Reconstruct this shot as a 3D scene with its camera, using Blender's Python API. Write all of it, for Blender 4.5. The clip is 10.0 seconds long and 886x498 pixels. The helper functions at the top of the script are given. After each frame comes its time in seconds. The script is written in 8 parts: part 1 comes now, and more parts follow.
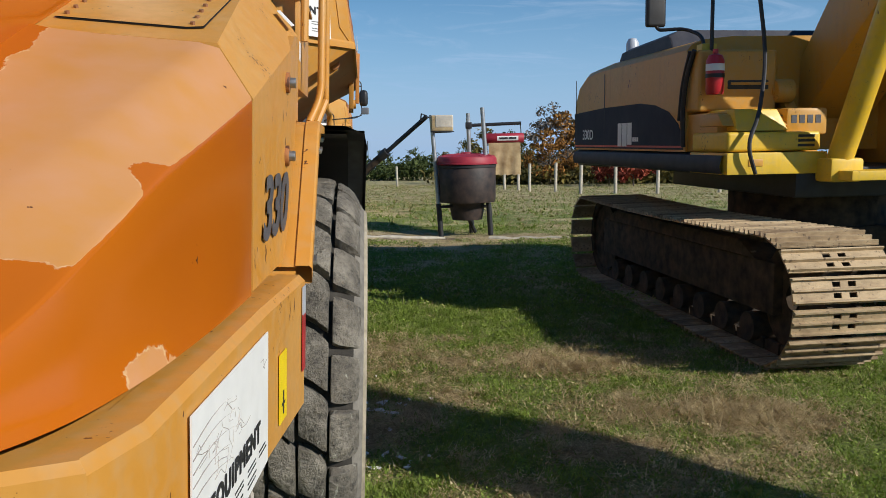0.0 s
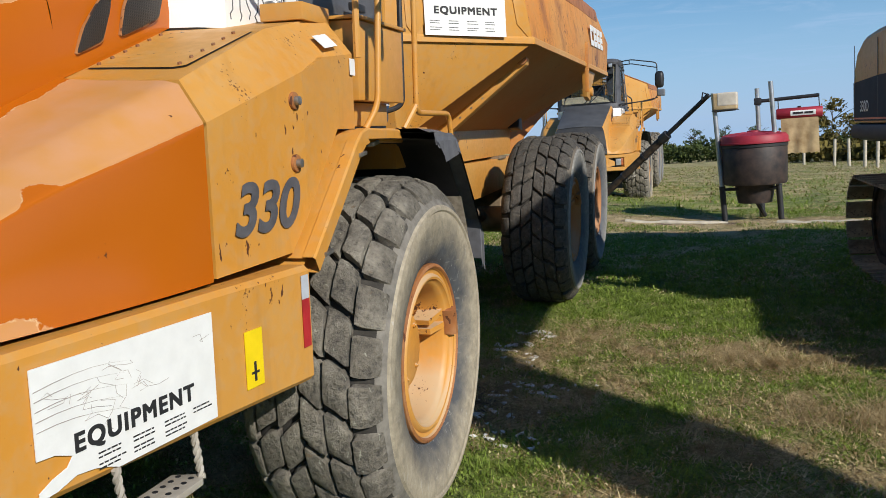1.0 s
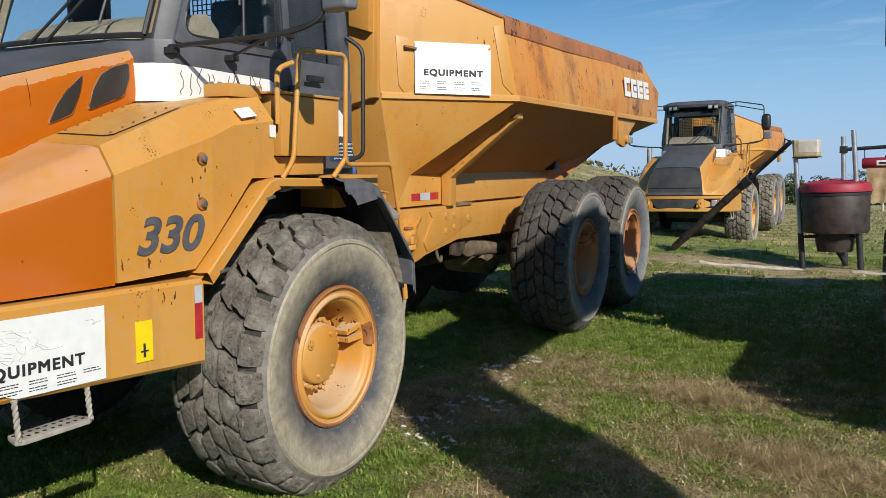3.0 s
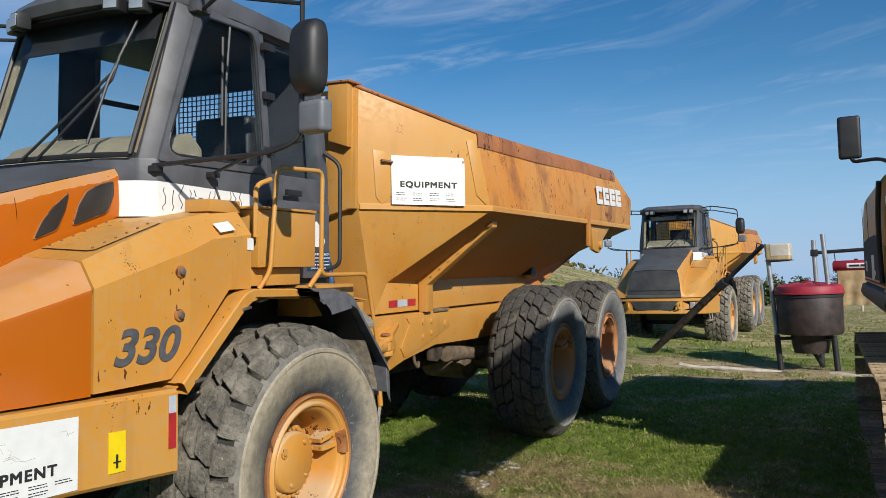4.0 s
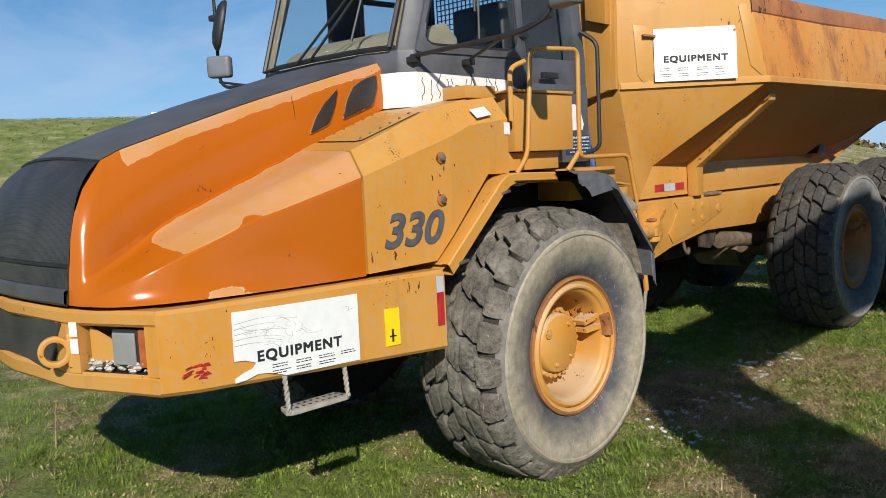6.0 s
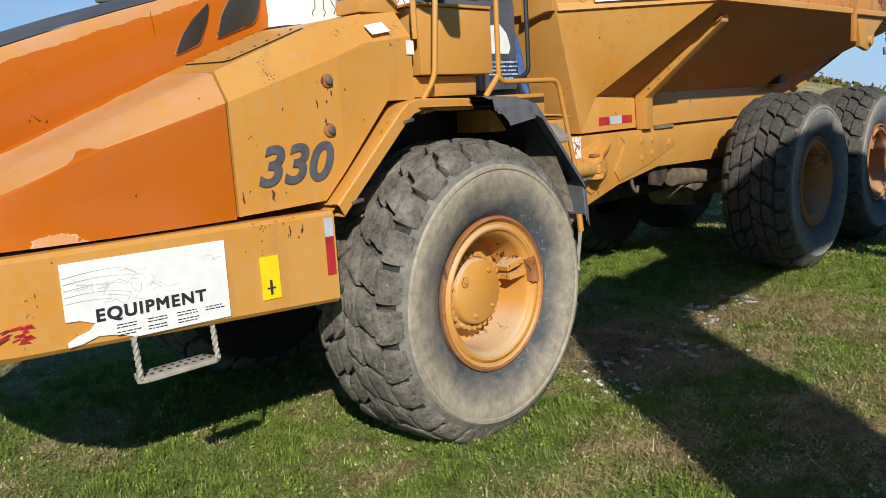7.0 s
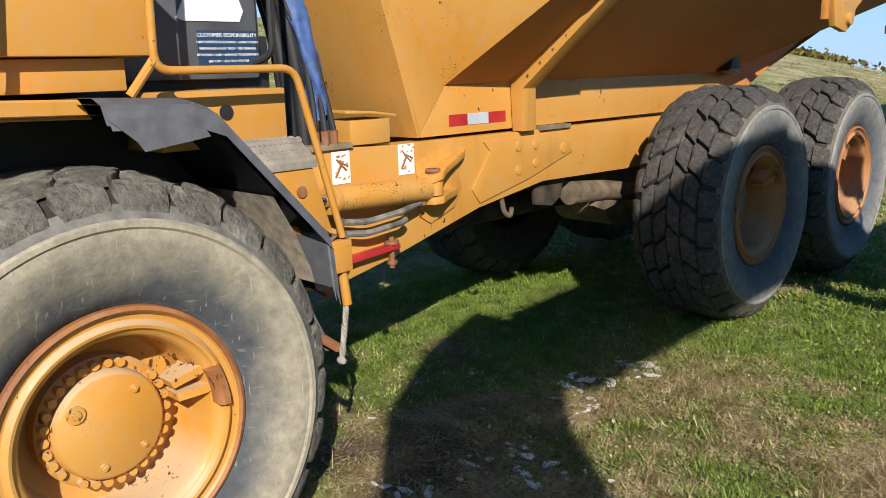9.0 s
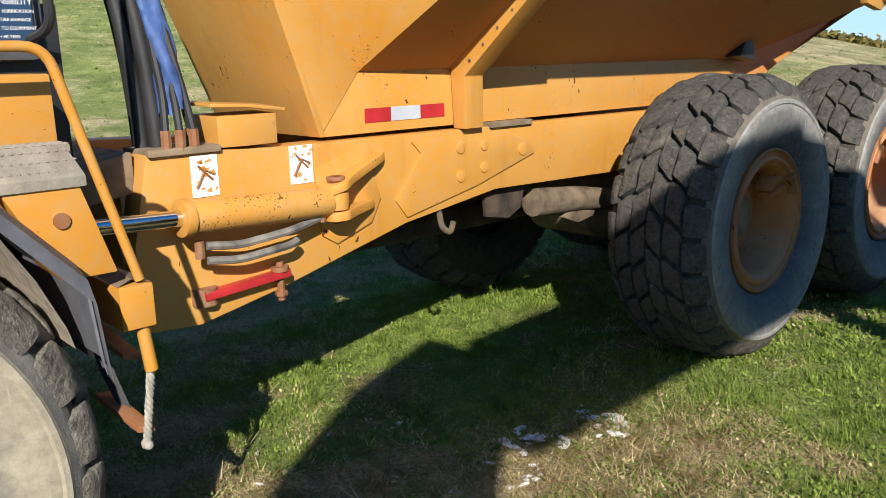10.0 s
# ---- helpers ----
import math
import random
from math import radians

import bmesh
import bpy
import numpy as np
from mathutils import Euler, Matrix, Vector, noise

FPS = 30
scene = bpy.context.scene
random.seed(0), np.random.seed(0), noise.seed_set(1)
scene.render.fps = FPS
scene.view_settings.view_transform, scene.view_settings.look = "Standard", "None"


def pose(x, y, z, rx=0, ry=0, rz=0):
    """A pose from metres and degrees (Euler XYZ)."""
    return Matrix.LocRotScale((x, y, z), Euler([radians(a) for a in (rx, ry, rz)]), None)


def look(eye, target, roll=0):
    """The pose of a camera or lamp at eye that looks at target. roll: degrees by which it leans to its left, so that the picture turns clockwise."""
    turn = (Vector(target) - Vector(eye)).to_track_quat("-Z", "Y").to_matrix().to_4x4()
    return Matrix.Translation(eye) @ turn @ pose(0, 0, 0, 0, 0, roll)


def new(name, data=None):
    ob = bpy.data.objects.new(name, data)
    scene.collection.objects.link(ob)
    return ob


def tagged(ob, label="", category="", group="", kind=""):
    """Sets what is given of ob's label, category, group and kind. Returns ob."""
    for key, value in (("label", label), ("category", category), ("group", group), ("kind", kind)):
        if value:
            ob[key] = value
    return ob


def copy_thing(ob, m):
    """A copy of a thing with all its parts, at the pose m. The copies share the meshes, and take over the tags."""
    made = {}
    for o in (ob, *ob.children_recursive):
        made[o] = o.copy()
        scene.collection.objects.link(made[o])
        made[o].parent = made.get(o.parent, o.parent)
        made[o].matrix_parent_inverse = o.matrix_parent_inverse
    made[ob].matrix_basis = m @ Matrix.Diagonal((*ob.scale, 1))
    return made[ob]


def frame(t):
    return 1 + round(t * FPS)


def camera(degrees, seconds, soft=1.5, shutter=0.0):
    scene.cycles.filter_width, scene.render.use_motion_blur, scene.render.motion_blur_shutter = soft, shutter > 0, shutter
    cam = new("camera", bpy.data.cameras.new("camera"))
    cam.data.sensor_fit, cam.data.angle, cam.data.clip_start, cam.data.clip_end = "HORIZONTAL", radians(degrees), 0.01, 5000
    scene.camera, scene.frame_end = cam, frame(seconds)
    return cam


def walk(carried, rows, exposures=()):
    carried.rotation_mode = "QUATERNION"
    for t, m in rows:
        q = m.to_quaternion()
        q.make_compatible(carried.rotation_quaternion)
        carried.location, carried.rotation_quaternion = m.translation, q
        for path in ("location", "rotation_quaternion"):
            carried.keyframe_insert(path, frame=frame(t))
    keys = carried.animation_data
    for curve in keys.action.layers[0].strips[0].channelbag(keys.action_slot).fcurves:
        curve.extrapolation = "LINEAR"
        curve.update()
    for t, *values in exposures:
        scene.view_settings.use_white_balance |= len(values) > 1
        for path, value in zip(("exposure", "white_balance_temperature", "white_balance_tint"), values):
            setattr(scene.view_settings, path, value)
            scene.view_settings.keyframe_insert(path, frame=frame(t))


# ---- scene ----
cam = camera(56.3, 10.0, 0.7)
METRES, EYE, TILT, LEAN, TURN = 7.489, 1.70, 0.0, 0.0, 0.0
PATH = [
    (0, (0.007, 0.019, 1.694), (0.011, 2.003, 1.435), -0.9),
    (0.3, (0.386, 0.03, 1.675), (0.297, 2.01, 1.408), -0.1),
    (0.5, (0.62, 0.04, 1.699), (0.347, 2.002, 1.423), -1.4),
    (1, (1.203, 0.037, 1.702), (0.412, 1.855, 1.441), -4.1),
    (1.5, (1.662, 0.162, 1.663), (0.555, 1.813, 1.442), -4.7),
    (2, (2.128, 0.17, 1.663), (0.856, 1.682, 1.351), -1.2),
    (2.5, (2.593, 0.012, 1.76), (1.328, 1.54, 1.501), -0.5),
    (2.7, (2.697, -0.068, 1.75), (1.501, 1.518, 1.51), -0.8),
    (3.8, (2.961, -0.234, 1.815), (1.915, 1.471, 1.827), -1.4),
    (4, (2.97, -0.24, 1.807), (1.892, 1.443, 1.872), -2.1),
    (4.5, (3.024, -0.243, 1.806), (1.674, 1.218, 2.015), -3.8),
    (5, (3.021, -0.211, 1.779), (1.479, 1.054, 1.935), -3.4),
    (5.5, (3.008, -0.187, 1.735), (1.419, 1.028, 1.705), -3.5),
    (6, (2.979, -0.148, 1.717), (1.416, 1.091, 1.571), -4.5),
    (6.2, (2.949, -0.101, 1.691), (1.466, 1.23, 1.52), -4.5),
    (7.3, (2.665, 0.8, 1.577), (1.117, 2.026, 1.26), -5.5),
    (7.5, (2.555, 0.992, 1.662), (1.000, 2.200, 1.320), -5.3),
    (8, (2.428, 1.575, 1.690), (0.843, 2.737, 1.320), -4.3),
    (8.5, (2.255, 2.107, 1.745), (0.642, 3.226, 1.363), -2.5),
    (9, (2.156, 2.706, 1.71), (0.634, 3.952, 1.347), -3.4),
    (9.5, (2.001, 3.252, 1.722), (0.461, 4.471, 1.342), -3.3),
    (10, (1.804, 3.771, 1.693), (0.225, 4.936, 1.303), -3.0),
]
walk(cam, [(t, look(eye, target, roll)) for t, eye, target, roll in PATH], ((0.0, -0.15), (2.0, 0.0), (4.0, -0.1), (5.5, -0.05), (7.5, 0.05), (8.5, 0.17), (9.5, 0.40), (10.0, 0.50)))


# ---- sky, sun ----
SUN_WAY = Vector((1.5, -0.95, 1.0)).normalized()      # towards the sun
sun = new("sun", bpy.data.lights.new("sun", "SUN"))
sun.data.energy, sun.data.angle, sun.data.color = 5.0, radians(0.53), (1.0, 0.95, 0.87)
sun.matrix_world = look((20, -10, 20), Vector((20, -10, 20)) - SUN_WAY)
world = bpy.data.worlds.new("sky")
scene.world = world
world.use_nodes = True
wn = world.node_tree
sky = wn.nodes.new("ShaderNodeTexSky")
sky.sky_type, sky.sun_disc = "NISHITA", False
sky.sun_elevation, sky.sun_rotation = math.asin(SUN_WAY.z), math.atan2(SUN_WAY.x, SUN_WAY.y)
sky.air_density, sky.dust_density, sky.ozone_density = 1.0, 0.0, 4.0
background = wn.nodes["Background"]
background.inputs["Strength"].default_value = 0.092


def sky_clouds():
    """Thin high cirrus, laid over the sky by direction."""
    coord = wn.nodes.new("ShaderNodeTexCoord")
    split = wn.nodes.new("ShaderNodeSeparateXYZ")
    wn.links.new(coord.outputs["Generated"], split.inputs[0])
    up = wn.nodes.new("ShaderNodeMath")
    up.operation = "ADD"
    up.inputs[1].default_value = 0.12
    wn.links.new(split.outputs["Z"], up.inputs[0])
    flat = wn.nodes.new("ShaderNodeVectorMath")
    flat.operation = "DIVIDE"
    wn.links.new(coord.outputs["Generated"], flat.inputs[0])
    wn.links.new(up.outputs[0], flat.inputs[1])
    turn = wn.nodes.new("ShaderNodeMapping")
    turn.inputs["Rotation"].default_value = (0, 0, radians(24))
    turn.inputs["Scale"].default_value = (0.52, 0.95, 1.0)
    wn.links.new(flat.outputs[0], turn.inputs[0])

    def field(scale, detail, rough, warp, low, high, top):
        """Noise over the sky, drawn out between two levels."""
        n = wn.nodes.new("ShaderNodeTexNoise")
        n.inputs["Scale"].default_value, n.inputs["Detail"].default_value = scale, detail
        n.inputs["Roughness"].default_value, n.inputs["Distortion"].default_value = rough, warp
        wn.links.new(turn.outputs[0], n.inputs["Vector"])
        r = wn.nodes.new("ShaderNodeMapRange")
        r.interpolation_type = "SMOOTHSTEP"
        for i, v in enumerate((low, high, 0.0, top)):
            r.inputs[i + 1].default_value = v
        wn.links.new(n.outputs[0], r.inputs[0])
        return r.outputs[0]
    # a broad thin veil towards the hill, wisps elsewhere
    side = wn.nodes.new("ShaderNodeVectorMath")
    side.operation = "DOT_PRODUCT"
    side.inputs[1].default_value = (-0.90, 0.30, 0.32)
    wn.links.new(coord.outputs["Generated"], side.inputs[0])
    bank = wn.nodes.new("ShaderNodeMapRange")
    bank.interpolation_type = "SMOOTHSTEP"
    for i, v in enumerate((0.78, 0.97, 0.06, 1.0)):
        bank.inputs[i + 1].default_value = v
    wn.links.new(side.outputs["Value"], bank.inputs[0])
    veil = times(wn, bank.outputs[0], field(1.3, 6, 0.55, 0.5, 0.28, 0.70, 0.50))
    wisp = times(wn, field(2.4, 9, 0.62, 1.5, 0.46, 0.78, 0.50), field(0.9, 2, 0.5, 0.0, 0.40, 0.60, 1.0))
    ramp = wn.nodes.new("ShaderNodeMath")
    ramp.operation = "MAXIMUM"
    wn.links.new(veil, ramp.inputs[0])
    wn.links.new(wisp, ramp.inputs[1])
    vivid = wn.nodes.new("ShaderNodeHueSaturation")
    vivid.inputs["Saturation"].default_value = 1.32
    wn.links.new(sky.outputs[0], vivid.inputs["Color"])
    mix = wn.nodes.new("ShaderNodeMix")
    mix.data_type = "RGBA"
    wn.links.new(ramp.outputs[0], mix.inputs[0])
    wn.links.new(vivid.outputs[0], mix.inputs[6])
    mix.inputs[7].default_value = (6.2, 7.4, 9.4, 1)
    low = wn.nodes.new("ShaderNodeMapRange")
    low.interpolation_type = "SMOOTHSTEP"
    for i, v in enumerate((-0.02, 0.26, 0.80, 0.0)):
        low.inputs[i + 1].default_value = v
    wn.links.new(split.outputs["Z"], low.inputs[0])
    haze = wn.nodes.new("ShaderNodeMix")
    haze.data_type = "RGBA"
    wn.links.new(low.outputs[0], haze.inputs[0])
    wn.links.new(mix.outputs[2], haze.inputs[6])
    haze.inputs[7].default_value = (3.4, 5.9, 9.8, 1)
    wn.links.new(haze.outputs[2], background.inputs["Color"])


# ---- materials ----
def base_material(name, rough=0.5, metal=0.0):
    m = bpy.data.materials.new(name)
    m.use_nodes = True
    b = m.node_tree.nodes["Principled BSDF"]
    b.inputs["Roughness"].default_value, b.inputs["Metallic"].default_value = rough, metal
    return m, m.node_tree, b


def noise_of(nt, scale, detail=4, rough=0.55, where="Object", stretch=None):
    co = nt.nodes.new("ShaderNodeTexCoord")
    n = nt.nodes.new("ShaderNodeTexNoise")
    n.inputs["Scale"].default_value, n.inputs["Detail"].default_value, n.inputs["Roughness"].default_value = scale, detail, rough
    if stretch:
        mp = nt.nodes.new("ShaderNodeMapping")
        mp.inputs["Scale"].default_value = stretch
        nt.links.new(co.outputs[where], mp.inputs[0])
        nt.links.new(mp.outputs[0], n.inputs["Vector"])
    else:
        nt.links.new(co.outputs[where], n.inputs["Vector"])
    return n.outputs[0]


def ranged(nt, source, low, high, a=0.0, b=1.0):
    r = nt.nodes.new("ShaderNodeMapRange")
    for i, v in enumerate((low, high, a, b)):
        r.inputs[i + 1].default_value = v
    nt.links.new(source, r.inputs[0])
    return r.outputs[0]


def blend(nt, factor, a, b):
    """a, b: a colour or a socket; factor: a number or a socket."""
    mix = nt.nodes.new("ShaderNodeMix")
    mix.data_type = "RGBA"
    for i, v in ((0, factor), (6, a), (7, b)):
        if isinstance(v, bpy.types.NodeSocket):
            nt.links.new(v, mix.inputs[i])
        else:
            mix.inputs[i].default_value = v if i == 0 else (*v, 1)
    return mix.outputs[2]


def times(nt, a, b, how="MULTIPLY"):
    m = nt.nodes.new("ShaderNodeMath")
    m.operation = how
    for i, v in ((0, a), (1, b)):
        if isinstance(v, bpy.types.NodeSocket):
            nt.links.new(v, m.inputs[i])
        else:
            m.inputs[i].default_value = v
    return m.outputs[0]


sky_clouds()


def bumped(nt, b, height, strength=0.2, distance=0.01):
    n = nt.nodes.new("ShaderNodeBump")
    n.inputs["Strength"].default_value, n.inputs["Distance"].default_value = strength, distance
    nt.links.new(height, n.inputs["Height"])
    nt.links.new(n.outputs[0], b.inputs["Normal"])


def paint(name, colour, faded, rough=0.38, chips=0.735, dust=0.25, rust=(0.10, 0.035, 0.015), streaks=True, rusty=0.0, lit_dust=0.0):
    """Weathered machine paint: sun-faded patches, run streaks, dust and chipped spots down to rust."""
    m, nt, b = base_material(name, rough)
    big, fine = noise_of(nt, 1.1, 4), noise_of(nt, 22, 5)
    c = blend(nt, ranged(nt, big, 0.38, 0.68), colour, faded)
    if streaks:
        run = noise_of(nt, 5.0, 5, 0.6, stretch=(1.6, 1.6, 0.22))
        c = blend(nt, ranged(nt, run, 0.56, 0.78, 0, 0.35), c, tuple(0.55 * v for v in colour))
    c = blend(nt, ranged(nt, fine, 0.45, 0.75, 0, dust), c, (0.42, 0.33, 0.20))
    if rusty:
        patch = noise_of(nt, 2.3, 7, 0.68, stretch=(1, 1.0, 0.6))
        c = blend(nt, ranged(nt, patch, 0.62 - rusty, 0.74 - rusty * 0.6, 0, 0.85), c, blend(nt, fine, (0.17, 0.055, 0.025), (0.33, 0.13, 0.05)))
    # Dust on upward faces, its tone also lightened for sunlight there.
    if lit_dust:
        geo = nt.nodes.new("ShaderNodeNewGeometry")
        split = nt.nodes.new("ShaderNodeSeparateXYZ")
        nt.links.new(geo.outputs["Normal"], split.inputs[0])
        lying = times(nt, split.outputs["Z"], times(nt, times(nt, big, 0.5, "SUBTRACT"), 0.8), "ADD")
        c = blend(nt, ranged(nt, lying, 0.25, 0.6, 0, lit_dust), c, (0.52, 0.43, 0.30))
    spot = times(nt, noise_of(nt, 36, 3, 0.5, stretch=(1, 1, 0.45)), noise_of(nt, 3.1, 2), "ADD")
    c = blend(nt, ranged(nt, spot, chips + 0.585, chips + 0.605), c, rust)
    spot = times(nt, noise_of(nt, 90, 2, 0.5), noise_of(nt, 5.1, 2), "ADD")
    c = blend(nt, ranged(nt, spot, chips + 0.59, chips + 0.62, 0, 0.8), c, tuple(0.8 * v for v in rust))
    nt.links.new(c, b.inputs["Base Color"])
    nt.links.new(ranged(nt, fine, 0.3, 0.8, rough, rough + 0.25), b.inputs["Roughness"])
    bumped(nt, b, fine, 0.06, 0.01)
    return m


def plain(name, colour, rough=0.6, metal=0.0, vary=0.25, scale=9.0, bump=0.1, second=None):
    m, nt, b = base_material(name, rough, metal)
    a = noise_of(nt, scale, 5)
    c = blend(nt, ranged(nt, a, 0.3, 0.7), tuple(v * (1 - vary) for v in colour), second or tuple(min(1, v * (1 + vary)) for v in colour))
    nt.links.new(c, b.inputs["Base Color"])
    if bump:
        bumped(nt, b, noise_of(nt, scale * 8, 4), bump, 0.005)
    return m


YELLOW = paint("yellow_orange_paint", (0.58, 0.256, 0.036), (0.59, 0.310, 0.078))


def hood_paint():
    """Orange gloss whose clear coat has faded and peeled on the faces turned up to the sun, with ragged edges."""
    m, nt, b = base_material("peeling_orange_gloss", 0.34)
    mark = nt.nodes.new("ShaderNodeAttribute")
    mark.attribute_name = "weathered"
    edge = times(nt, mark.outputs["Fac"], times(nt, times(nt, noise_of(nt, 4.2, 8, 0.66), 0.5, "SUBTRACT"), 0.95), "ADD")
    worn = ranged(nt, edge, 0.50, 0.515)
    fine = noise_of(nt, 30, 4)
    body = blend(nt, ranged(nt, noise_of(nt, 1.3, 3), 0.35, 0.7), (0.475, 0.120, 0.0045), (0.45, 0.108, 0.0045))
    pale = blend(nt, ranged(nt, noise_of(nt, 6, 5), 0.35, 0.7), (0.55, 0.25, 0.065), (0.56, 0.275, 0.13))
    rim = times(nt, ranged(nt, edge, 0.49, 0.50), ranged(nt, edge, 0.53, 0.515))
    c = blend(nt, worn, body, pale)
    c = blend(nt, times(nt, rim, ranged(nt, fine, 0.4, 0.6)), c, (0.66, 0.43, 0.22))
    spot = times(nt, noise_of(nt, 40, 3, 0.5), noise_of(nt, 3.3, 2), "ADD")
    c = blend(nt, ranged(nt, spot, 1.31, 1.33), c, (0.10, 0.035, 0.015))
    nt.links.new(c, b.inputs["Base Color"])
    nt.links.new(ranged(nt, worn, 0, 1, 0.20, 0.50), b.inputs["Roughness"])
    b.inputs["Specular IOR Level"].default_value = 0.42
    bumped(nt, b, fine, 0.015, 0.01)
    return m


def grille_material(name, scale, sheet, dusty, hole):
    """Punched black sheet: rows of small holes, with dust on the webs."""
    m, nt, b = base_material(name, 0.5)
    co = nt.nodes.new("ShaderNodeTexCoord")
    v = nt.nodes.new("ShaderNodeTexVoronoi")
    v.inputs["Scale"].default_value, v.inputs["Randomness"].default_value = scale, 0.0
    nt.links.new(co.outputs["Object"], v.inputs["Vector"])
    web = ranged(nt, v.outputs["Distance"], 0.25, 0.40)
    dust = blend(nt, ranged(nt, noise_of(nt, 3.5, 6), 0.4, 0.7), sheet, dusty)
    nt.links.new(blend(nt, web, hole, dust), b.inputs["Base Color"])
    bumped(nt, b, web, 0.35, 0.003)
    return m


GRILLE = grille_material("punched_black_sheet", 120, (0.034, 0.034, 0.036), (0.070, 0.067, 0.062), (0.022, 0.022, 0.022))
VENTMESH = grille_material("vent_mesh", 95, (0.030, 0.027, 0.024), (0.07, 0.06, 0.05), (0.012, 0.011, 0.010))
ORANGE = hood_paint()
BEDSIDE = paint("scraped_bed_paint", (0.62, 0.235, 0.036), (0.61, 0.285, 0.070), rough=0.5, rusty=0.120, chips=0.67)
RAILRUST = paint("rusted_top_rail", (0.46, 0.165, 0.045), (0.34, 0.135, 0.06), rough=0.55, rusty=0.165, chips=0.64)
# Darker and browner than the body yellow, for the lower plates.
UNDERSIDE = paint("darker_underside_paint", (0.50, 0.195, 0.04), (0.47, 0.225, 0.075), rough=0.6, chips=0.74)
RIMPAINT = paint("rim_paint", (0.60, 0.262, 0.035), (0.61, 0.32, 0.08), rough=0.45, chips=0.70, lit_dust=0.6)
REARRIM = paint("dusty_rear_rim_paint", (0.48, 0.182, 0.050), (0.42, 0.195, 0.082), rough=0.6, rusty=0.11, lit_dust=0.15)
RUSTYRING = paint("rust_rubbed_ring_paint", (0.40, 0.15, 0.035), (0.30, 0.125, 0.045), rough=0.55, rusty=0.17, chips=0.64)
RUSTRIM = paint("rusty_rim_paint", (0.27, 0.10, 0.035), (0.24, 0.115, 0.06), rough=0.6, rusty=0.08)
GREY = plain("dark_grey_cab_paint", (0.088, 0.090, 0.100), 0.5, vary=0.3, scale=5, bump=0.14)
BLACK = plain("black_plastic", (0.022, 0.022, 0.024), 0.5, vary=0.3)
HOODTOP = plain("charcoal_hood_skin", (0.080, 0.082, 0.086), 0.55, vary=0.25, scale=3, bump=0.15)


def tread_rubber(name, dark, light, dusty, amount):
    """Worn tread: rubber under dried dust, with dark pits, nicks and torn spots; amount: how much of it the dust covers."""
    m, nt, b = base_material(name, 0.9)
    dust, pits, nick, clod = noise_of(nt, 6, 6, 0.65), noise_of(nt, 34, 6, 0.7), noise_of(nt, 24, 3, 0.6, stretch=(1.0, 2.2, 0.5)), noise_of(nt, 13, 5, 0.7)
    c = blend(nt, ranged(nt, pits, 0.30, 0.70), dark, light)
    c = blend(nt, ranged(nt, dust, 0.62 - amount, 0.86 - amount, 0, 0.85), c, blend(nt, pits, tuple(0.75 * v for v in dusty), tuple(1.2 * v for v in dusty)))
    # Pits darkened along the bump noise, cavity shade put into the colour.
    c = blend(nt, ranged(nt, pits, 0.44, 0.33, 0, 0.6), c, tuple(0.55 * v for v in dark))
    c = blend(nt, ranged(nt, nick, 0.66, 0.70, 0, 0.5), c, tuple(min(0.5, 1.5 * v) for v in dusty))
    c = blend(nt, ranged(nt, clod, 0.66, 0.72, 0, 0.7), c, (0.16, 0.105, 0.055))
    nt.links.new(c, b.inputs["Base Color"])
    bumped(nt, b, times(nt, pits, times(nt, dust, 1.5), "ADD"), 1.0, 0.022)
    return m


RUBBER = tread_rubber("dusty_tyre_rubber", (0.082, 0.074, 0.062), (0.218, 0.194, 0.154), (0.37, 0.335, 0.27), 0.17)
DARKTREAD = tread_rubber("dark_tyre_rubber", (0.046, 0.042, 0.037), (0.118, 0.107, 0.092), (0.24, 0.208, 0.16), 0.06)


def sidewall(name, inner, outer, edge, spread):
    """Tyre side: dark by the rim, dried mud outwards, with scuffs; edge: the radius where one gives way to the other."""
    m, nt, b = base_material(name, 0.85)
    co = nt.nodes.new("ShaderNodeTexCoord")
    sq = nt.nodes.new("ShaderNodeVectorMath")
    sq.operation = "MULTIPLY"
    sq.inputs[1].default_value = (0, 1, 1)
    nt.links.new(co.outputs["Object"], sq.inputs[0])
    ln = nt.nodes.new("ShaderNodeVectorMath")
    ln.operation = "LENGTH"
    nt.links.new(sq.outputs[0], ln.inputs[0])
    wob = times(nt, times(nt, noise_of(nt, 5, 6, 0.65), 0.5, "SUBTRACT"), 0.30)
    r = times(nt, ln.outputs["Value"], wob, "ADD")
    dust = blend(nt, ranged(nt, noise_of(nt, 16, 8, 0.75), 0.32, 0.68), tuple(0.62 * v for v in outer), tuple(1.22 * v for v in outer))
    dark = blend(nt, noise_of(nt, 18, 5), tuple(0.6 * v for v in inner), tuple(1.6 * v for v in inner))
    c = blend(nt, ranged(nt, r, edge - spread, edge + spread), dark, dust)
    scuff = noise_of(nt, 30, 3, 0.5, stretch=(1, 0.25, 2.2))
    c = blend(nt, ranged(nt, scuff, 0.66, 0.72, 0, 0.25), c, (0.40, 0.38, 0.34))
    cut = noise_of(nt, 60, 2, 0.5, stretch=(1, 1.6, 0.10))
    c = blend(nt, ranged(nt, cut, 0.66, 0.72, 0, 0.45), c, (0.46, 0.44, 0.39))
    nt.links.new(c, b.inputs["Base Color"])
    bumped(nt, b, noise_of(nt, 60, 4), 0.3, 0.006)
    return m


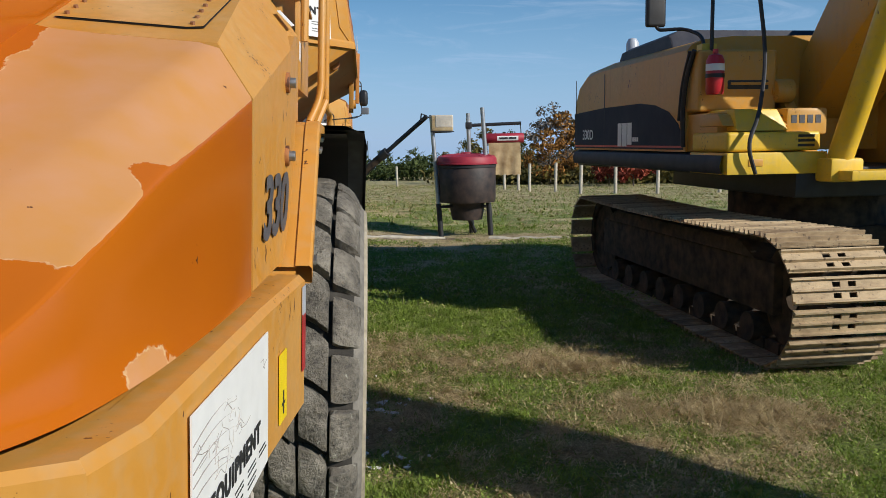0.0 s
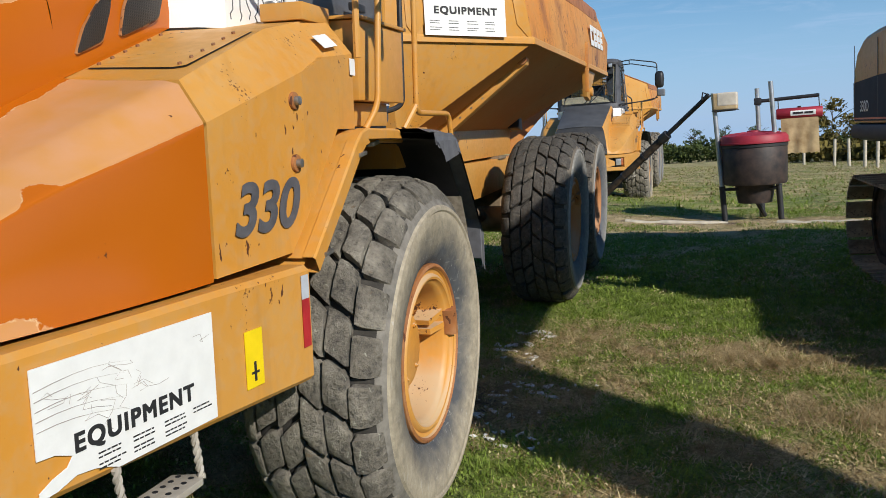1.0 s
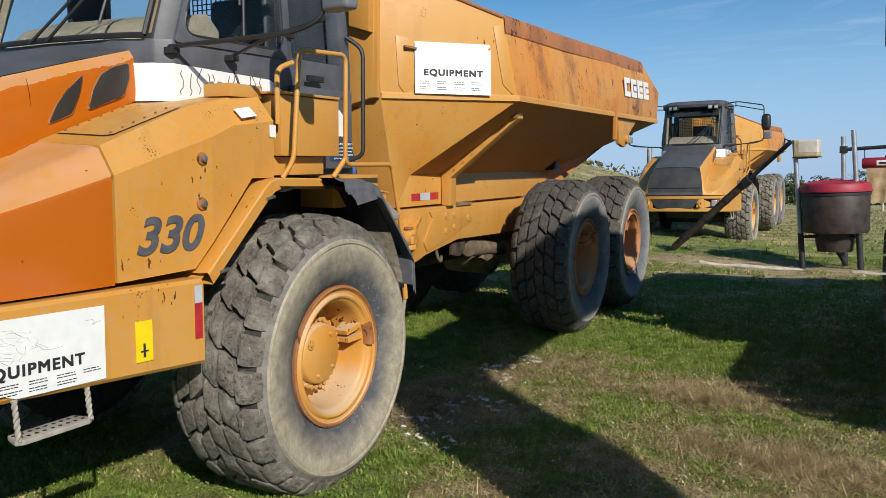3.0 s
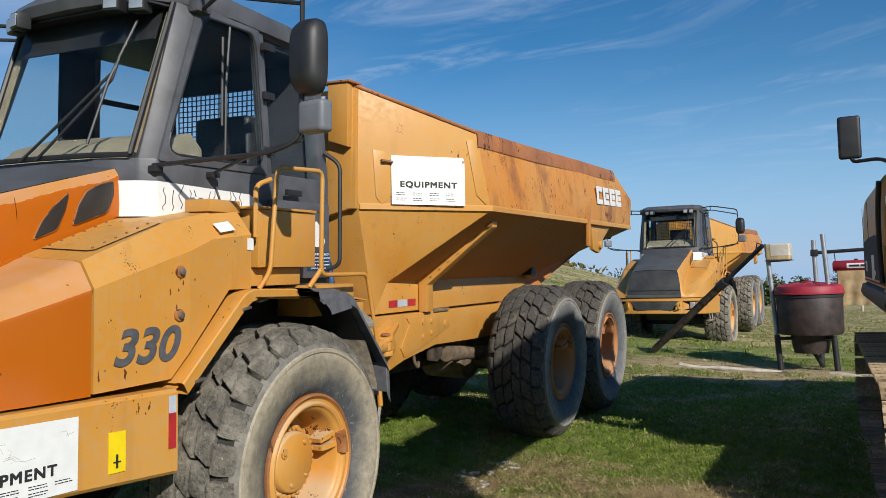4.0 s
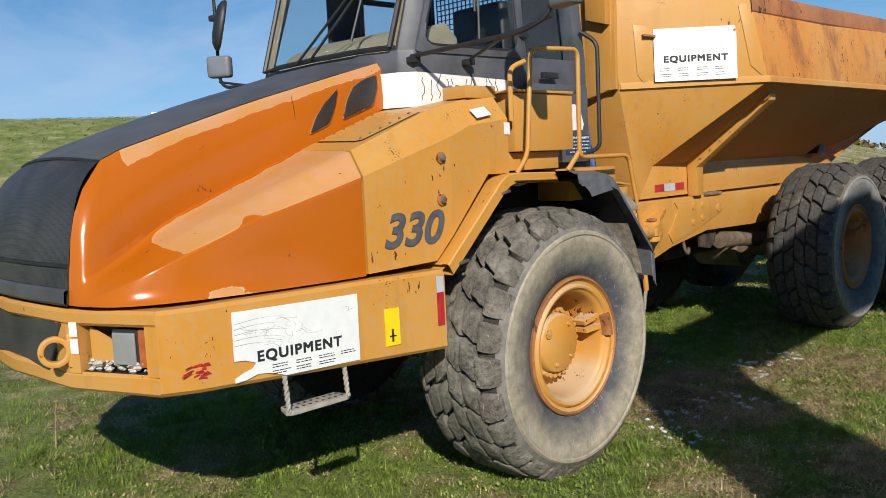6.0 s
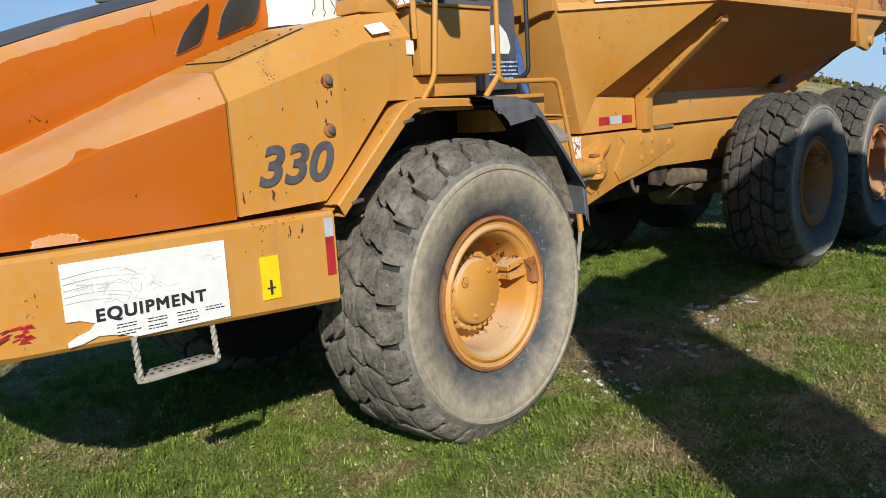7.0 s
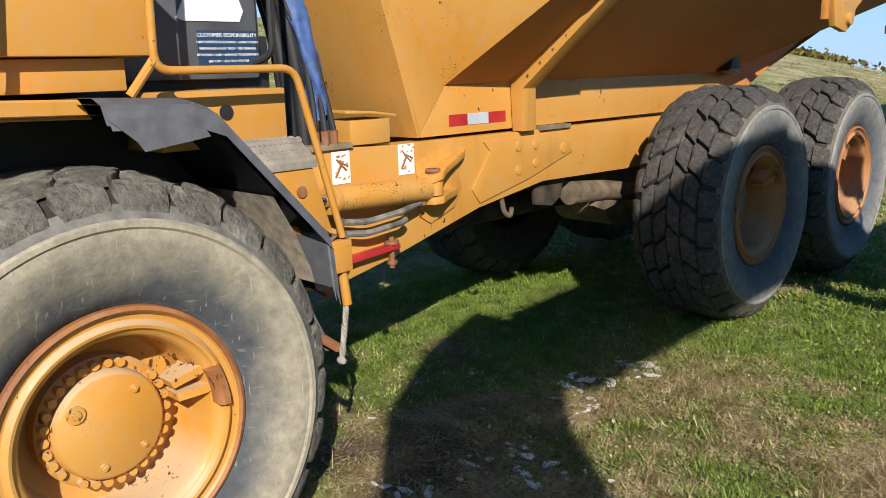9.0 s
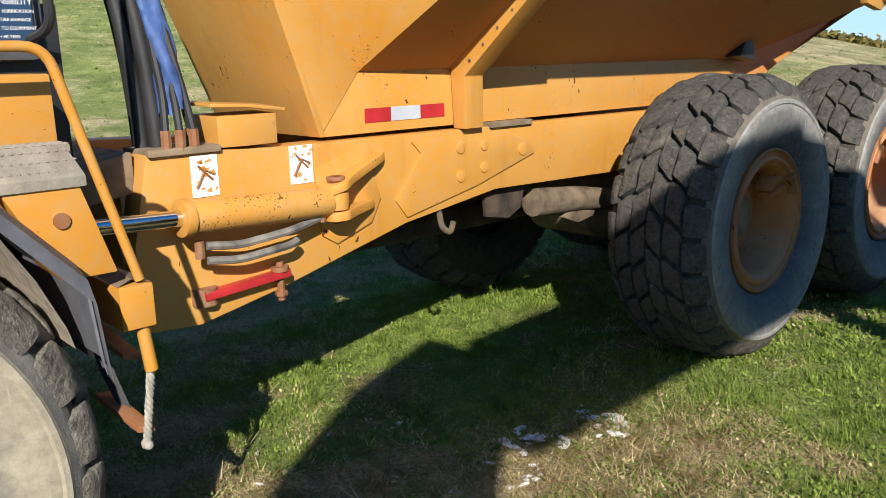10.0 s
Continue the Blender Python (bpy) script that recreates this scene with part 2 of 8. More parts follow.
SIDEWALL = sidewall("mud_dusted_sidewall", (0.065, 0.069, 0.075), (0.365, 0.314, 0.228), 0.525, 0.085)
SIDEDARK = sidewall("dark_sidewall", (0.085, 0.092, 0.105), (0.27, 0.26, 0.235), 0.56, 0.10)
STEEL = plain("bare_steel", (0.35, 0.34, 0.32), 0.4, 0.8, vary=0.3)
CHROME = plain("polished_rod", (0.75, 0.75, 0.75), 0.12, 1.0, vary=0.05, bump=0)
WHITE = plain("white_sticker", (0.80, 0.80, 0.78), 0.45, vary=0.05, scale=14)
INK = plain("black_ink", (0.02, 0.02, 0.022), 0.6, vary=0.1, bump=0)
DECAL = plain("grey_number_decal", (0.085, 0.085, 0.095), 0.55, vary=0.25, scale=20)
FAINT = plain("faint_grey_line", (0.34, 0.30, 0.27), 0.7, vary=0.3, bump=0)
SIGNYELLOW = plain("yellow_sticker", (0.85, 0.62, 0.01), 0.4, vary=0.08, bump=0)
RED = plain("red_reflector", (0.42, 0.025, 0.03), 0.35, vary=0.2)
SILVER = plain("silver_reflector", (0.50, 0.53, 0.58), 0.3, vary=0.15)
BLUESIGN = plain("navy_sign", (0.02, 0.055, 0.12), 0.35, vary=0.1, bump=0)
BLUEWRAP = plain("torn_blue_hose_wrap", (0.035, 0.080, 0.25), 0.6, vary=0.4, scale=9, bump=0.3, second=(0.09, 0.17, 0.42))
HOSE = plain("black_hose", (0.025, 0.025, 0.027), 0.55, vary=0.3)
DUSTYHOSE = plain("dusty_rubber_hose", (0.085, 0.080, 0.074), 0.7, vary=0.4, scale=10, bump=0.2, second=(0.30, 0.27, 0.23))
DIRT = plain("caked_mud", (0.20, 0.145, 0.085), 0.95, vary=0.3, scale=8, bump=0.6, second=(0.30, 0.22, 0.14))
DARKMUD = plain("dark_caked_mud", (0.075, 0.055, 0.036), 0.95, vary=0.4, scale=7, bump=0.6, second=(0.24, 0.175, 0.11))
GROOVE = plain("dusty_tyre_shoulder", (0.185, 0.17, 0.145), 0.95, vary=0.35, scale=18, bump=0.5)
DUSTEDGE = plain("tan_dust_on_the_shoulder", (0.27, 0.235, 0.18), 0.95, vary=0.35, scale=14, bump=0.5, second=(0.12, 0.10, 0.08))
# Near-black between the lugs: groove shade is put into the colour.
GROOVESHADE = plain("shaded_tread_groove", (0.040, 0.036, 0.030), 0.95, vary=0.4, scale=20, bump=0.4)
LENS = plain("scratched_lamp_lens", (0.46, 0.47, 0.47), 0.16, 0.5, vary=0.12, scale=6, bump=0)
AMBER = plain("faded_amber_lens", (0.42, 0.11, 0.03), 0.35, vary=0.25, scale=18, bump=0.1)
FLAP = plain("scuffed_rubber_flap", (0.115, 0.115, 0.125), 0.6, vary=0.25, scale=14, bump=0.15)
OLDWHITE = plain("dirty_white_step", (0.36, 0.325, 0.27), 0.7, vary=0.25, scale=14, bump=0.2)
GRAVEL = plain("grey_gravel", (0.46, 0.43, 0.38), 0.9, vary=0.3, scale=40)
# Pale caked mud, lightened further to stand for sunlight on the flap.
MUDFLAP = plain("pale_sunlit_flap_mud", (0.36, 0.295, 0.215), 0.95, vary=0.3, scale=26, bump=0.5, second=(0.52, 0.44, 0.335))
CHIPPED = paint("badly_chipped_yellow", (0.60, 0.268, 0.040), (0.61, 0.325, 0.085), chips=0.60)
TREADPLATE = plain("muddy_expanded_steel", (0.27, 0.235, 0.185), 0.85, 0.0, vary=0.25, scale=16, bump=0.4)
MIRRORGREY = plain("grey_mirror_housing", (0.17, 0.18, 0.20), 0.5, vary=0.12)
TRIM = plain("tan_window_seal", (0.30, 0.24, 0.15), 0.7, vary=0.2)
INTERIOR = plain("cab_interior_trim", (0.040, 0.040, 0.045), 0.8, vary=0.2)
LINER = plain("beige_dash", (0.31, 0.26, 0.18), 0.8, vary=0.15)


def glass_material():
    m, nt, b = base_material("tinted_glass", 0.03)
    b.inputs["Base Color"].default_value = (0.74, 0.82, 0.84, 1)
    b.inputs["Transmission Weight"].default_value = 1.0
    b.inputs["IOR"].default_value = 1.02
    b.inputs["Specular IOR Level"].default_value = 0.5
    b.inputs["Coat Weight"].default_value = 0.25
    return m


GLASS = glass_material()


# ---- mesh helpers ----
class Shape:
    """Vertices and faces, gathered and then linked as one mesh."""

    def __init__(self):
        self.v, self.f = [], []

    def add(self, verts, faces):
        n = len(self.v)
        self.v += [tuple(p) for p in verts]
        self.f += [tuple(i + n for i in f) for f in faces]
        return self

    def box(self, a, b, m=None):
        """From corner a to corner b, turned by m."""
        p = [Vector((x, y, z)) for x in (a[0], b[0]) for y in (a[1], b[1]) for z in (a[2], b[2])]
        return self.add([m @ q for q in p] if m else p, [(0, 1, 3, 2), (4, 6, 7, 5), (0, 4, 5, 1), (2, 3, 7, 6), (0, 2, 6, 4), (1, 5, 7, 3)])

    def prism(self, ring, way):
        """A flat ring of points in space, pulled along way."""
        n = len(ring)
        far = [Vector(p) + Vector(way) for p in ring]
        return self.add([*ring, *far], [tuple(range(n))[::-1], tuple(range(n, 2 * n)), *((i, (i + 1) % n, n + (i + 1) % n, n + i) for i in range(n))])

    def loft(self, rings, closed=False, caps=False):
        n = len(rings[0])
        faces = []
        for k in range(len(rings) - 1):
            for i in range(n if closed else n - 1):
                j = (i + 1) % n
                faces.append((k * n + i, k * n + j, (k + 1) * n + j, (k + 1) * n + i))
        if caps:
            faces += [tuple(range(n))[::-1], tuple(range((len(rings) - 1) * n, len(rings) * n))]
        return self.add([p for r in rings for p in r], faces)

    def tube(self, path, r, n=10, bend=0.0):
        path = rounded(path, bend) if bend else [Vector(p) for p in path]
        rings, up = [], None
        for i, p in enumerate(path):
            d = (path[min(i + 1, len(path) - 1)] - path[max(i - 1, 0)]).normalized()
            if up is None:
                up = d.orthogonal().normalized()
            up = (up - d * up.dot(d)).normalized()
            side = d.cross(up)
            rr = r(i / (len(path) - 1)) if callable(r) else r
            rings.append([p + rr * (math.cos(a) * up + math.sin(a) * side) for a in (2 * math.pi * k / n for k in range(n))])
        return self.loft(rings, True, True)

    def lathe(self, profile, n, m=None):
        """profile: (radius, x) pairs, turned round the x axis."""
        rings = []
        for r, x in profile:
            ring = [Vector((x, r * math.sin(2 * math.pi * k / n), r * math.cos(2 * math.pi * k / n))) for k in range(n)]
            rings.append([m @ p for p in ring] if m else ring)
        return self.loft(rings, True, False)

    def disc(self, centre, r, way, thick, n=14):
        return self.tube([Vector(centre), Vector(centre) + Vector(way).normalized() * thick], r, n)


def rounded(path, radius, steps=5):
    path = [Vector(p) for p in path]
    out = [path[0]]
    for a, b, c in zip(path, path[1:], path[2:]):
        k = min(radius, (a - b).length * 0.49, (c - b).length * 0.49)
        p, q = b + (a - b).normalized() * k, b + (c - b).normalized() * k
        out += [(1 - s) ** 2 * p + 2 * s * (1 - s) * b + s * s * q for s in (i / steps for i in range(steps + 1))]
    return [*out, path[-1]]


def part(name, shape, material, parent=None, label="", bevel=0.0, smooth=True, sharp=38, steps=2):
    me = bpy.data.meshes.new(name)
    me.from_pydata([tuple(p) for p in shape.v], [], shape.f)
    bm = bmesh.new()
    bm.from_mesh(me)
    bmesh.ops.recalc_face_normals(bm, faces=bm.faces)
    if bevel:
        edges = [e for e in bm.edges if len(e.link_faces) == 2 and e.calc_face_angle(0) > radians(25)]
        bmesh.ops.bevel(bm, geom=edges, offset=bevel, segments=steps, affect="EDGES", profile=0.6, clamp_overlap=True)
    bm.to_mesh(me)
    bm.free()
    if smooth:
        me.polygons.foreach_set("use_smooth", [True] * len(me.polygons))
        me.set_sharp_from_angle(angle=radians(sharp))
    for mat in material if isinstance(material, (list, tuple)) else [material]:
        me.materials.append(mat)
    ob = new(name, me)
    if parent:
        ob.parent = parent
    if label:
        tagged(ob, label)
    return ob


def parts(name, shape, material, parent, label="", bevel=0.0):
    """Each separate piece of the shape as a part of its own."""
    root = list(range(len(shape.v)))

    def top(i):
        while root[i] != i:
            root[i] = root[root[i]]
            i = root[i]
        return i
    for f in shape.f:
        for i in f[1:]:
            root[top(i)] = top(f[0])
    groups = {}
    for f in shape.f:
        groups.setdefault(top(f[0]), []).append(f)
    for faces in groups.values():
        ids = sorted({i for f in faces for i in f})
        at = {i: k for k, i in enumerate(ids)}
        part(name, Shape().add([shape.v[i] for i in ids], [tuple(at[i] for i in f) for f in faces]), material, parent, label, bevel)


def writing(name, text, size, m, material, parent=None, label="", squeeze=1.0, thick=0.0008, bold=0.0, shear=0.0, space=1.0, heavy=0.0):
    """Letters of the built-in font as a mesh, m: the pose of its middle, x along the line, y up, z out."""
    cu = bpy.data.curves.new(name, "FONT")
    cu.body, cu.size, cu.align_x, cu.align_y = text, size, "CENTER", "CENTER"
    cu.extrude, cu.offset, cu.shear, cu.space_character = thick, bold, shear, space
    ob = bpy.data.objects.new(name, cu)
    scene.collection.objects.link(ob)
    me = bpy.data.meshes.new_from_object(ob.evaluated_get(bpy.context.evaluated_depsgraph_get()))
    bpy.data.objects.remove(ob)
    bpy.data.curves.remove(cu)
    if heavy:
        bm = bmesh.new()
        for k, (dx, dy) in enumerate(((-1, -1), (1, -1), (-1, 1), (1, 1), (0, 0))):
            copy = me.copy()
            copy.transform(Matrix.Translation((heavy * dx, heavy * dy, 0.00015 * k)))
            bm.from_mesh(copy)
            bpy.data.meshes.remove(copy)
        bm.to_mesh(me)
        bm.free()
    me.transform(m @ Matrix.Diagonal((squeeze, 1, 1, 1)))
    me.name = name
    me.materials.clear()
    me.materials.append(material)
    ob = new(name, me)
    if parent:
        ob.parent = parent
    if label:
        tagged(ob, label)
    return ob


def thing(name, m, label, category, group="", kind=""):
    ob = new(name)
    ob.matrix_world = m
    ob.empty_display_size = 0.2
    return tagged(ob, label, category, group, kind)


def facing(origin, along, up):
    """A pose at origin whose x runs along and y runs up; z points out."""
    x = Vector(along).normalized()
    z = x.cross(Vector(up)).normalized()
    y = z.cross(x)
    return Matrix.Translation(origin) @ Matrix((x, y, z)).transposed().to_4x4()


# ---- ground ----
def height(x, y):
    """A meadow: level by the machines, a hillside beyond the truck, falling away to the fence."""
    side = max(0.0, -x - 0.3)
    along = max(0.0, min(1.0, (y - 14) / 75))
    rise = min(0.043 * side, 0.6) * (1 - along * along * (3 - 2 * along))
    turn = math.degrees(math.atan2(2.5 - x, y - 1.5)) % 360
    far = max(0.0, min(1.0, (math.hypot(x - 2.5, y - 1.5) - 14) / 42))
    if turn < 180:
        rise += 7.3 * far * far * (3 - 2 * far) * (1 - math.exp(-max(0.0, turn - 15) / 18)) * min(1.0, (180 - turn) / 60)
    drop = -0.034 * max(0.0, min(y, 3000.0) - 18) + 0.02 * max(0.0, -y - 6)
    soft = 0.02 * math.sin(x * 1.3 + 0.7 * y) * math.sin(y * 0.9 - 0.4 * x) + 0.012 * math.sin(2.9 * x + 1.1) * math.sin(2.3 * y)
    bump = 0.05 * math.exp(-((x + 0.9) ** 2 + (y - 8.2) ** 2) / 3.0) * 0.8
    return rise + drop + soft + bump - 0.05


def dryness(x, y):
    """0: green turf, 1: straw or trampled earth. Worn spots by the digger's tracks, behind the front wheel and along the truck."""
    near = 1.0 / (1.0 + (x * x + (y - 5) ** 2) / 500.0)
    d = 0.42 + 0.30 * noise.noise((0.30 * x, 0.30 * y, 1.7)) * near + 0.55 * noise.noise((1.3 * x, 1.3 * y, 4.2)) * near + 0.50 * noise.noise((3.7 * x, 3.7 * y, 9.0)) * near * near
    for cx, cy, rx, ry, k in ((1.75, 5.0, 0.50, 0.30, 0.75), (1.05, 6.1, 0.45, 0.25, 0.5), (-0.75, 4.9, 0.55, 0.5, 0.55), (-0.7, 6.4, 0.30, 0.6, 0.45), (0.2, 5.9, 0.8, 0.5, 0.10), (-0.45, 2.2, 0.5, 0.35, 0.3),
                              (-0.5, 15.0, 2.6, 0.9, 0.75), (1.0, 4.4, 0.5, 0.25, 0.35), (2.3, 5.0, 0.5, 0.3, 0.5), (0.1, 6.9, 0.7, 0.5, 0.12)):
        d += k * math.exp(-((x - cx) / rx) ** 2 - ((y - cy) / ry) ** 2)
    if y > 16:
        d += min(0.22, 0.013 * (y - 16))
    for cx, cy, r in ((0.4, 7.9, 1.0), (-0.9, 2.0, 0.7), (-2.2, 6.7, 1.0), (2.8, 4.3, 0.7)):
        d -= 0.35 * math.exp(-((x - cx) ** 2 + (y - cy) ** 2) / r ** 2)
    return max(0.0, min(1.0, d))


def earthy(x, y):
    """1: bare brown earth."""
    e = 0.0
    for cx, cy, rx, ry, k in ((-0.95, 4.75, 0.55, 0.45, 0.95), (-0.95, 5.60, 0.40, 0.5, 0.75), (1.9, 5.05, 0.42, 0.28, 0.5), (-1.2, 7.0, 0.16, 0.7, 0.7), (-0.4, 15.0, 2.4, 0.6, 0.75)):
        e += k * math.exp(-((x - cx) / rx) ** 2 - ((y - cy) / ry) ** 2)
    return max(0.0, min(1.0, e * (0.75 + 0.9 * noise.noise((2.7 * x, 2.7 * y, 3.0)))))


def ground_sheet():
    def steps(reach, inner, fine):
        out, v = [], 0.0
        while v < reach:
            out.append(v)
            v += fine if v < inner else max(fine, (v - inner) * 0.10 + fine)
        return out + [reach]
    xs = [-v for v in steps(900, 7, 0.11)[:0:-1]] + steps(900, 7, 0.11)
    ys = [5 - v for v in steps(900, 7, 0.11)[:0:-1]] + [5 + v for v in steps(900, 11, 0.11)]
    s = Shape()
    s.v = [(x, y, height(x, y) + (0.010 * noise.noise((6.0 * x, 6.0 * y, 0.0)) if abs(x) < 8 and -3 < y < 18 else 0.0)) for y in ys for x in xs]
    n = len(xs)
    s.f = [(j * n + i, j * n + i + 1, (j + 1) * n + i + 1, (j + 1) * n + i) for j in range(len(ys) - 1) for i in range(n - 1)]
    return s


def field_values(me):
    co = np.empty(len(me.vertices) * 3, np.float32)
    me.vertices.foreach_get("co", co)
    co = co.reshape(-1, 3)
    for name, of in (("dry", dryness), ("earth", earthy)):
        at = me.attributes.new(name, "FLOAT", "POINT")
        at.data.foreach_set("value", np.array([of(x, y) for x, y, _ in co.tolist()], np.float32))


def valued(nt, name):
    a = nt.nodes.new("ShaderNodeAttribute")
    a.attribute_name = name
    return a.outputs["Fac"]


def meadow_material():
    m, nt, b = base_material("meadow_turf", 0.95)
    fine, coarse, wide = noise_of(nt, 38, 6, 0.7), noise_of(nt, 7, 5, 0.65), noise_of(nt, 0.9, 9, 0.72)
    grain = ranged(nt, times(nt, fine, times(nt, wide, 0.8), "ADD"), 0.70, 1.10)
    green = blend(nt, grain, (0.085, 0.116, 0.020), (0.33, 0.38, 0.082))
    dry = blend(nt, grain, (0.20, 0.14, 0.06), (0.74, 0.59, 0.33))
    mix = times(nt, valued(nt, "dry"), times(nt, times(nt, coarse, 0.5, "SUBTRACT"), 0.9), "ADD")
    mix = times(nt, mix, times(nt, times(nt, wide, 0.5, "SUBTRACT"), 0.9), "ADD")
    c = blend(nt, ranged(nt, mix, 0.38, 0.80), green, dry)
    soil = blend(nt, grain, (0.075, 0.048, 0.028), (0.26, 0.185, 0.115))
    c = blend(nt, ranged(nt, times(nt, valued(nt, "earth"), times(nt, coarse, 0.5), "ADD"), 0.62, 0.85), c, soil)
    nt.links.new(c, b.inputs["Base Color"])
    bumped(nt, b, fine, 1.0, 0.05)
    return m


def blade_material():
    m, nt, b = base_material("grass_blades", 0.7)
    geo = nt.nodes.new("ShaderNodeNewGeometry")
    own = geo.outputs["Random Per Island"]
    green = blend(nt, own, (0.160, 0.245, 0.036), (0.43, 0.53, 0.112))
    dry = blend(nt, own, (0.30, 0.20, 0.085), (0.85, 0.70, 0.40))
    pick = times(nt, valued(nt, "dry"), times(nt, times(nt, own, 0.5, "SUBTRACT"), 0.75), "ADD")
    tuft = noise_of(nt, 8.5, 4, 0.6)
    green = blend(nt, ranged(nt, tuft, 0.36, 0.62), (0.095, 0.140, 0.018), green)
    dry = blend(nt, ranged(nt, tuft, 0.36, 0.60), (0.20, 0.13, 0.055), dry)
    nt.links.new(blend(nt, ranged(nt, pick, 0.50, 0.62), green, dry), b.inputs["Base Color"])
    b.inputs["Specular IOR Level"].default_value = 0.25
    shine = nt.nodes.new("ShaderNodeBsdfTranslucent")
    nt.links.new(blend(nt, ranged(nt, pick, 0.50, 0.62), (0.26, 0.36, 0.04), (0.5, 0.4, 0.2)), shine.inputs[0])
    both = nt.nodes.new("ShaderNodeMixShader")
    both.inputs[0].default_value = 0.3
    nt.links.new(b.outputs[0], both.inputs[1])
    nt.links.new(shine.outputs[0], both.inputs[2])
    nt.links.new(both.outputs[0], nt.nodes["Material Output"].inputs["Surface"])
    return m


MEADOW, BLADES = meadow_material(), blade_material()
ground = tagged(part("ground", ground_sheet(), MEADOW), "short green meadow grass with dry straw patches", "grass", kind="structure")
field_values(ground.data)


def sown(count, area, seed, keep):
    """Places for blades, thick in tufts and thin where the turf is worn to earth, each with its dryness."""
    rng = np.random.default_rng(seed)
    x0, x1, y0, y1 = area
    xy = np.stack([rng.uniform(x0, x1, count), rng.uniform(y0, y1, count)], 1)
    heart = np.stack([rng.uniform(x0, x1, count // 14), rng.uniform(y0, y1, count // 14)], 1)
    half = count // 2
    xy[:half] = heart[rng.integers(len(heart), size=half)] + 0.028 * rng.standard_normal((half, 2))
    roll, rows, dry = rng.random(count), [], []
    for k, (x, y) in enumerate(xy.tolist()):
        if keep and not keep(x, y):
            continue
        if earthy(x, y) > 0.25 + 0.6 * roll[k]:
            continue
        rows.append((x, y, height(x, y)))
        dry.append(dryness(x, y))
    return rng, np.array(rows), np.array(dry)


def strewn(name, corners, dry, label):
    """corners: (n, k, 3) points of n small faces."""
    n, k = corners.shape[:2]
    me = bpy.data.meshes.new(name)
    me.vertices.add(k * n)
    me.vertices.foreach_set("co", corners.astype(np.float32).ravel())
    me.loops.add(k * n)
    me.loops.foreach_set("vertex_index", np.arange(k * n, dtype=np.int32))
    me.polygons.add(n)
    me.polygons.foreach_set("loop_start", np.arange(0, k * n, k, dtype=np.int32))
    me.update()
    at = me.attributes.new("dry", "FLOAT", "POINT")
    at.data.foreach_set("value", np.repeat(dry, k).astype(np.float32))
    me.materials.append(BLADES)
    return tagged(new(name, me), label, "grass", kind="stuff")


def grass(count, area, tall, wide, seed, name, label, keep=None):
    """Single bent blades as narrow triangles."""
    rng, base, dry = sown(count, area, seed, keep)
    n = len(base)
    h = rng.uniform(tall[0], tall[1], n) * (1.1 - 0.45 * dry) * np.array([max(0.35, 0.95 + 1.3 * noise.noise((6.0 * x, 6.0 * y, 0.5))) for x, y, _ in base.tolist()])
    a, lean = rng.uniform(0, 2 * np.pi, n), rng.uniform(0.3, 1.9, n) + 1.2 * dry
    side = np.stack([-np.sin(a), np.cos(a), np.zeros(n)], 1) * rng.uniform(wide[0], wide[1], n)[:, None]
    way = np.stack([np.cos(a) * lean, np.sin(a) * lean, np.ones(n)], 1)
    tip = base + way / np.linalg.norm(way, axis=1)[:, None] * h[:, None]
    base = base - np.array([0, 0, 0.008])
    return strewn(name, np.stack([base - side, base + side, tip], 1), dry, label)


def clover(count, area, tall, size, seed, name, label, keep=None):
    """Small broad leaves that lie over the turf at all tilts."""
    rng, base, dry = sown(count, area, seed, keep)
    base, dry = base[dry < 0.72], dry[dry < 0.72] * 0.85
    n = len(base)
    mid = base + np.stack([np.zeros(n), np.zeros(n), rng.uniform(tall[0], tall[1], n)], 1)
    a, tilt, s = rng.uniform(0, 2 * np.pi, n), rng.normal(0, 0.8, n), rng.uniform(size[0], size[1], n)
    along = np.stack([np.cos(a) * np.cos(tilt), np.sin(a) * np.cos(tilt), np.sin(tilt)], 1) * s[:, None]
    across = np.stack([-np.sin(a), np.cos(a), rng.normal(0, 0.5, n)], 1) * (0.72 * s)[:, None]
    return strewn(name, np.stack([mid - along, mid + across, mid + along, mid - across], 1), dry, label)


OUTSIDE = lambda x, y: not (-3.6 < x < 3.4 and y < 8.6)
grass(240000, (-3.6, 3.4, 1.0, 8.6), (0.020, 0.060), (0.0024, 0.0055), 1, "turf", "short dense meadow turf, green with straw")
clover(90000, (-3.6, 3.4, 1.0, 8.6), (0.004, 0.036), (0.005, 0.012), 11, "clover", "low clover leaves among the grass")
grass(110000, (-7.0, 5.0, 7.0, 17.0), (0.03, 0.075), (0.003, 0.008), 2, "turf_beyond", "short meadow turf further off", OUTSIDE)
clover(70000, (-5.0, 5.0, 8.0, 15.0), (0.006, 0.04), (0.010, 0.020), 12, "clover_beyond", "clover leaves further off in the meadow", OUTSIDE)
grass(140000, (-10.0, -2.6, -1.0, 9.0), (0.02, 0.055), (0.003, 0.007), 3, "turf_slope", "short turf on the slope behind the truck")

grass(90000, (-13.0, 22.0, 15.5, 60.0), (0.05, 0.15), (0.010, 0.024), 4, "field_grass", "yellow-green pasture grass towards the fence")
grass(60000, (-56.0, -8.5, -4.0, 52.0), (0.05, 0.12), (0.012, 0.026), 5, "hill_grass", "rough olive pasture on the hillside")


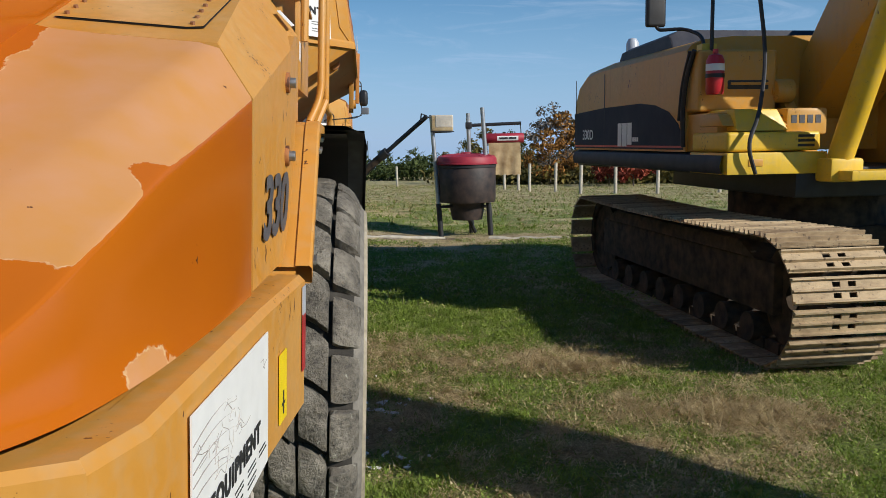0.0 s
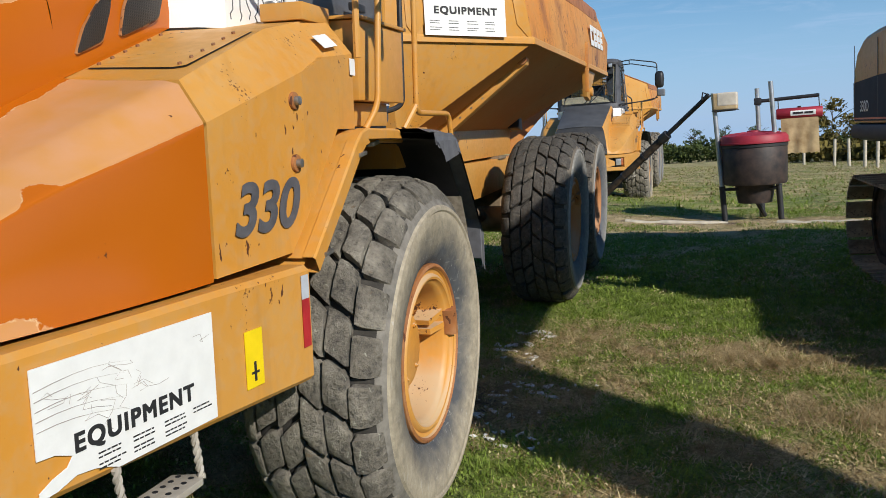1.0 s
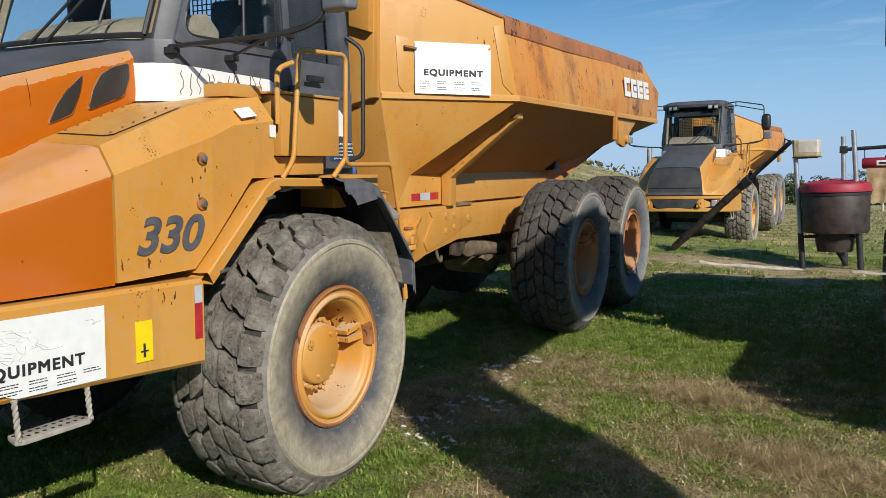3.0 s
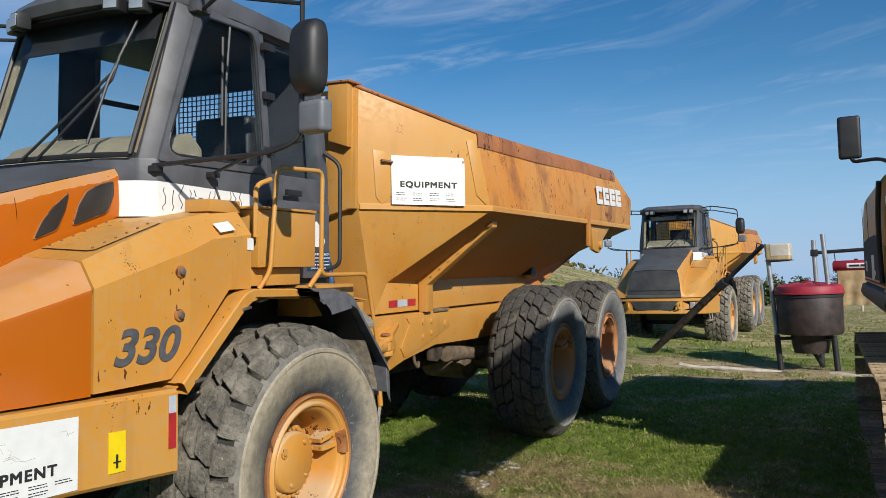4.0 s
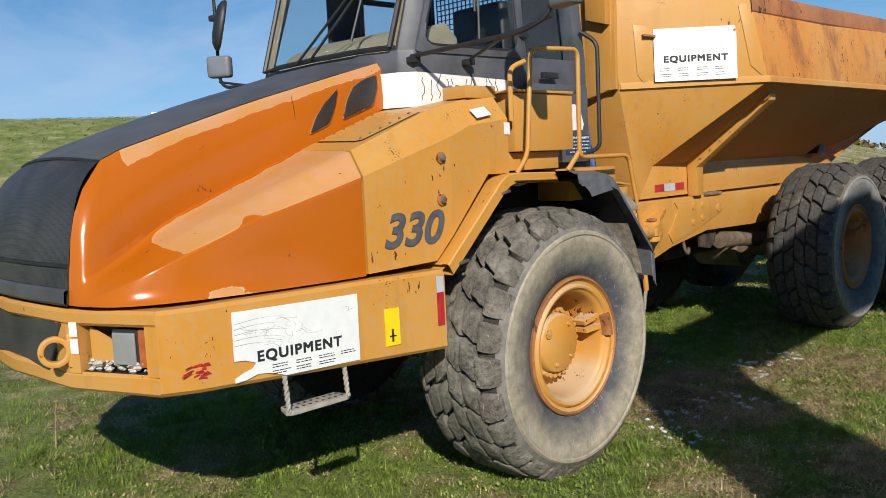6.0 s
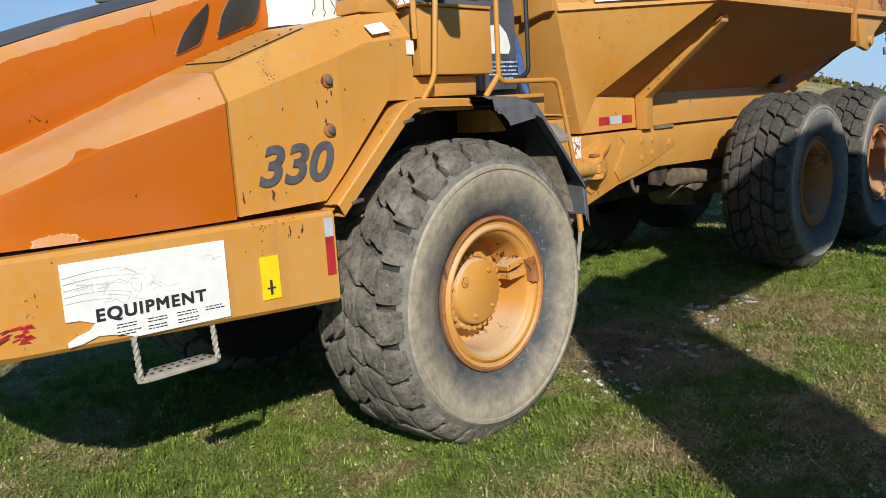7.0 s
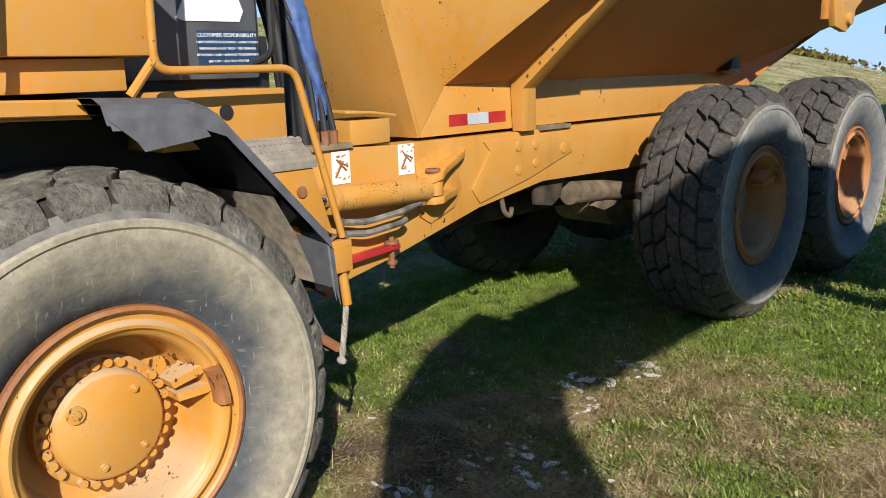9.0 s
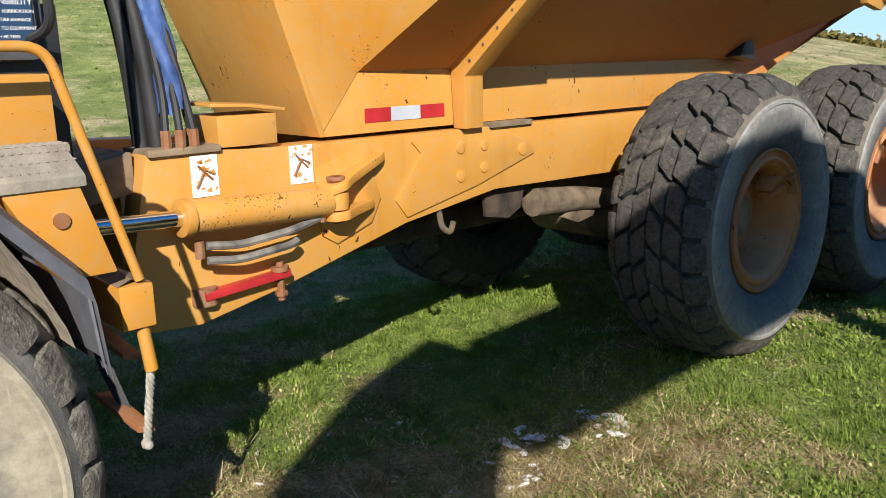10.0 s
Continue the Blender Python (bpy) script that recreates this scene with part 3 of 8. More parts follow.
def scraps():
    """Whitish crumbled bits lying on the trampled ground behind the front wheel."""
    rnd = random.Random(21)
    s = Shape()
    for cx, cy, spread, count, size in ((-0.96, 6.30, 0.10, 26, 0.045), (-0.90, 6.62, 0.08, 18, 0.040), (-0.80, 6.76, 0.05, 10, 0.036), (-0.72, 6.05, 0.08, 12, 0.036), (-0.42, 5.27, 0.13, 26, 0.036), (-0.66, 5.25, 0.16, 16, 0.024), (-0.62, 4.70, 0.14, 18, 0.026), (-0.40, 4.48, 0.13, 20, 0.030), (-0.28, 4.36, 0.08, 10, 0.026),
                                        (-0.72, 5.85, 0.16, 10, 0.022), (-1.5, 5.6, 0.3, 10, 0.02), (-0.55, 1.95, 0.16, 9, 0.02), (-0.2, 1.7, 0.2, 6, 0.018)):
        for _ in range(count * 2 // 3):
            x, y, r, a0 = rnd.gauss(cx, spread * 1.1), rnd.gauss(cy, spread * 0.8), size * 0.75 * rnd.random() ** 1.3 + 0.006, rnd.uniform(0, 6.28)
            n = rnd.randint(5, 8)
            z = height(x, y) + rnd.uniform(0.004, 0.016)
            long = rnd.uniform(1.0, 2.8)
            ring = []
            for k in range(n):
                a = 2 * math.pi * k / n
                u, v = r * long * math.cos(a) * rnd.uniform(0.6, 1.2), r * math.sin(a) * rnd.uniform(0.6, 1.2)
                ring.append((x + u * math.cos(a0) - v * math.sin(a0), y + u * math.sin(a0) + v * math.cos(a0), z + rnd.uniform(-0.006, 0.008)))
            m = len(s.v)
            s.v += [*ring, (x, y, z + r * 0.45), (x, y, z - 0.015)]
            s.f += [(m + k, m + (k + 1) % n, m + n) for k in range(n)] + [(m + (k + 1) % n, m + k, m + n + 1) for k in range(n)]
    litter = part("litter", s, plain("weathered_white_scrap", (0.72, 0.70, 0.66), 0.9, vary=0.25, scale=30, bump=0.4), None, smooth=False)
    tagged(litter, "whitish crumbled scraps lying on trampled grass", "litter", kind="stuff")


def thatch(count, area, seed):
    """Flattened dry stalks, thick where the turf is worn."""
    rng = np.random.default_rng(seed)
    x0, x1, y0, y1 = area
    p = np.stack([rng.uniform(x0, x1, count), rng.uniform(y0, y1, count)], 1)
    roll = rng.random(count)
    p = np.array([q for q, r in zip(p.tolist(), roll.tolist()) if dryness(*q) > 0.30 + 0.48 * r])
    n = len(p)
    base = np.concatenate([p, np.array([height(x, y) for x, y in p.tolist()])[:, None] + rng.uniform(0.002, 0.03, n)[:, None]], 1)
    a, up, long = rng.uniform(0, 2 * np.pi, n), rng.normal(0.10, 0.35, n), rng.uniform(0.025, 0.10, n)
    way = np.stack([np.cos(a), np.sin(a), up], 1) * long[:, None]
    side = np.stack([-np.sin(a), np.cos(a), np.zeros(n)], 1) * rng.uniform(0.0016, 0.0045, n)[:, None]
    return strewn("thatch", np.stack([base - side, base + side, base + way], 1), rng.uniform(0.70, 1.0, n), "flattened dry stalks in the worn turf")


def straw(cx, cy, rx, ry, count, seed, name, label):
    """Loose dry stalks lying in a heap."""
    rng = np.random.default_rng(seed)
    p = np.stack([rng.normal(cx, rx, count), rng.normal(cy, ry, count)], 1)
    z = np.array([height(x, y) for x, y in p.tolist()]) + rng.uniform(0.005, 0.05, count)
    base = np.concatenate([p, z[:, None]], 1)
    a, up, long = rng.uniform(0, 2 * np.pi, count), rng.normal(0.12, 0.35, count), rng.uniform(0.05, 0.16, count)
    way = np.stack([np.cos(a), np.sin(a), up], 1) * long[:, None]
    side = np.stack([-np.sin(a), np.cos(a), np.zeros(count)], 1) * 0.0018
    return strewn(name, np.stack([base - side, base + side, base + way], 1), np.ones(count), label)


scraps()
thatch(170000, (-4.6, 3.4, 0.6, 8.6), 31)
straw(1.02, 6.12, 0.24, 0.14, 2600, 5, "straw", "loose tuft of dry straw on the grass")
straw(1.75, 5.0, 0.40, 0.22, 4200, 6, "straw", "dry straw trampled by the tracks")
straw(-0.6, 6.5, 0.25, 0.45, 1800, 7, "straw", "dry straw beside the rear wheel")


# ---- articulated dump truck ----
def smooth_rows(rows, steps):
    """Catmull-Rom between rows of points."""
    rows = [[Vector(p) for p in r] for r in rows]
    out = []
    for k in range(len(rows) - 1):
        a, b, c, d = rows[max(k - 1, 0)], rows[k], rows[k + 1], rows[min(k + 2, len(rows) - 1)]
        for s in range(steps):
            t = s / steps
            out.append([0.5 * (2 * q + (r - p) * t + (2 * p - 5 * q + 4 * r - w) * t * t + (3 * q - p - 3 * r + w) * t ** 3) for p, q, r, w in zip(a, b, c, d)])
    return [*out, rows[-1]]


def softened(ring, steps=4, cut=0.3):
    """A closed ring with its corners drawn smooth."""
    n, out = len(ring), []
    for k in range(n):
        p, q, r = (Vector(ring[(k + i) % n]) for i in (-1, 0, 1))
        a, b = q.lerp(p, cut), q.lerp(r, cut)
        out += [tuple((1 - t) ** 2 * a + 2 * t * (1 - t) * q + t * t * b) for t in (i / steps for i in range(steps + 1))]
    return out


def flip(points):
    return [(-p[0], p[1], p[2]) for p in points]


def plate(ring, thick, shape=None):
    """A flat sheet with its outer face on the ring, thick towards its back (the ring runs anticlockwise seen from outside)."""
    ring = [Vector(p) for p in ring]
    n = Vector((0, 0, 0))
    for a, b in zip(ring, ring[1:] + ring[:1]):
        n += a.cross(b)
    return (shape or Shape()).prism(ring, n.normalized() * -thick)


def ring_of(cx, cy, cz, r, n, a0=0.0):
    return [(cx, cy + r * math.cos(a0 + 2 * math.pi * k / n), cz + r * math.sin(a0 + 2 * math.pi * k / n)) for k in range(n)]


R_TYRE, HALF = 0.825, 0.29


def tyre_shape():
    """Carcass: wide crown with rounded shoulders, a raised scuff rib and faint moulded rings on the sidewall."""
    prof = [(0.405, -0.24), (0.43, -0.285), (0.55, -0.345), (0.64, -0.352), (0.70, -0.335), (0.745, -0.295), (0.772, -0.20), (0.782, -0.04),
            (0.776, 0.10), (0.760, 0.20), (0.735, 0.248), (0.712, 0.271), (0.692, 0.283), (0.684, 0.294), (0.668, 0.2955), (0.660, 0.288), (0.628, 0.2925), (0.62, 0.289), (0.585, 0.2885), (0.580, 0.2855), (0.52, 0.277), (0.515, 0.274), (0.47, 0.260), (0.43, 0.235), (0.405, 0.20)]
    return Shape().lathe(prof, 84)


def lug_shape(seed=3):
    """Worn rounded tread blocks, three to each half row, parted by deep wavering grooves; the outer ones run down over the shoulder."""
    rnd, out, count, mid = random.Random(seed), Shape(), 25, -0.035
    pitch = 2 * math.pi / count
    crown = ((0.0, 0.829), (0.10, 0.828), (0.18, 0.822), (0.232, 0.806), (0.268, 0.782), (0.292, 0.748), (0.308, 0.716))

    def top(u):
        for (u0, r0), (u1, r1) in zip(crown, crown[1:]):
            if u <= u1:
                return r0 + (r1 - r0) * (u - u0) / (u1 - u0)
        return crown[-1][1]
    columns = ((0.003, 0.097), (0.103, 0.200), (0.206, 0.309))
    sweep = ((0.0, 0.05), (0.05, -0.14), (0.10, -0.38), (0.15, -0.50), (0.20, -0.70), (0.25, -0.74), (0.32, -0.74))

    def lead(u):
        for (u0, a0), (u1, a1) in zip(sweep, sweep[1:]):
            if u <= u1:
                return a0 + (a1 - a0) * (u - u0) / (u1 - u0)
        return sweep[-1][1]
    grid, depth = (-1.0, -0.93, -0.72, -0.36, 0.0, 0.36, 0.72, 0.93, 1.0), 0.050
    for side in (-1, 1):
        for c, (u0, u1) in enumerate(columns):
            for k in range(count):
                a0 = pitch * (k + (0.45 if side > 0 else 0.0) + (0.0, 0.16, -0.02)[c] + 0.03 * rnd.uniform(-1, 1))
                worn, tip, key = rnd.uniform(-0.009, 0.003), rnd.uniform(-0.005, 0.005), rnd.uniform(0, 40)
                ease = rnd.uniform(0.90, 0.95) if c < 2 else rnd.uniform(0.84, 0.90)
                ua, ub = u0 + rnd.uniform(-0.002, 0.003), u1 - (rnd.uniform(-0.004, 0.006) if c == 2 else rnd.uniform(-0.002, 0.003))
                rows = []
                for s in grid:
                    row = []
                    for t in grid:
                        # a square with its corners drawn in
                        x, y = s * math.sqrt(1 - 0.07 * t ** 4), t * math.sqrt(1 - 0.15 * s ** 4)
                        u = ua + (ub - ua) * (x + 1) / 2
                        across, along = abs(s), abs(t)
                        fall = max(1.0 if along > 0.99 else (0.10 if along > 0.9 else 0.0), 0.75 if across > 0.99 else (0.07 if across > 0.9 else 0.0))
                        r = top(u) + worn + tip * t - depth * fall * (0.42 if c == 2 and s > 0.99 else 1.0)
                        q = 0.5 * noise.noise((18 * u + key, 2.2 * t + 3 * k, 5.0 * c)) + 0.5 * noise.noise((46 * u + key, 6.0 * t + 7 * k, 9.0 * c))
                        r += 0.009 * q - (0.014 if q > 0.42 else 0.0)
                        a = a0 + pitch * (lead(u) + 0.5 * ease * y)
                        row.append((mid + side * u, r * math.sin(a), r * math.cos(a)))
                    rows.append(row)
                out.loft(rows)
    return out


def rim_shape():
    """Deep dished rim: rusty flange, a stepped lock ring and a drop centre."""
    return Shape().lathe([(0.375, 0.16), (0.405, 0.19), (0.420, 0.225), (0.417, 0.243), (0.404, 0.249), (0.394, 0.241), (0.390, 0.229), (0.372, 0.226), (0.368, 0.236), (0.355, 0.243), (0.345, 0.240),
                          (0.340, 0.228), (0.330, 0.220), (0.322, 0.216), (0.312, 0.190), (0.303, 0.13), (0.297, 0.05), (0.285, 0.005), (0.20, -0.015), (0.0, -0.015)], 72)


def hub_shape():
    """Planetary hub: a flat cover on a toothed flange of bolt heads, with two gaps."""
    out = Shape().lathe([(0.222, -0.02), (0.222, 0.055), (0.205, 0.070), (0.186, 0.074), (0.180, 0.112), (0.168, 0.122), (0.0, 0.124)], 48)
    for k in range(30):
        if k in (4, 5, 19):
            continue
        a = 2 * math.pi * k / 30
        out.disc((0.060, 0.203 * math.cos(a), 0.203 * math.sin(a)), 0.0150, (1, 0, 0), 0.034, 8)
    for a, r in ((2.55, 0.030), (0.9, 0.013), (4.4, 0.013), (5.5, 0.011)):
        out.disc((0.12, 0.135 * math.cos(a), 0.135 * math.sin(a)), r, (1, 0, 0), 0.012, 14)
        out.disc((0.125, 0.135 * math.cos(a), 0.135 * math.sin(a)), r * 0.5, (1, 0, 0), 0.014, 6)
    return out


def bracket_shape():
    """Two lock-ring clips inside the rim."""
    out = Shape()
    for a in (0.44, 0.20):
        m = Matrix.Rotation(a, 4, "X")
        out.prism([m @ Vector(q) for q in ((0.08, 0.215, -0.015), (0.165, 0.215, -0.015), (0.205, 0.300, -0.015), (0.205, 0.335, -0.015), (0.08, 0.335, -0.015))], m.to_3x3() @ Vector((0, 0, 0.030)))
    return out


def guard_shape():
    """Curved valve guard bent over the lock ring."""
    out = Shape()
    rings = []
    for k in range(9):
        a = 0.02 + 0.052 * k
        rings.append([(x, r * math.cos(a), r * math.sin(a)) for r, x in ((0.316, 0.205), (0.316, 0.247), (0.330, 0.264), (0.352, 0.264), (0.360, 0.250), (0.360, 0.225))])
    return out.loft(rings, True, True)


WHEEL_MESH = {}


def wheel(parent, x, y, z, turn, rim_mat, side_mats, hub_deep=0.0, tread_mat=None, edge_mat=None):
    """Tyre, rim, hub and clips, built once and shared."""
    flipped = x < 0
    m = Matrix.Translation((x - (HALF if not flipped else -HALF) + (0.02 if not flipped else -0.02), y, z)) @ Matrix.Rotation(math.pi if flipped else 0, 4, "Z") @ Matrix.Rotation(turn, 4, "X")
    w = new("wheel")
    w.parent, w.matrix_basis = parent, m
    specs = (("tyre", tyre_shape, [GROOVESHADE, *side_mats, edge_mat or GROOVE]), ("tread", lug_shape, [tread_mat or RUBBER]), ("rim", rim_shape, [rim_mat]), ("hub", hub_shape, [rim_mat]), ("lock_clip", bracket_shape, [rim_mat]), ("valve_guard", guard_shape, [RUSTYRING]))
    for name, make, mats in specs:
        key = (name, *(mm.name for mm in mats))
        if key not in WHEEL_MESH:
            ob = part(name, make(), mats, w, sharp=45)
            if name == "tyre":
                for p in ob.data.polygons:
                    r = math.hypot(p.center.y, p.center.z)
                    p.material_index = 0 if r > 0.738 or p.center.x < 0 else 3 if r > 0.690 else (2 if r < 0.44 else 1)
            if name == "rim":
                ob.data.materials.append(RUSTYRING)
                for p in ob.data.polygons:
                    p.material_index = int(math.hypot(p.center.y, p.center.z) > 0.392)
            WHEEL_MESH[key] = ob.data
        else:
            ob = new(name, WHEEL_MESH[key])
            ob.parent = w
        if name == "hub":
            ob.location.x = -hub_deep
    return w


def sign(parent, m, w, h, torn=True):
    """White dealer sticker; m: pose of its middle. The mark at the top is worn to plain strokes; the small lines cannot be read."""
    out = Shape()
    if torn:
        ring = [(-w / 2, -h * 0.17), (-w * 0.42, -h * 0.18), (-w * 0.34, -h * 0.24), (-w * 0.37, -h * 0.31), (-w * 0.44, -h * 0.35), (-w * 0.5, -h * 0.41), (-w * 0.5, -h * 0.47), (-w * 0.42, -h * 0.455), (-w * 0.33, -h * 0.40), (-w * 0.24, -h * 0.42), (-w * 0.17, -h * 0.46), (-w * 0.12, -h * 0.5),
                (w / 2, -h / 2), (w / 2, h / 2), (-w / 2, h / 2)]
    else:
        ring = [(-w / 2, -h / 2), (w / 2, -h / 2), (w / 2, h * 0.40), (w * 0.475, h * 0.37), (w * 0.46, h * 0.42), (w * 0.495, h * 0.45), (w * 0.48, h / 2), (-w / 2, h / 2)]
    out.prism([m @ Vector((x, y, 0.0)) for x, y in ring], m.to_3x3() @ Vector((0, 0, 0.003)))
    s = part("sticker", out, WHITE, parent, "cracked white dealer sticker with black lettering")
    writing("lettering", "EQUIPMENT", h * (0.205 if torn else 0.165), m @ pose(w * (0.005 if torn else 0.0), -h * (0.165 if torn else 0.09), 0.0042), INK, s, squeeze=1.08 if torn else 1.2, heavy=h * 0.0065, space=1.18)
    bars, rnd = Shape(), random.Random(8)
    rows = ((-0.315, 4), (-0.350, 4), (-0.405, 3), (-0.440, 3)) if torn else ((-0.26, 4), (-0.30, 4), (-0.37, 4), (-0.41, 4))
    for row, count in rows:
        for k in range(count):
            x0 = (-w * 0.24 + (k + 0.1) * w * 0.74 / 4) if torn else (-w * 0.44 + k * w * 0.9 / 4)
            end = x0 + w * rnd.uniform(0.11, 0.145)
            while x0 < end:
                x1 = min(end, x0 + w * rnd.uniform(0.012, 0.04))
                bars.box((x0, h * row - h * 0.0065, 0.0031), (x1, h * row + h * 0.0065, 0.0040), m)
                x0 = x1 + w * 0.006
    tagged(part("small_print", bars, INK, s), kind="stuff")
    if torn:
        swoosh = Shape()
        for k in range(5):
            y0 = h * (0.33 - 0.085 * k)
            pts = [m @ Vector((-w * 0.49 + u * w * 0.45, y0 + h * 0.06 * math.sin(u * 2.6 + 0.2 * k) - 0.03 * u * h, 0.0032)) for u in (0, 0.2, 0.4, 0.6, 0.8, 1.0)]
            swoosh.tube(pts, lambda u: 0.0013 * (1.05 - u), 5)
        parts("worn_mark", swoosh, FAINT, s)
        cracks, rnd = Shape(), random.Random(4)
        for _ in range(16):
            x, y = rnd.uniform(-0.45, 0.45) * w, rnd.uniform(0.05, 0.48) * h
            pts = [Vector((x, y, 0.0030))]
            for _ in range(4):
                pts.append(pts[-1] + Vector((rnd.uniform(-0.03, 0.05), rnd.uniform(-0.03, 0.012), 0)))
            cracks.tube([m @ p for p in pts if abs(p.x) < w * 0.49], 0.0008, 4)
        parts("crack", cracks, FAINT, s)
    return s


def build_truck(place, label, hood_mat, own=True, rims=None):
    truck = thing("articulated_dump_truck", place, label, "dump truck", "parked dump trucks")
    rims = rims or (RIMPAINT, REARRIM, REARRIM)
    side = (SIDEWALL, SIDEDARK)
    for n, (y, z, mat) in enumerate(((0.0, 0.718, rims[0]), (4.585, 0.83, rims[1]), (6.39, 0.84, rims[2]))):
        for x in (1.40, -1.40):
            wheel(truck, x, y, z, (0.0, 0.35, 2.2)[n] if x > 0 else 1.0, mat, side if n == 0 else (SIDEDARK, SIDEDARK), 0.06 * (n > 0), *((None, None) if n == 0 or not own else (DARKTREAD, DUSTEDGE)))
    # bumper: a wrap-round steel channel with lamp recesses
    plan = [(1.225, -0.93), (1.165, -1.45), (1.09, -2.30), (1.045, -2.44), (0.60, -2.64), (0.0, -2.69)]
    plan = plan + [(-x, y) for x, y in plan[-2::-1]]
    low = lambda x, y: 0.86 + 0.06 * max(0, (-y - 1.0) / 1.5)
    inner = [(x * 0.93 if abs(x) > 0.9 else x * 0.96, y + (0.0 if y > -1 else 0.07)) for x, y in plan]
    bumper = new("bumper")
    bumper.parent = truck
    def bar(ids, z0, z1, soft):
        """A channel with rounded edges along the plan; z0: None for the sloping lower edge."""
        rings = []
        for i in ids:
            (x, y), (u, v) = plan[i], inner[i]
            a = low(x, y) if z0 is None else z0
            o, n = Vector((x, y, 0)), Vector((u, v, 0))
            q = o.lerp(n, min(1.0, soft / max(1e-6, (o - n).length)))
            rings.append([(q.x, q.y, a), (o.x, o.y, a + soft), (o.x, o.y, z1 - soft), (q.x, q.y, z1), (n.x, n.y, z1), (n.x, n.y, a)])
        return Shape().loft(rings, True, True)
    n = len(plan)
    for ids in ((0, 1, 2, 3), (n - 4, n - 3, n - 2, n - 1)):
        part("bumper_side", bar(ids, None, 1.285, 0.018), YELLOW, bumper, sharp=32)
    shelf = Shape().loft([[(x, y + (0.02 if abs(x) < 0.7 else 0.0), 1.281) for x, y in inner], [(x * 0.80, y + (0.10 if abs(y) > 2 else 0.0), 1.284) for x, y in inner], [(x * 0.80, y + (0.10 if abs(y) > 2 else 0.0), 1.262) for x, y in inner]])
    part("bumper_shelf", shelf, YELLOW, bumper, sharp=30)
    mid = range(3, n - 3)
    part("bumper_beam", bar(mid, None, 1.01, 0.014), YELLOW, bumper, sharp=32)
    part("bumper_cap", bar(mid, 1.215, 1.285, 0.014), YELLOW, bumper, sharp=32)
    for k, spans in ((3, ((0.0, 0.125), (0.87, 1.0))), (n - 5, ((0.0, 0.13), (0.875, 1.0)))):
        (xa, ya), (xb, yb), (ia, ja), (ib, jb) = plan[k], plan[k + 1], inner[k], inner[k + 1]
        for u0, u1 in spans:
            p = [(xa + (xb - xa) * u, ya + (yb - ya) * u) for u in (u0, u1)]
            q = [(ia + (ib - ia) * u, ja + (jb - ja) * u) for u in (u0, u1)]
            part("bumper_post", Shape().prism([(*p[0], 1.005), (*p[1], 1.005), (*q[1], 1.005), (*q[0], 1.005)], (0, 0, 0.215)), YELLOW, bumper)
    for sx in (1, -1):
        (xa, ya), (xb, yb) = (0.60, -2.637), (0.40, -2.655)
        part("bumper_post", Shape().prism([(sx * 0.605, -2.637, 1.005), (sx * 0.50, -2.65, 1.005), (sx * 0.50, -2.57, 1.005), (sx * 0.605, -2.56, 1.005)], (0, 0, 0.215)), YELLOW, bumper)
    for sx in (1, -1):
        back = Shape()
        ring = [(1.0, -2.33), (0.60, -2.53)]
        back.add([(sx * ring[0][0], ring[0][1], 0.99), (sx * ring[1][0], ring[1][1], 0.99), (sx * ring[1][0], ring[1][1], 1.23), (sx * ring[0][0], ring[0][1], 1.23)], [(0, 1, 2, 3)])
        back.add([(sx * 1.03, -2.43, 1.012), (sx * 0.62, -2.62, 1.012), (sx * 0.60, -2.53, 1.012), (sx * 1.0, -2.33, 1.012)], [(0, 1, 2, 3)])
        # Flat black puts the shade of the yellow-brown recess into its colour.
        part("lamp_recess", back, BLACK, bumper, "lamp recess in black, its shade put into the colour")
        wedge = Shape().prism([(sx * 0.655, -2.56, 1.015), (sx * 0.80, -2.50, 1.05), (sx * 0.80, -2.50, 1.13), (sx * 0.655, -2.56, 1.20)], (0, 0.012, 0))
        part("gusset", wedge, YELLOW, bumper, "yellow steel gusset plate")
        lamp = Shape().box((-0.072, -0.05, -0.082), (0.072, 0.05, 0.082), Matrix.Translation((sx * 0.84, -2.45, 1.118)) @ Matrix.Rotation(sx * radians(24), 4, "Z"))
        head = part("headlamp", lamp, BLACK, bumper, "square headlamp with clear lens", bevel=0.012)
        lens = Shape().box((-0.060, -0.062, -0.070), (0.060, -0.049, 0.070), Matrix.Translation((sx * 0.84, -2.45, 1.118)) @ Matrix.Rotation(sx * radians(24), 4, "Z"))
        part("lens", lens, LENS, bumper, "clear scratched headlamp lens", bevel=0.012, steps=3)
        amber = Shape().box((-0.026, -0.05, -0.082), (0.026, 0.04, 0.082), Matrix.Translation((sx * 0.925, -2.41, 1.118)) @ Matrix.Rotation(sx * radians(24), 4, "Z"))
        part("turn_lamp", amber, AMBER, bumper, "dull orange turn lamp", bevel=0.008)
        hook = Shape()
        m = Matrix.Translation((sx * 0.585, -2.690, 1.105)) @ Matrix.Rotation(sx * radians(-18), 4, "Z")
        hook.lathe([(0.043, -0.018), (0.070, -0.018), (0.070, 0.018), (0.043, 0.018), (0.043, -0.018)], 24, m)
        hook.box((-0.0165, 0.048, -0.075), (0.0165, 0.10, 0.075), m)
        part("tow_eye", hook, YELLOW, bumper, "yellow steel tow eye", bevel=0.010)
    if own:
        for z in (1.20, 1.125):
            m = facing((0.640, -2.622, z), (1.0, 0.449, 0), (0, 0, 1)) @ pose(0, 0, 0.004)
            part("tag", Shape().box((-0.022, -0.032, 0), (0.022, 0.032, 0.002), m), WHITE, bumper, "small white sticker")
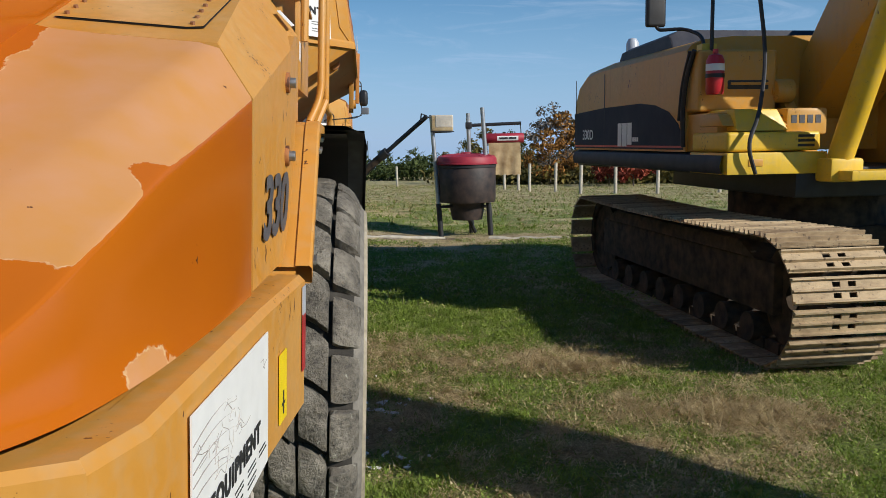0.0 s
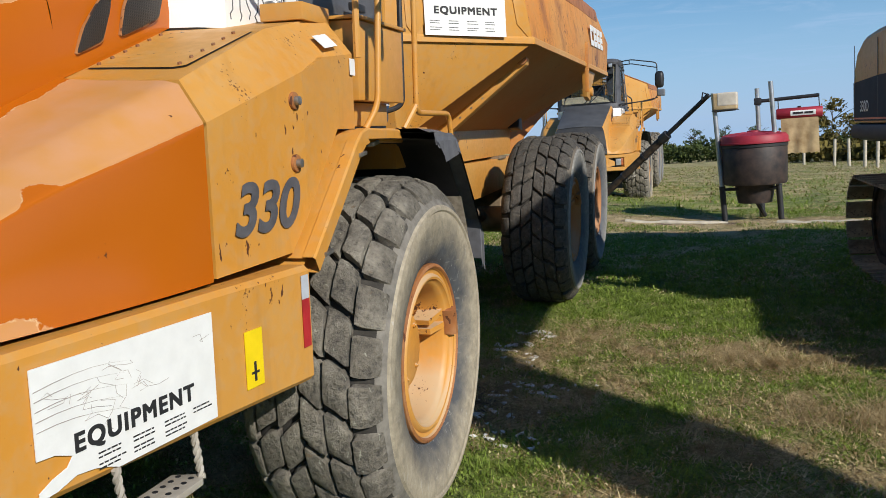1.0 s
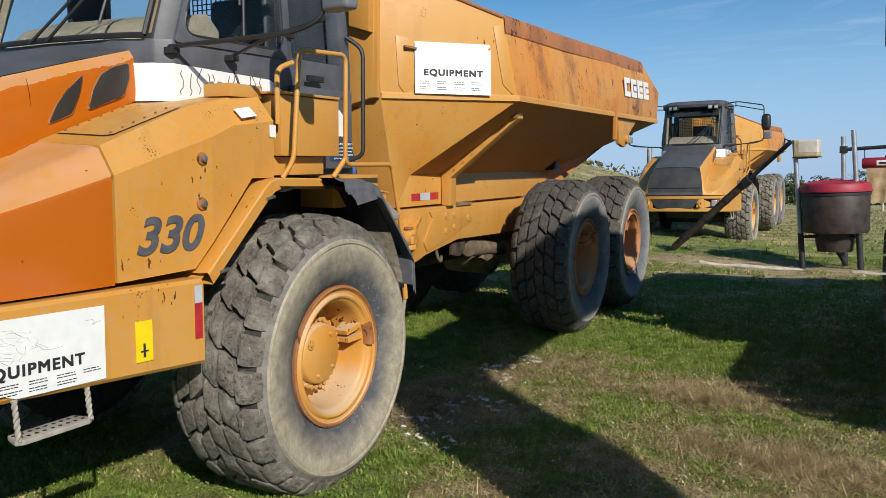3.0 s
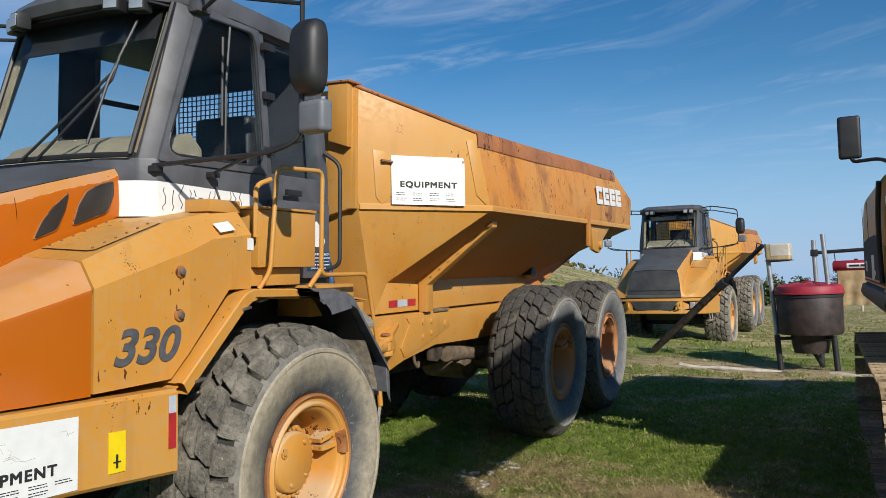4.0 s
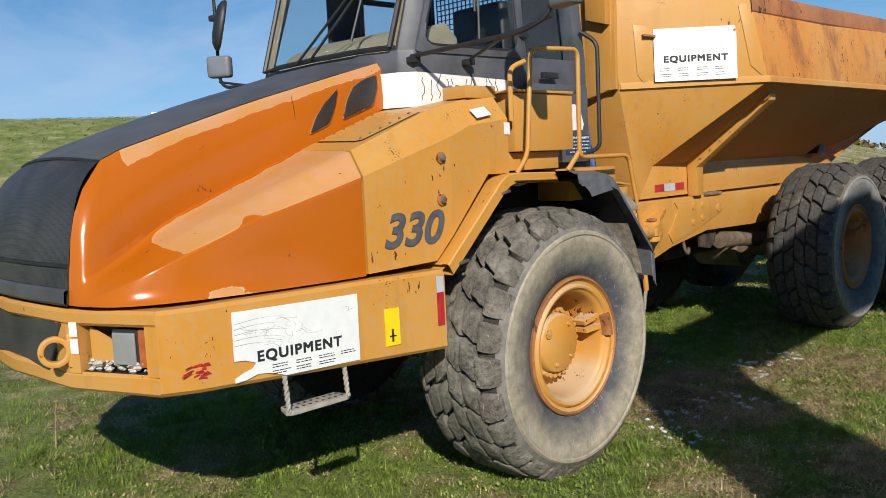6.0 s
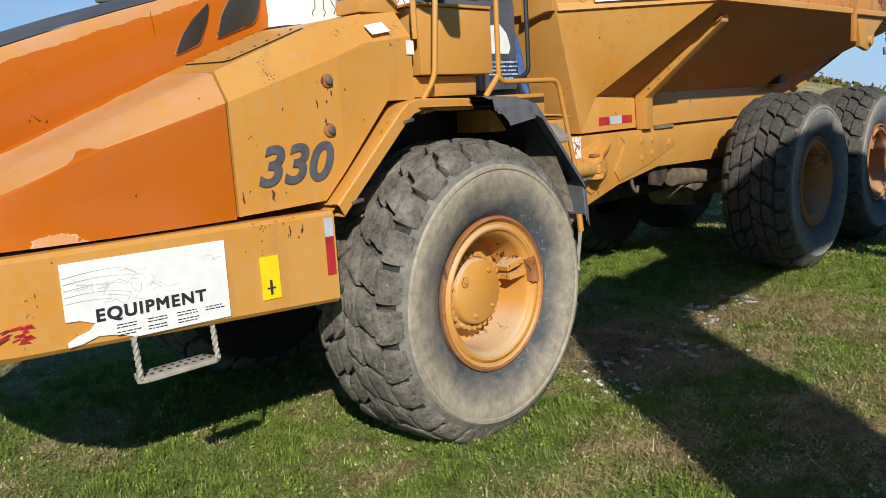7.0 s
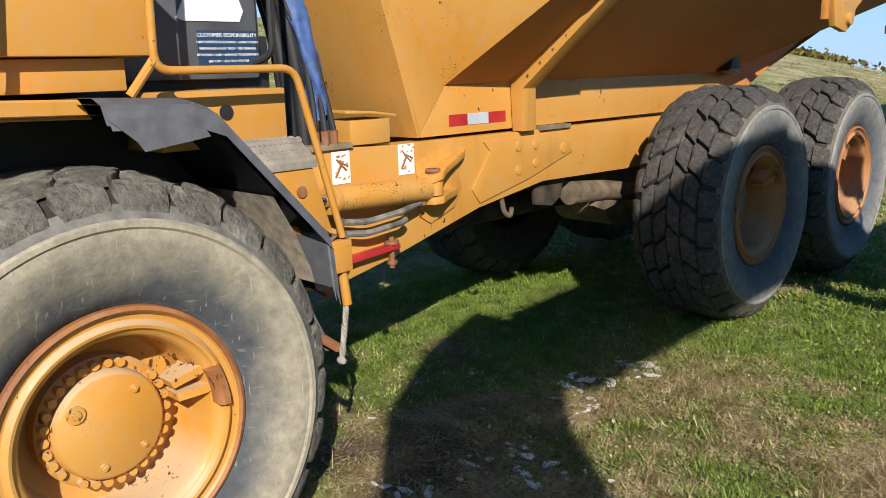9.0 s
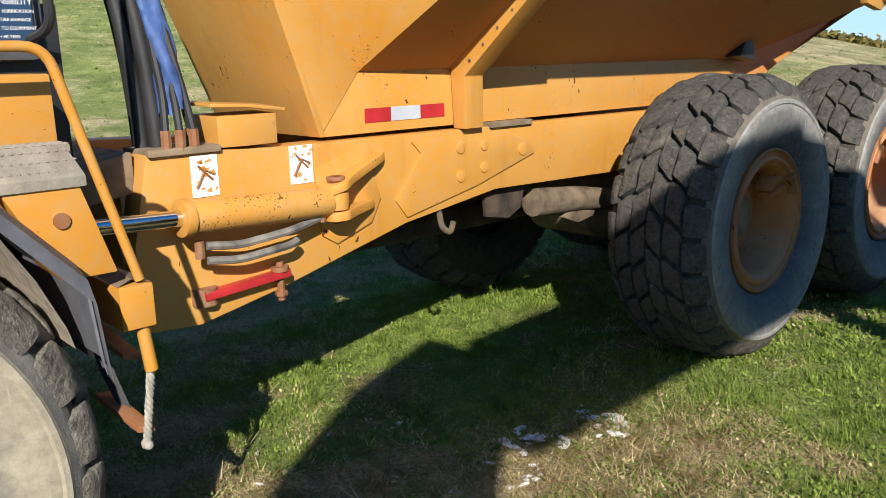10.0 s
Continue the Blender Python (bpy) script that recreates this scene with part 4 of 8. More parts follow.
    mesh_panel = Shape()
    mesh_panel.prism([(0.40, -2.665, 0.99), (-0.40, -2.665, 0.99), (-0.56, -2.655, 1.22), (0.56, -2.655, 1.22)], (0, 0.03, 0))
    part("lower_grille", mesh_panel, GRILLE, bumper, "dusty black mesh panel", bevel=0.01)
    if own:
        stones, rnd = Shape(), random.Random(5)
        for _ in range(130):
            u = rnd.random()
            c = Vector((1.0 - 0.36 * u, -2.38 - 0.17 * u, 1.02 + 0.035 * rnd.random())) + Vector((0, rnd.uniform(-0.05, 0.03), 0))
            r = rnd.uniform(0.009, 0.024)
            stones.add([c + r * Vector(p) for p in ((1, 0, 0), (-1, 0.2, 0), (0, 1, 0.1), (0, -1, 0), (0.1, 0, 0.7), (0, 0, -0.7))],
                       [(0, 2, 4), (2, 1, 4), (1, 3, 4), (3, 0, 4), (2, 0, 5), (1, 2, 5), (3, 1, 5), (0, 3, 5)])
        pebbles = part("gravel", stones, GRAVEL, None, smooth=False)
        pebbles.matrix_world = place
        tagged(pebbles, "loose grey gravel lying in the lamp recess", "gravel", kind="stuff")
    # hood: lower side, shelf with a crisp ridge, a hollow line and the upper shell; each row from the foot up to the top edge
    rows = [
        [(1.117, -1.365, 1.300), (1.119, -1.365, 1.792), (1.034, -1.365, 1.923), (0.600, -1.365, 1.943), (0.600, -1.365, 2.010), (0.590, -1.365, 2.160), (0.555, -1.365, 2.267)],
        [(1.098, -1.60, 1.298), (1.081, -1.60, 1.720), (0.978, -1.60, 1.830), (0.600, -1.60, 1.847), (0.602, -1.60, 1.930), (0.587, -1.60, 2.090), (0.548, -1.60, 2.200)],
        [(1.068, -1.90, 1.298), (1.030, -1.90, 1.630), (0.896, -1.90, 1.700), (0.602, -1.90, 1.720), (0.608, -1.90, 1.820), (0.588, -1.90, 1.985), (0.536, -1.90, 2.105)],
        [(1.035, -2.15, 1.300), (0.988, -2.15, 1.535), (0.830, -2.15, 1.592), (0.612, -2.15, 1.615), (0.622, -2.15, 1.725), (0.598, -2.15, 1.895), (0.530, -2.15, 2.022)],
        [(0.980, -2.37, 1.302), (0.938, -2.37, 1.445), (0.790, -2.36, 1.480), (0.640, -2.34, 1.505), (0.640, -2.33, 1.640), (0.612, -2.32, 1.800), (0.523, -2.30, 1.972)],
        [(0.885, -2.52, 1.303), (0.856, -2.495, 1.382), (0.762, -2.49, 1.415), (0.668, -2.475, 1.440), (0.652, -2.45, 1.600), (0.612, -2.41, 1.765), (0.517, -2.345, 1.949)],
        [(0.740, -2.60, 1.304), (0.725, -2.588, 1.334), (0.702, -2.580, 1.366), (0.678, -2.572, 1.400), (0.642, -2.535, 1.605), (0.600, -2.475, 1.768), (0.512, -2.372, 1.937)],
        [(0.630, -2.628, 1.305), (0.628, -2.624, 1.340), (0.626, -2.621, 1.370), (0.624, -2.618, 1.400), (0.605, -2.585, 1.600), (0.575, -2.535, 1.760), (0.506, -2.388, 1.927)],
    ]
    hood = new("hood")
    hood.parent = truck
    for sx in (1, -1):
        mesh_rows, marks = [], []
        for r in smooth_rows(rows, 6):
            b0, ridge, fold, dip, m1, m2, t0 = r
            y = b0.y
            tuck = Vector((-0.016, 0, 0)) * max(0.0, min(1.0, (-1.45 - y) / 0.35)) * max(0.0, min(1.0, (y + 2.62) / 0.2))
            flare = max(0.0, min(1.0, (y + 2.40) / 0.3)) * math.exp(-((y + 2.12) / 0.22) ** 2)
            shelf = max(0.0, min(1.2, (y + 2.33) / 0.16)) - 0.95 * math.exp(-((y + 1.93) / 0.075) ** 2)
            fade = max(0.0, min(1.0, (y + 2.31) / 0.09))
            strip = max(0.0, min(1.0, (y + 2.40) / 0.06))
            line = ((b0, 0.75 * flare), (b0.lerp(ridge, 0.10) + tuck * 0.4, 0.72 * flare), (b0.lerp(ridge, 0.24) + tuck, 0.38 * flare), (b0.lerp(ridge, 0.55) + tuck * 0.5, 0.0), (b0.lerp(ridge, 0.955), 0.05), (ridge.lerp(b0, 0.012), 0.25),
                    (ridge.lerp(fold, 0.03), 0.75 * shelf), (ridge.lerp(fold, 0.12), 0.95 * shelf), (ridge.lerp(fold, 0.5), 1.05 * fade * min(1.2, shelf + 0.35)), (fold.lerp(ridge, 0.08), 1.1 * fade * min(1.2, shelf + 0.9)), (fold.lerp(dip, 0.10), 1.1 * fade * min(1.2, shelf + 0.9)), (fold.lerp(dip, 0.62), fade * min(1.2, shelf + 0.95)),
                    (dip.lerp(fold, 0.10) + Vector((0, 0, 0.004)), 0.52 * fade), (dip.lerp(m1, 0.10) + Vector((0, 0, 0.003)), 0.12), (dip.lerp(m1, 0.40), 0.0), (m1, 0.0), (m1.lerp(m2, 0.6), 0.0), (m2.lerp(t0, 0.25), 0.12), (m2.lerp(t0, 0.50), 0.50 * strip), (m2.lerp(t0, 0.72) + Vector((0.004, 0, 0.002)), 0.98 * strip), (m2.lerp(t0, 0.92) + Vector((0.004, 0, 0.003)), 1.1 * strip), (t0, 1.1 * strip))
            mesh_rows.append([(sx * p.x, p.y, p.z) for p, _ in line])
            marks += [w for _, w in line]
        hs = part("hood_side", Shape().loft(mesh_rows), hood_mat, hood, "glossy hood side with peeling clear coat", sharp=62)
        at = hs.data.attributes.new("weathered", "FLOAT", "POINT")
        at.data.foreach_set("value", marks)
        # upper shell behind, with two mesh vents
        back = [[(0.600, -1.365, 1.943), (0.600, -1.365, 2.010), (0.590, -1.365, 2.160), (0.575, -1.365, 2.225), (0.555, -1.365, 2.267)], [(0.596, -1.05, 2.055), (0.598, -1.05, 2.120), (0.590, -1.05, 2.255), (0.576, -1.05, 2.315), (0.555, -1.05, 2.355)],
                [(0.590, -0.69, 2.190), (0.594, -0.69, 2.250), (0.588, -0.69, 2.370), (0.576, -0.69, 2.420), (0.555, -0.69, 2.452)]]
        fine = smooth_rows(back, 4)
        shell = part("vent_panel", Shape().loft([[(sx * p.x, p.y, p.z) for p in r] for r in fine]).loft([[(sx * p.x, p.y, p.z) for p in fine[-1]], [(sx * (p.x - 0.05), p.y + 0.01, p.z - 0.01) for p in fine[-1]]]), hood_mat, hood, sharp=62)
        at = shell.data.attributes.new("weathered", "FLOAT", "POINT")
        at.data.foreach_set("value", [(0.1, 0.0, 0.0, 0.62, 1.1)[i] for _ in fine for i in range(5)] + [0.2] * 10)
        for ring in ([(-1.285, 2.030), (-1.235, 2.125), (-1.165, 2.205), (-1.085, 2.275), (-1.105, 2.190), (-1.155, 2.085)], [(-1.055, 2.108), (-1.020, 2.215), (-0.970, 2.290), (-0.890, 2.335), (-0.800, 2.362), (-0.795, 2.290), (-0.835, 2.195)]):
            for grow, lift, mat, name_ in ((0.006, 0.004, RUSTYRING, "vent_lip"), (0.0, 0.008, VENTMESH, "air_vent")):
                mid_y, mid_z = sum(y for y, _ in ring) / len(ring), sum(z for _, z in ring) / len(ring)
                pts = []
                for y, z, _ in softened([(y + grow * (1 if y > mid_y else -1), z + grow * (1 if z > mid_z else -1), 0) for y, z in ring], 4, 0.16):
                    pts.append((sx * (0.592 + lift), y, z))
                part(name_, plate(pts if sx > 0 else pts[::-1], 0.012), mat, hood, "black mesh air vent" if name_ == "air_vent" else "", bevel=0.002)
    top = []
    cuts = (1.0, 0.9, 0.6, 0.3, 0, -0.3, -0.6, -0.9, -1.0)
    for r in smooth_rows([[row[6]] for row in rows], 5):
        p = r[0]
        rise = 0.055 if p.y > -2.3 else 0.03
        top.append([(p.x * u, p.y - (0.05 * (1 - u * u) if p.y < -2.3 else 0), p.z + rise * (1 - u * u) + 0.004) for u in cuts])
    for y, x, z in ((-1.05, 0.555, 2.355), (-0.66, 0.555, 2.455)):
        top.insert(0, [(x * u, y, z + 0.06 * (1 - u * u) + 0.004) for u in cuts])
    part("hood_top", Shape().loft(top), HOODTOP, hood, "charcoal hood top, matt and worn")
    face = ((0.506, -2.388, 1.930), (0.545, -2.470, 1.865), (0.575, -2.535, 1.760), (0.605, -2.585, 1.600), (0.618, -2.612, 1.450), (0.628, -2.628, 1.305))
    grille = [[(x * u, y - 0.045 * (1 - u * u), z + 0.03 * (1 - u * u) * (z > 1.9)) for u in cuts] for x, y, z in face]
    part("grille", Shape().loft(smooth_rows(grille, 4)), GRILLE, hood, "black perforated radiator grille")
    for z, y, x, half in ((1.475, -2.610, 0.612, 0.007), (1.925, -2.395, 0.505, 0.006)):
        s = Shape().loft([[(x * u, y - 0.045 * (1 - u * u) + dy, z + dz + 0.03 * (1 - u * u) * (z > 1.9)) for dy, dz in ((0.01, -half), (-0.010, -half), (-0.010, half), (0.01, half))] for u in cuts], True, True)
        part("grille_bar", s, BLACK, hood)
    s = Shape().loft([[(0.632 * u, -2.630 - 0.045 * (1 - u * u) + dy, z) for dy, z in ((0.0, 1.375), (-0.016, 1.365), (-0.020, 1.315), (0.0, 1.300))] for u in cuts])
    part("grille_lip", s, HOODTOP, hood, "charcoal lip below the grille", sharp=30)
    # side panel with the model number, deck and chamfer
    body = new("side_body")
    body.parent = truck
    for sx in (1, -1):
        fore = [(1.119, -1.352, 1.308), (1.158, -0.91, 1.326), (1.168, -0.79, 1.45), (1.168, -0.79, 1.975), (1.121, -1.352, 1.793)]
        aft = [(1.168, -0.79, 1.45), (1.165, -0.49, 1.765), (1.158, -0.30, 1.765), (1.158, -0.30, 2.075), (1.165, -0.60, 2.040), (1.168, -0.79, 1.975)]
        s = Shape()
        for ring in (fore, aft):
            s.prism([(sx * x, y, z) for x, y, z in (ring if sx > 0 else ring[::-1])], (-sx * 0.04, 0, 0))
        panel = part("side_panel", s, YELLOW, body, "yellow-orange side panel with a grey model number", sharp=3)
        s = Shape()
        a, b, c = (1.121, -1.352, 1.793), (1.168, -0.79, 1.975), (1.158, -0.30, 2.075)
        d, e, f = (1.034, -1.352, 1.926), (1.020, -0.79, 2.135), (1.03, -0.30, 2.235)
        g, h = (0.585, -0.79, 2.152), (0.60, -0.30, 2.24)
        k = (0.585, -1.352, 1.946)
        s.add([(sx * p[0], p[1], p[2]) for p in (a, b, c, d, e, f, g, h, k)], [(0, 1, 4, 3), (1, 2, 5, 4), (3, 4, 6, 8), (4, 5, 7, 6)])
        fold = [Vector(a), Vector(d), Vector(k)]
        s.loft([[(sx * p.x, p.y, p.z) for p in fold], [(sx * (p.x - 0.03), p.y, p.z - 0.05) for p in fold]])
        part("deck", s, YELLOW, body, "sloping yellow-orange deck plate", sharp=15)
        dv, ev, gv, kv = (Vector(p) for p in (d, e, g, k))
        on_deck = lambda u, v, lift: (sx * (dv.lerp(ev, u).lerp(kv.lerp(gv, u), v)).x, (dv.lerp(ev, u).lerp(kv.lerp(gv, u), v)).y, (dv.lerp(ev, u).lerp(kv.lerp(gv, u), v)).z + lift)
        for inset, lift, mat, nm in ((0.0, 0.003, BLACK, "hatch_seal"), (0.007, 0.006, YELLOW, "deck_hatch")):
            ring = [on_deck(u, v, lift) for u, v in ((0.18 + inset, 0.93 - inset), (0.18 + inset, 0.20 + inset), (0.215 + inset, 0.11 + inset), (0.92 - inset, 0.04 + inset), (0.92 - inset, 0.93 - inset))]
            part(nm, Shape().add(ring, [(0, 1, 2, 3, 4)] if sx > 0 else [(4, 3, 2, 1, 0)]), mat, body, smooth=False)
        bolts = Shape()
        for u in range(6):
            for v in (0.18, 0.88):
                p = Vector(d).lerp(Vector(e), 0.24 + 0.125 * u).lerp(Vector(k).lerp(Vector(g), 0.24 + 0.125 * u), v)
                bolts.disc((sx * p.x, p.y, p.z + 0.005), 0.007, (0, -0.4, 1), 0.008, 6)
        parts("deck_bolt", bolts, RUSTRIM, body)
        for y, z in ((-0.856, 1.869), (-0.863, 1.646)):
            knob = part("panel_latch", Shape().disc((sx * 1.150, y, z), 0.017, (sx, 0, 0), 0.040, 10), STEEL, body, bevel=0.003)
            part("latch_washer", Shape().disc((sx * 1.150, y, z), 0.032, (sx, 0, 0), 0.022, 16), RUSTYRING, knob, bevel=0.004)
        if sx > 0:
            n = facing((1.146, -1.072, 1.500), (0.0836, 1.0, 0.0), (0, 0, 1))
            if own:
                writing("model_number", "330", 0.235, n @ pose(0, 0, 0.004), DECAL, body, "worn grey numerals 330", squeeze=1.07, bold=0.0070, shear=0.30, thick=0.001)
            else:
                writing("fleet_number", "0258", 0.13, n @ pose(0.1, 0.05, 0.004), DECAL, body, "small grey fleet number", bold=0.003)
    # wheel arches
    arch = [(-0.91, 1.305), (-0.47, 1.715), (-0.42, 1.748), (-0.36, 1.762), (0.02, 1.752), (0.30, 1.742), (0.39, 1.71), (0.79, 1.27), (0.81, 1.05)]
    for sx in (1, -1):
        s = Shape()
        s.loft([[(sx * x, y, z) for y, z in arch[:5]] for x in (0.72, 1.195)])
        s.loft([[(sx * x, y, z - 0.03) for y, z in arch[:5]] for x in (0.72, 1.195)])
        f = part("fender", s, YELLOW, truck, "yellow wheel arch", sharp=20)
        lip = Shape().loft([[(sx * x, y + dy, z + dz) for x, dy, dz in ((1.195, -0.004, 0.005), (1.238, -0.004, 0.005), (1.245, 0.0, -0.002), (1.245, 0.030, -0.052), (1.238, 0.032, -0.056), (1.10, 0.032, -0.056))] for y, z in arch[:5]])
        part("fender_lip", lip, YELLOW, f, sharp=24)
        for y, z in ((-0.30, 1.70), (-0.44, 1.66), (-0.80, 1.31)):
            clip = Shape().box((sx * 1.20, y - 0.035, z - 0.006), (sx * 1.255, y + 0.035, z + 0.010), Matrix.Translation((0, y, z)) @ Matrix.Rotation(radians(8), 4, "X") @ Matrix.Translation((0, -y, -z)))
            part("flap_clip", clip, STEEL, f, "bent rusty clip", bevel=0.003)
        rub = Shape()
        pts = arch[4:]
        rub.loft([[(sx * 0.80, y, z + 0.008), (sx * 1.33, y, z + 0.008), (sx * 1.41, y, z - 0.022), (sx * 1.425, y + 0.01, z - 0.085)] for y, z in pts])
        rub.loft([[(sx * x, y - 0.012, z - 0.01) for x in (0.80, 1.36, 1.41)] + [(sx * 1.415, y + 0.0, z - 0.07)] for y, z in pts])
        rub.add([(sx * 1.425, 0.02, 1.70), (sx * 1.43, 0.10, 1.63), (sx * 1.43, 0.12, 1.60), (sx * 1.43, 0.34, 1.63), (sx * 1.425, 0.30, 1.70)], [(0, 1, 2, 3, 4)])
        part("fender_flap", rub, FLAP, f, "torn dark grey rubber fender flap", sharp=25)
        liner = Shape().loft([[(sx * 0.74, y, z) for y, z in arch], [(sx * 0.74, y, 0.75) for y, z in arch]])
        part("wheel_well", liner, BLACK, f)
        part("arch_roof", Shape().loft([[(sx * x, y - 0.004, z - 0.040) for y, z in arch[3:]] for x in (0.74, 1.34)]), BLACK, f)
        mud = Shape().loft([[(sx * x, y, z) for x in (0.80, 1.1, 1.36)] for y, z in ((0.60, 1.40), (0.68, 1.26), (0.74, 1.12), (0.755, 1.06))])
        part("mud_flap", mud, MUDFLAP, f, "mud-caked flap behind the tyre")
    # cab
    cab = new("cab")
    cab.parent = truck
    base = [(0.0, -0.80), (0.45, -0.775), (0.69, -0.705), (0.765, -0.630), (0.80, 0.22), (0.82, 0.93), (0.0, 0.96)]
    full = base + [(-x, y) for x, y in base[-2:0:-1]]
    s = Shape().loft([[(x, y, z) for x, y in full] for z in (1.95, 2.36, 2.50)], True, True)
    part("cab_base", s, GREY, cab, "dark grey cab base", bevel=0.015)
    band = [(0.45, -0.785), (0.695, -0.714), (0.775, -0.636), (0.808, 0.10), (0.812, 0.30)]
    for sx in (1, -1):
        s = Shape().loft([[(sx * x, y, z if k < 3 else 2.20 + (z - 2.20) * (0.85 if k == 3 else 0.25)) for k, (x, y) in enumerate(band)] for z in (2.17, 2.37)])
        part("cab_skirt", s, WHITE, cab, "cracked white skirt below the windows")
        if sx > 0:
            cr, rnd = Shape(), random.Random(9)
            skin = lambda u: 0.775 + 0.033 * (u + 0.636) / 0.736
            for k in range(11):
                u, z, p = -0.60 + 0.065 * k, 2.18 + rnd.uniform(0.0, 0.06), []
                for _ in range(6):
                    p.append(Vector((skin(u) + 0.001, u, z)))
                    u, z = u + rnd.uniform(-0.022, 0.026), z + rnd.uniform(0.018, 0.042)
                cr.tube([q for q in p if q.z < 2.36], 0.0026, 4)
            parts("skirt_crack", cr, DECAL, cab)
    for sx in (1, -1):
        fl, fr = Vector((sx * 0.69, -0.705, 2.49)), Vector((sx * 0.765, -0.630, 2.48))
        tl, tr = Vector((sx * 0.690, -0.415, 3.46)), Vector((sx * 0.742, -0.30, 3.44))
        inn = Vector((-sx * 0.06, 0.03, 0))
        s = Shape().add([fl, fr, tr, tl, fl + inn, fr + inn, tr + inn, tl + inn], [(0, 1, 2, 3), (7, 6, 5, 4), (0, 4, 5, 1), (1, 5, 6, 2), (2, 6, 7, 3), (3, 7, 4, 0)])
        pillar = part("front_pillar", s, GREY, cab, bevel=0.015)
        s = Shape().loft([[(sx * x, y, z) for x, y in ((0.80, 0.255), (0.795, 0.34), (0.745, 0.34), (0.745, 0.255))] if z < 3 else [(sx * x, y, z) for x, y in ((0.745, 0.215), (0.745, 0.30), (0.69, 0.30), (0.69, 0.215))] for z in (2.48, 3.45)], True, True)
        part("door_pillar", s, GREY, cab, bevel=0.012)
        s = Shape().loft([[(sx * x, y, z) for x, y in ((0.82, 0.85), (0.82, 0.95), (0.70, 0.96), (0.70, 0.85))] if z < 3 else [(sx * x, y, z) for x, y in ((0.745, 0.82), (0.745, 0.92), (0.64, 0.92), (0.64, 0.82))] for z in (1.9, 2.48, 3.45)], True, True)
        part("rear_pillar", s, GREY, cab, bevel=0.012)
        # side glass and its seal
        edge = [(sx * 0.767, -0.632, 2.485), (sx * 0.804, 0.270, 2.485), (sx * 0.750, 0.235, 3.445), (sx * 0.742, -0.305, 3.445)]
        hole = [(sx * 0.772, -0.592, 2.530), (sx * 0.802, 0.230, 2.530), (sx * 0.752, 0.195, 3.395), (sx * 0.746, -0.262, 3.395)]
        ring = softened(hole, 5, 0.14)
        rim_ = softened(edge, 5, 0.02)
        push = Vector((sx * 0.016, 0, 0))
        s = Shape().loft([[Vector(p) - push for p in rim_], [Vector(p) + push * 0.6 for p in rim_], [Vector(p) + push for p in ring], [Vector(p) - push for p in ring]], True)
        part("window_surround", s, GREY, cab, "moulded grey window surround", sharp=50)
        g = part("side_window", plate(ring if sx > 0 else ring[::-1], 0.006), GLASS, cab, "tinted cab side window", smooth=False)
        g.visible_shadow = False
        seal = Shape().tube([Vector(p) + Vector((sx * 0.008, 0, 0)) for p in [*ring, ring[0]]], 0.010, 6)
        part("window_seal", seal, BLACK, cab)
        ring = [(sx * 0.805, 0.34, 2.30), (sx * 0.815, 0.85, 2.30), (sx * 0.748, 0.82, 3.38), (sx * 0.746, 0.30, 3.38)]
        g = part("door_window", plate(ring if sx > 0 else ring[::-1], 0.006), GLASS, cab, "tinted door window", smooth=False)
        g.visible_shadow = False
        s = Shape().box((sx * 0.80, 0.28, 1.80), (sx * 0.85, 0.925, 2.33))
        part("door_panel", s, GREY, cab, "dark grey lower door panel", bevel=0.02)
        part("door_handle", Shape().box((sx * 0.85, 0.40, 2.36), (sx * 0.88, 0.56, 2.40)), BLACK, cab, bevel=0.006)
        hinge = Shape()
        for z in (2.62, 2.98, 3.3):
            hinge.box((sx * 0.77, 0.24, z), (sx * 0.815, 0.34, z + 0.05))
        parts("hinge", hinge, BLACK, cab, bevel=0.004)
    ws = [(0.655, -0.722, 2.515), (0.40, -0.785, 2.515), (0.0, -0.805, 2.515), (-0.40, -0.785, 2.515), (-0.655, -0.722, 2.515)]
    wt = [(0.675, -0.425, 3.44), (0.40, -0.475, 3.44), (0.0, -0.49, 3.44), (-0.40, -0.475, 3.44), (-0.675, -0.425, 3.44)]
    g = part("windscreen", Shape().loft([ws, wt]).loft([[(x, y + 0.006, z) for x, y, z in ws], [(x, y + 0.006, z) for x, y, z in wt]]), GLASS, cab, "large tinted windscreen")
    g.visible_shadow = False
    part("windscreen_seal", Shape().tube([Vector(p) + Vector((0, -0.006, 0)) for p in [*ws, *wt[::-1], ws[0]]], 0.016, 6), BLACK, cab)
    for sx in (1, -1):
        part("pillar_trim", Shape().prism([(sx * 0.655, -0.70, 2.53), (sx * 0.60, -0.70, 2.53), (sx * 0.615, -0.42, 3.40), (sx * 0.668, -0.42, 3.40)], (0, 0.02, 0)), TRIM, cab, "tan inner pillar trim")
    part("headliner", Shape().box((-0.70, -0.40, 3.36), (0.70, 0.90, 3.42)), BLACK, cab, bevel=0.01)
    # Black underside and blind also put the visor's shadow into their colour.
    part("visor_underside", Shape().prism([(-0.62, -0.56, 3.428), (0.62, -0.56, 3.428), (0.70, -0.30, 3.428), (-0.70, -0.30, 3.428)], (0, 0, -0.012)), BLACK, cab)
    part("sun_blind", Shape().prism([(-0.60, -0.44, 3.42), (0.60, -0.44, 3.42), (0.60, -0.515, 3.22), (-0.60, -0.515, 3.22)], (0, 0.02, 0)), BLACK, cab, "dark sun blind inside the windscreen")
    roof = []
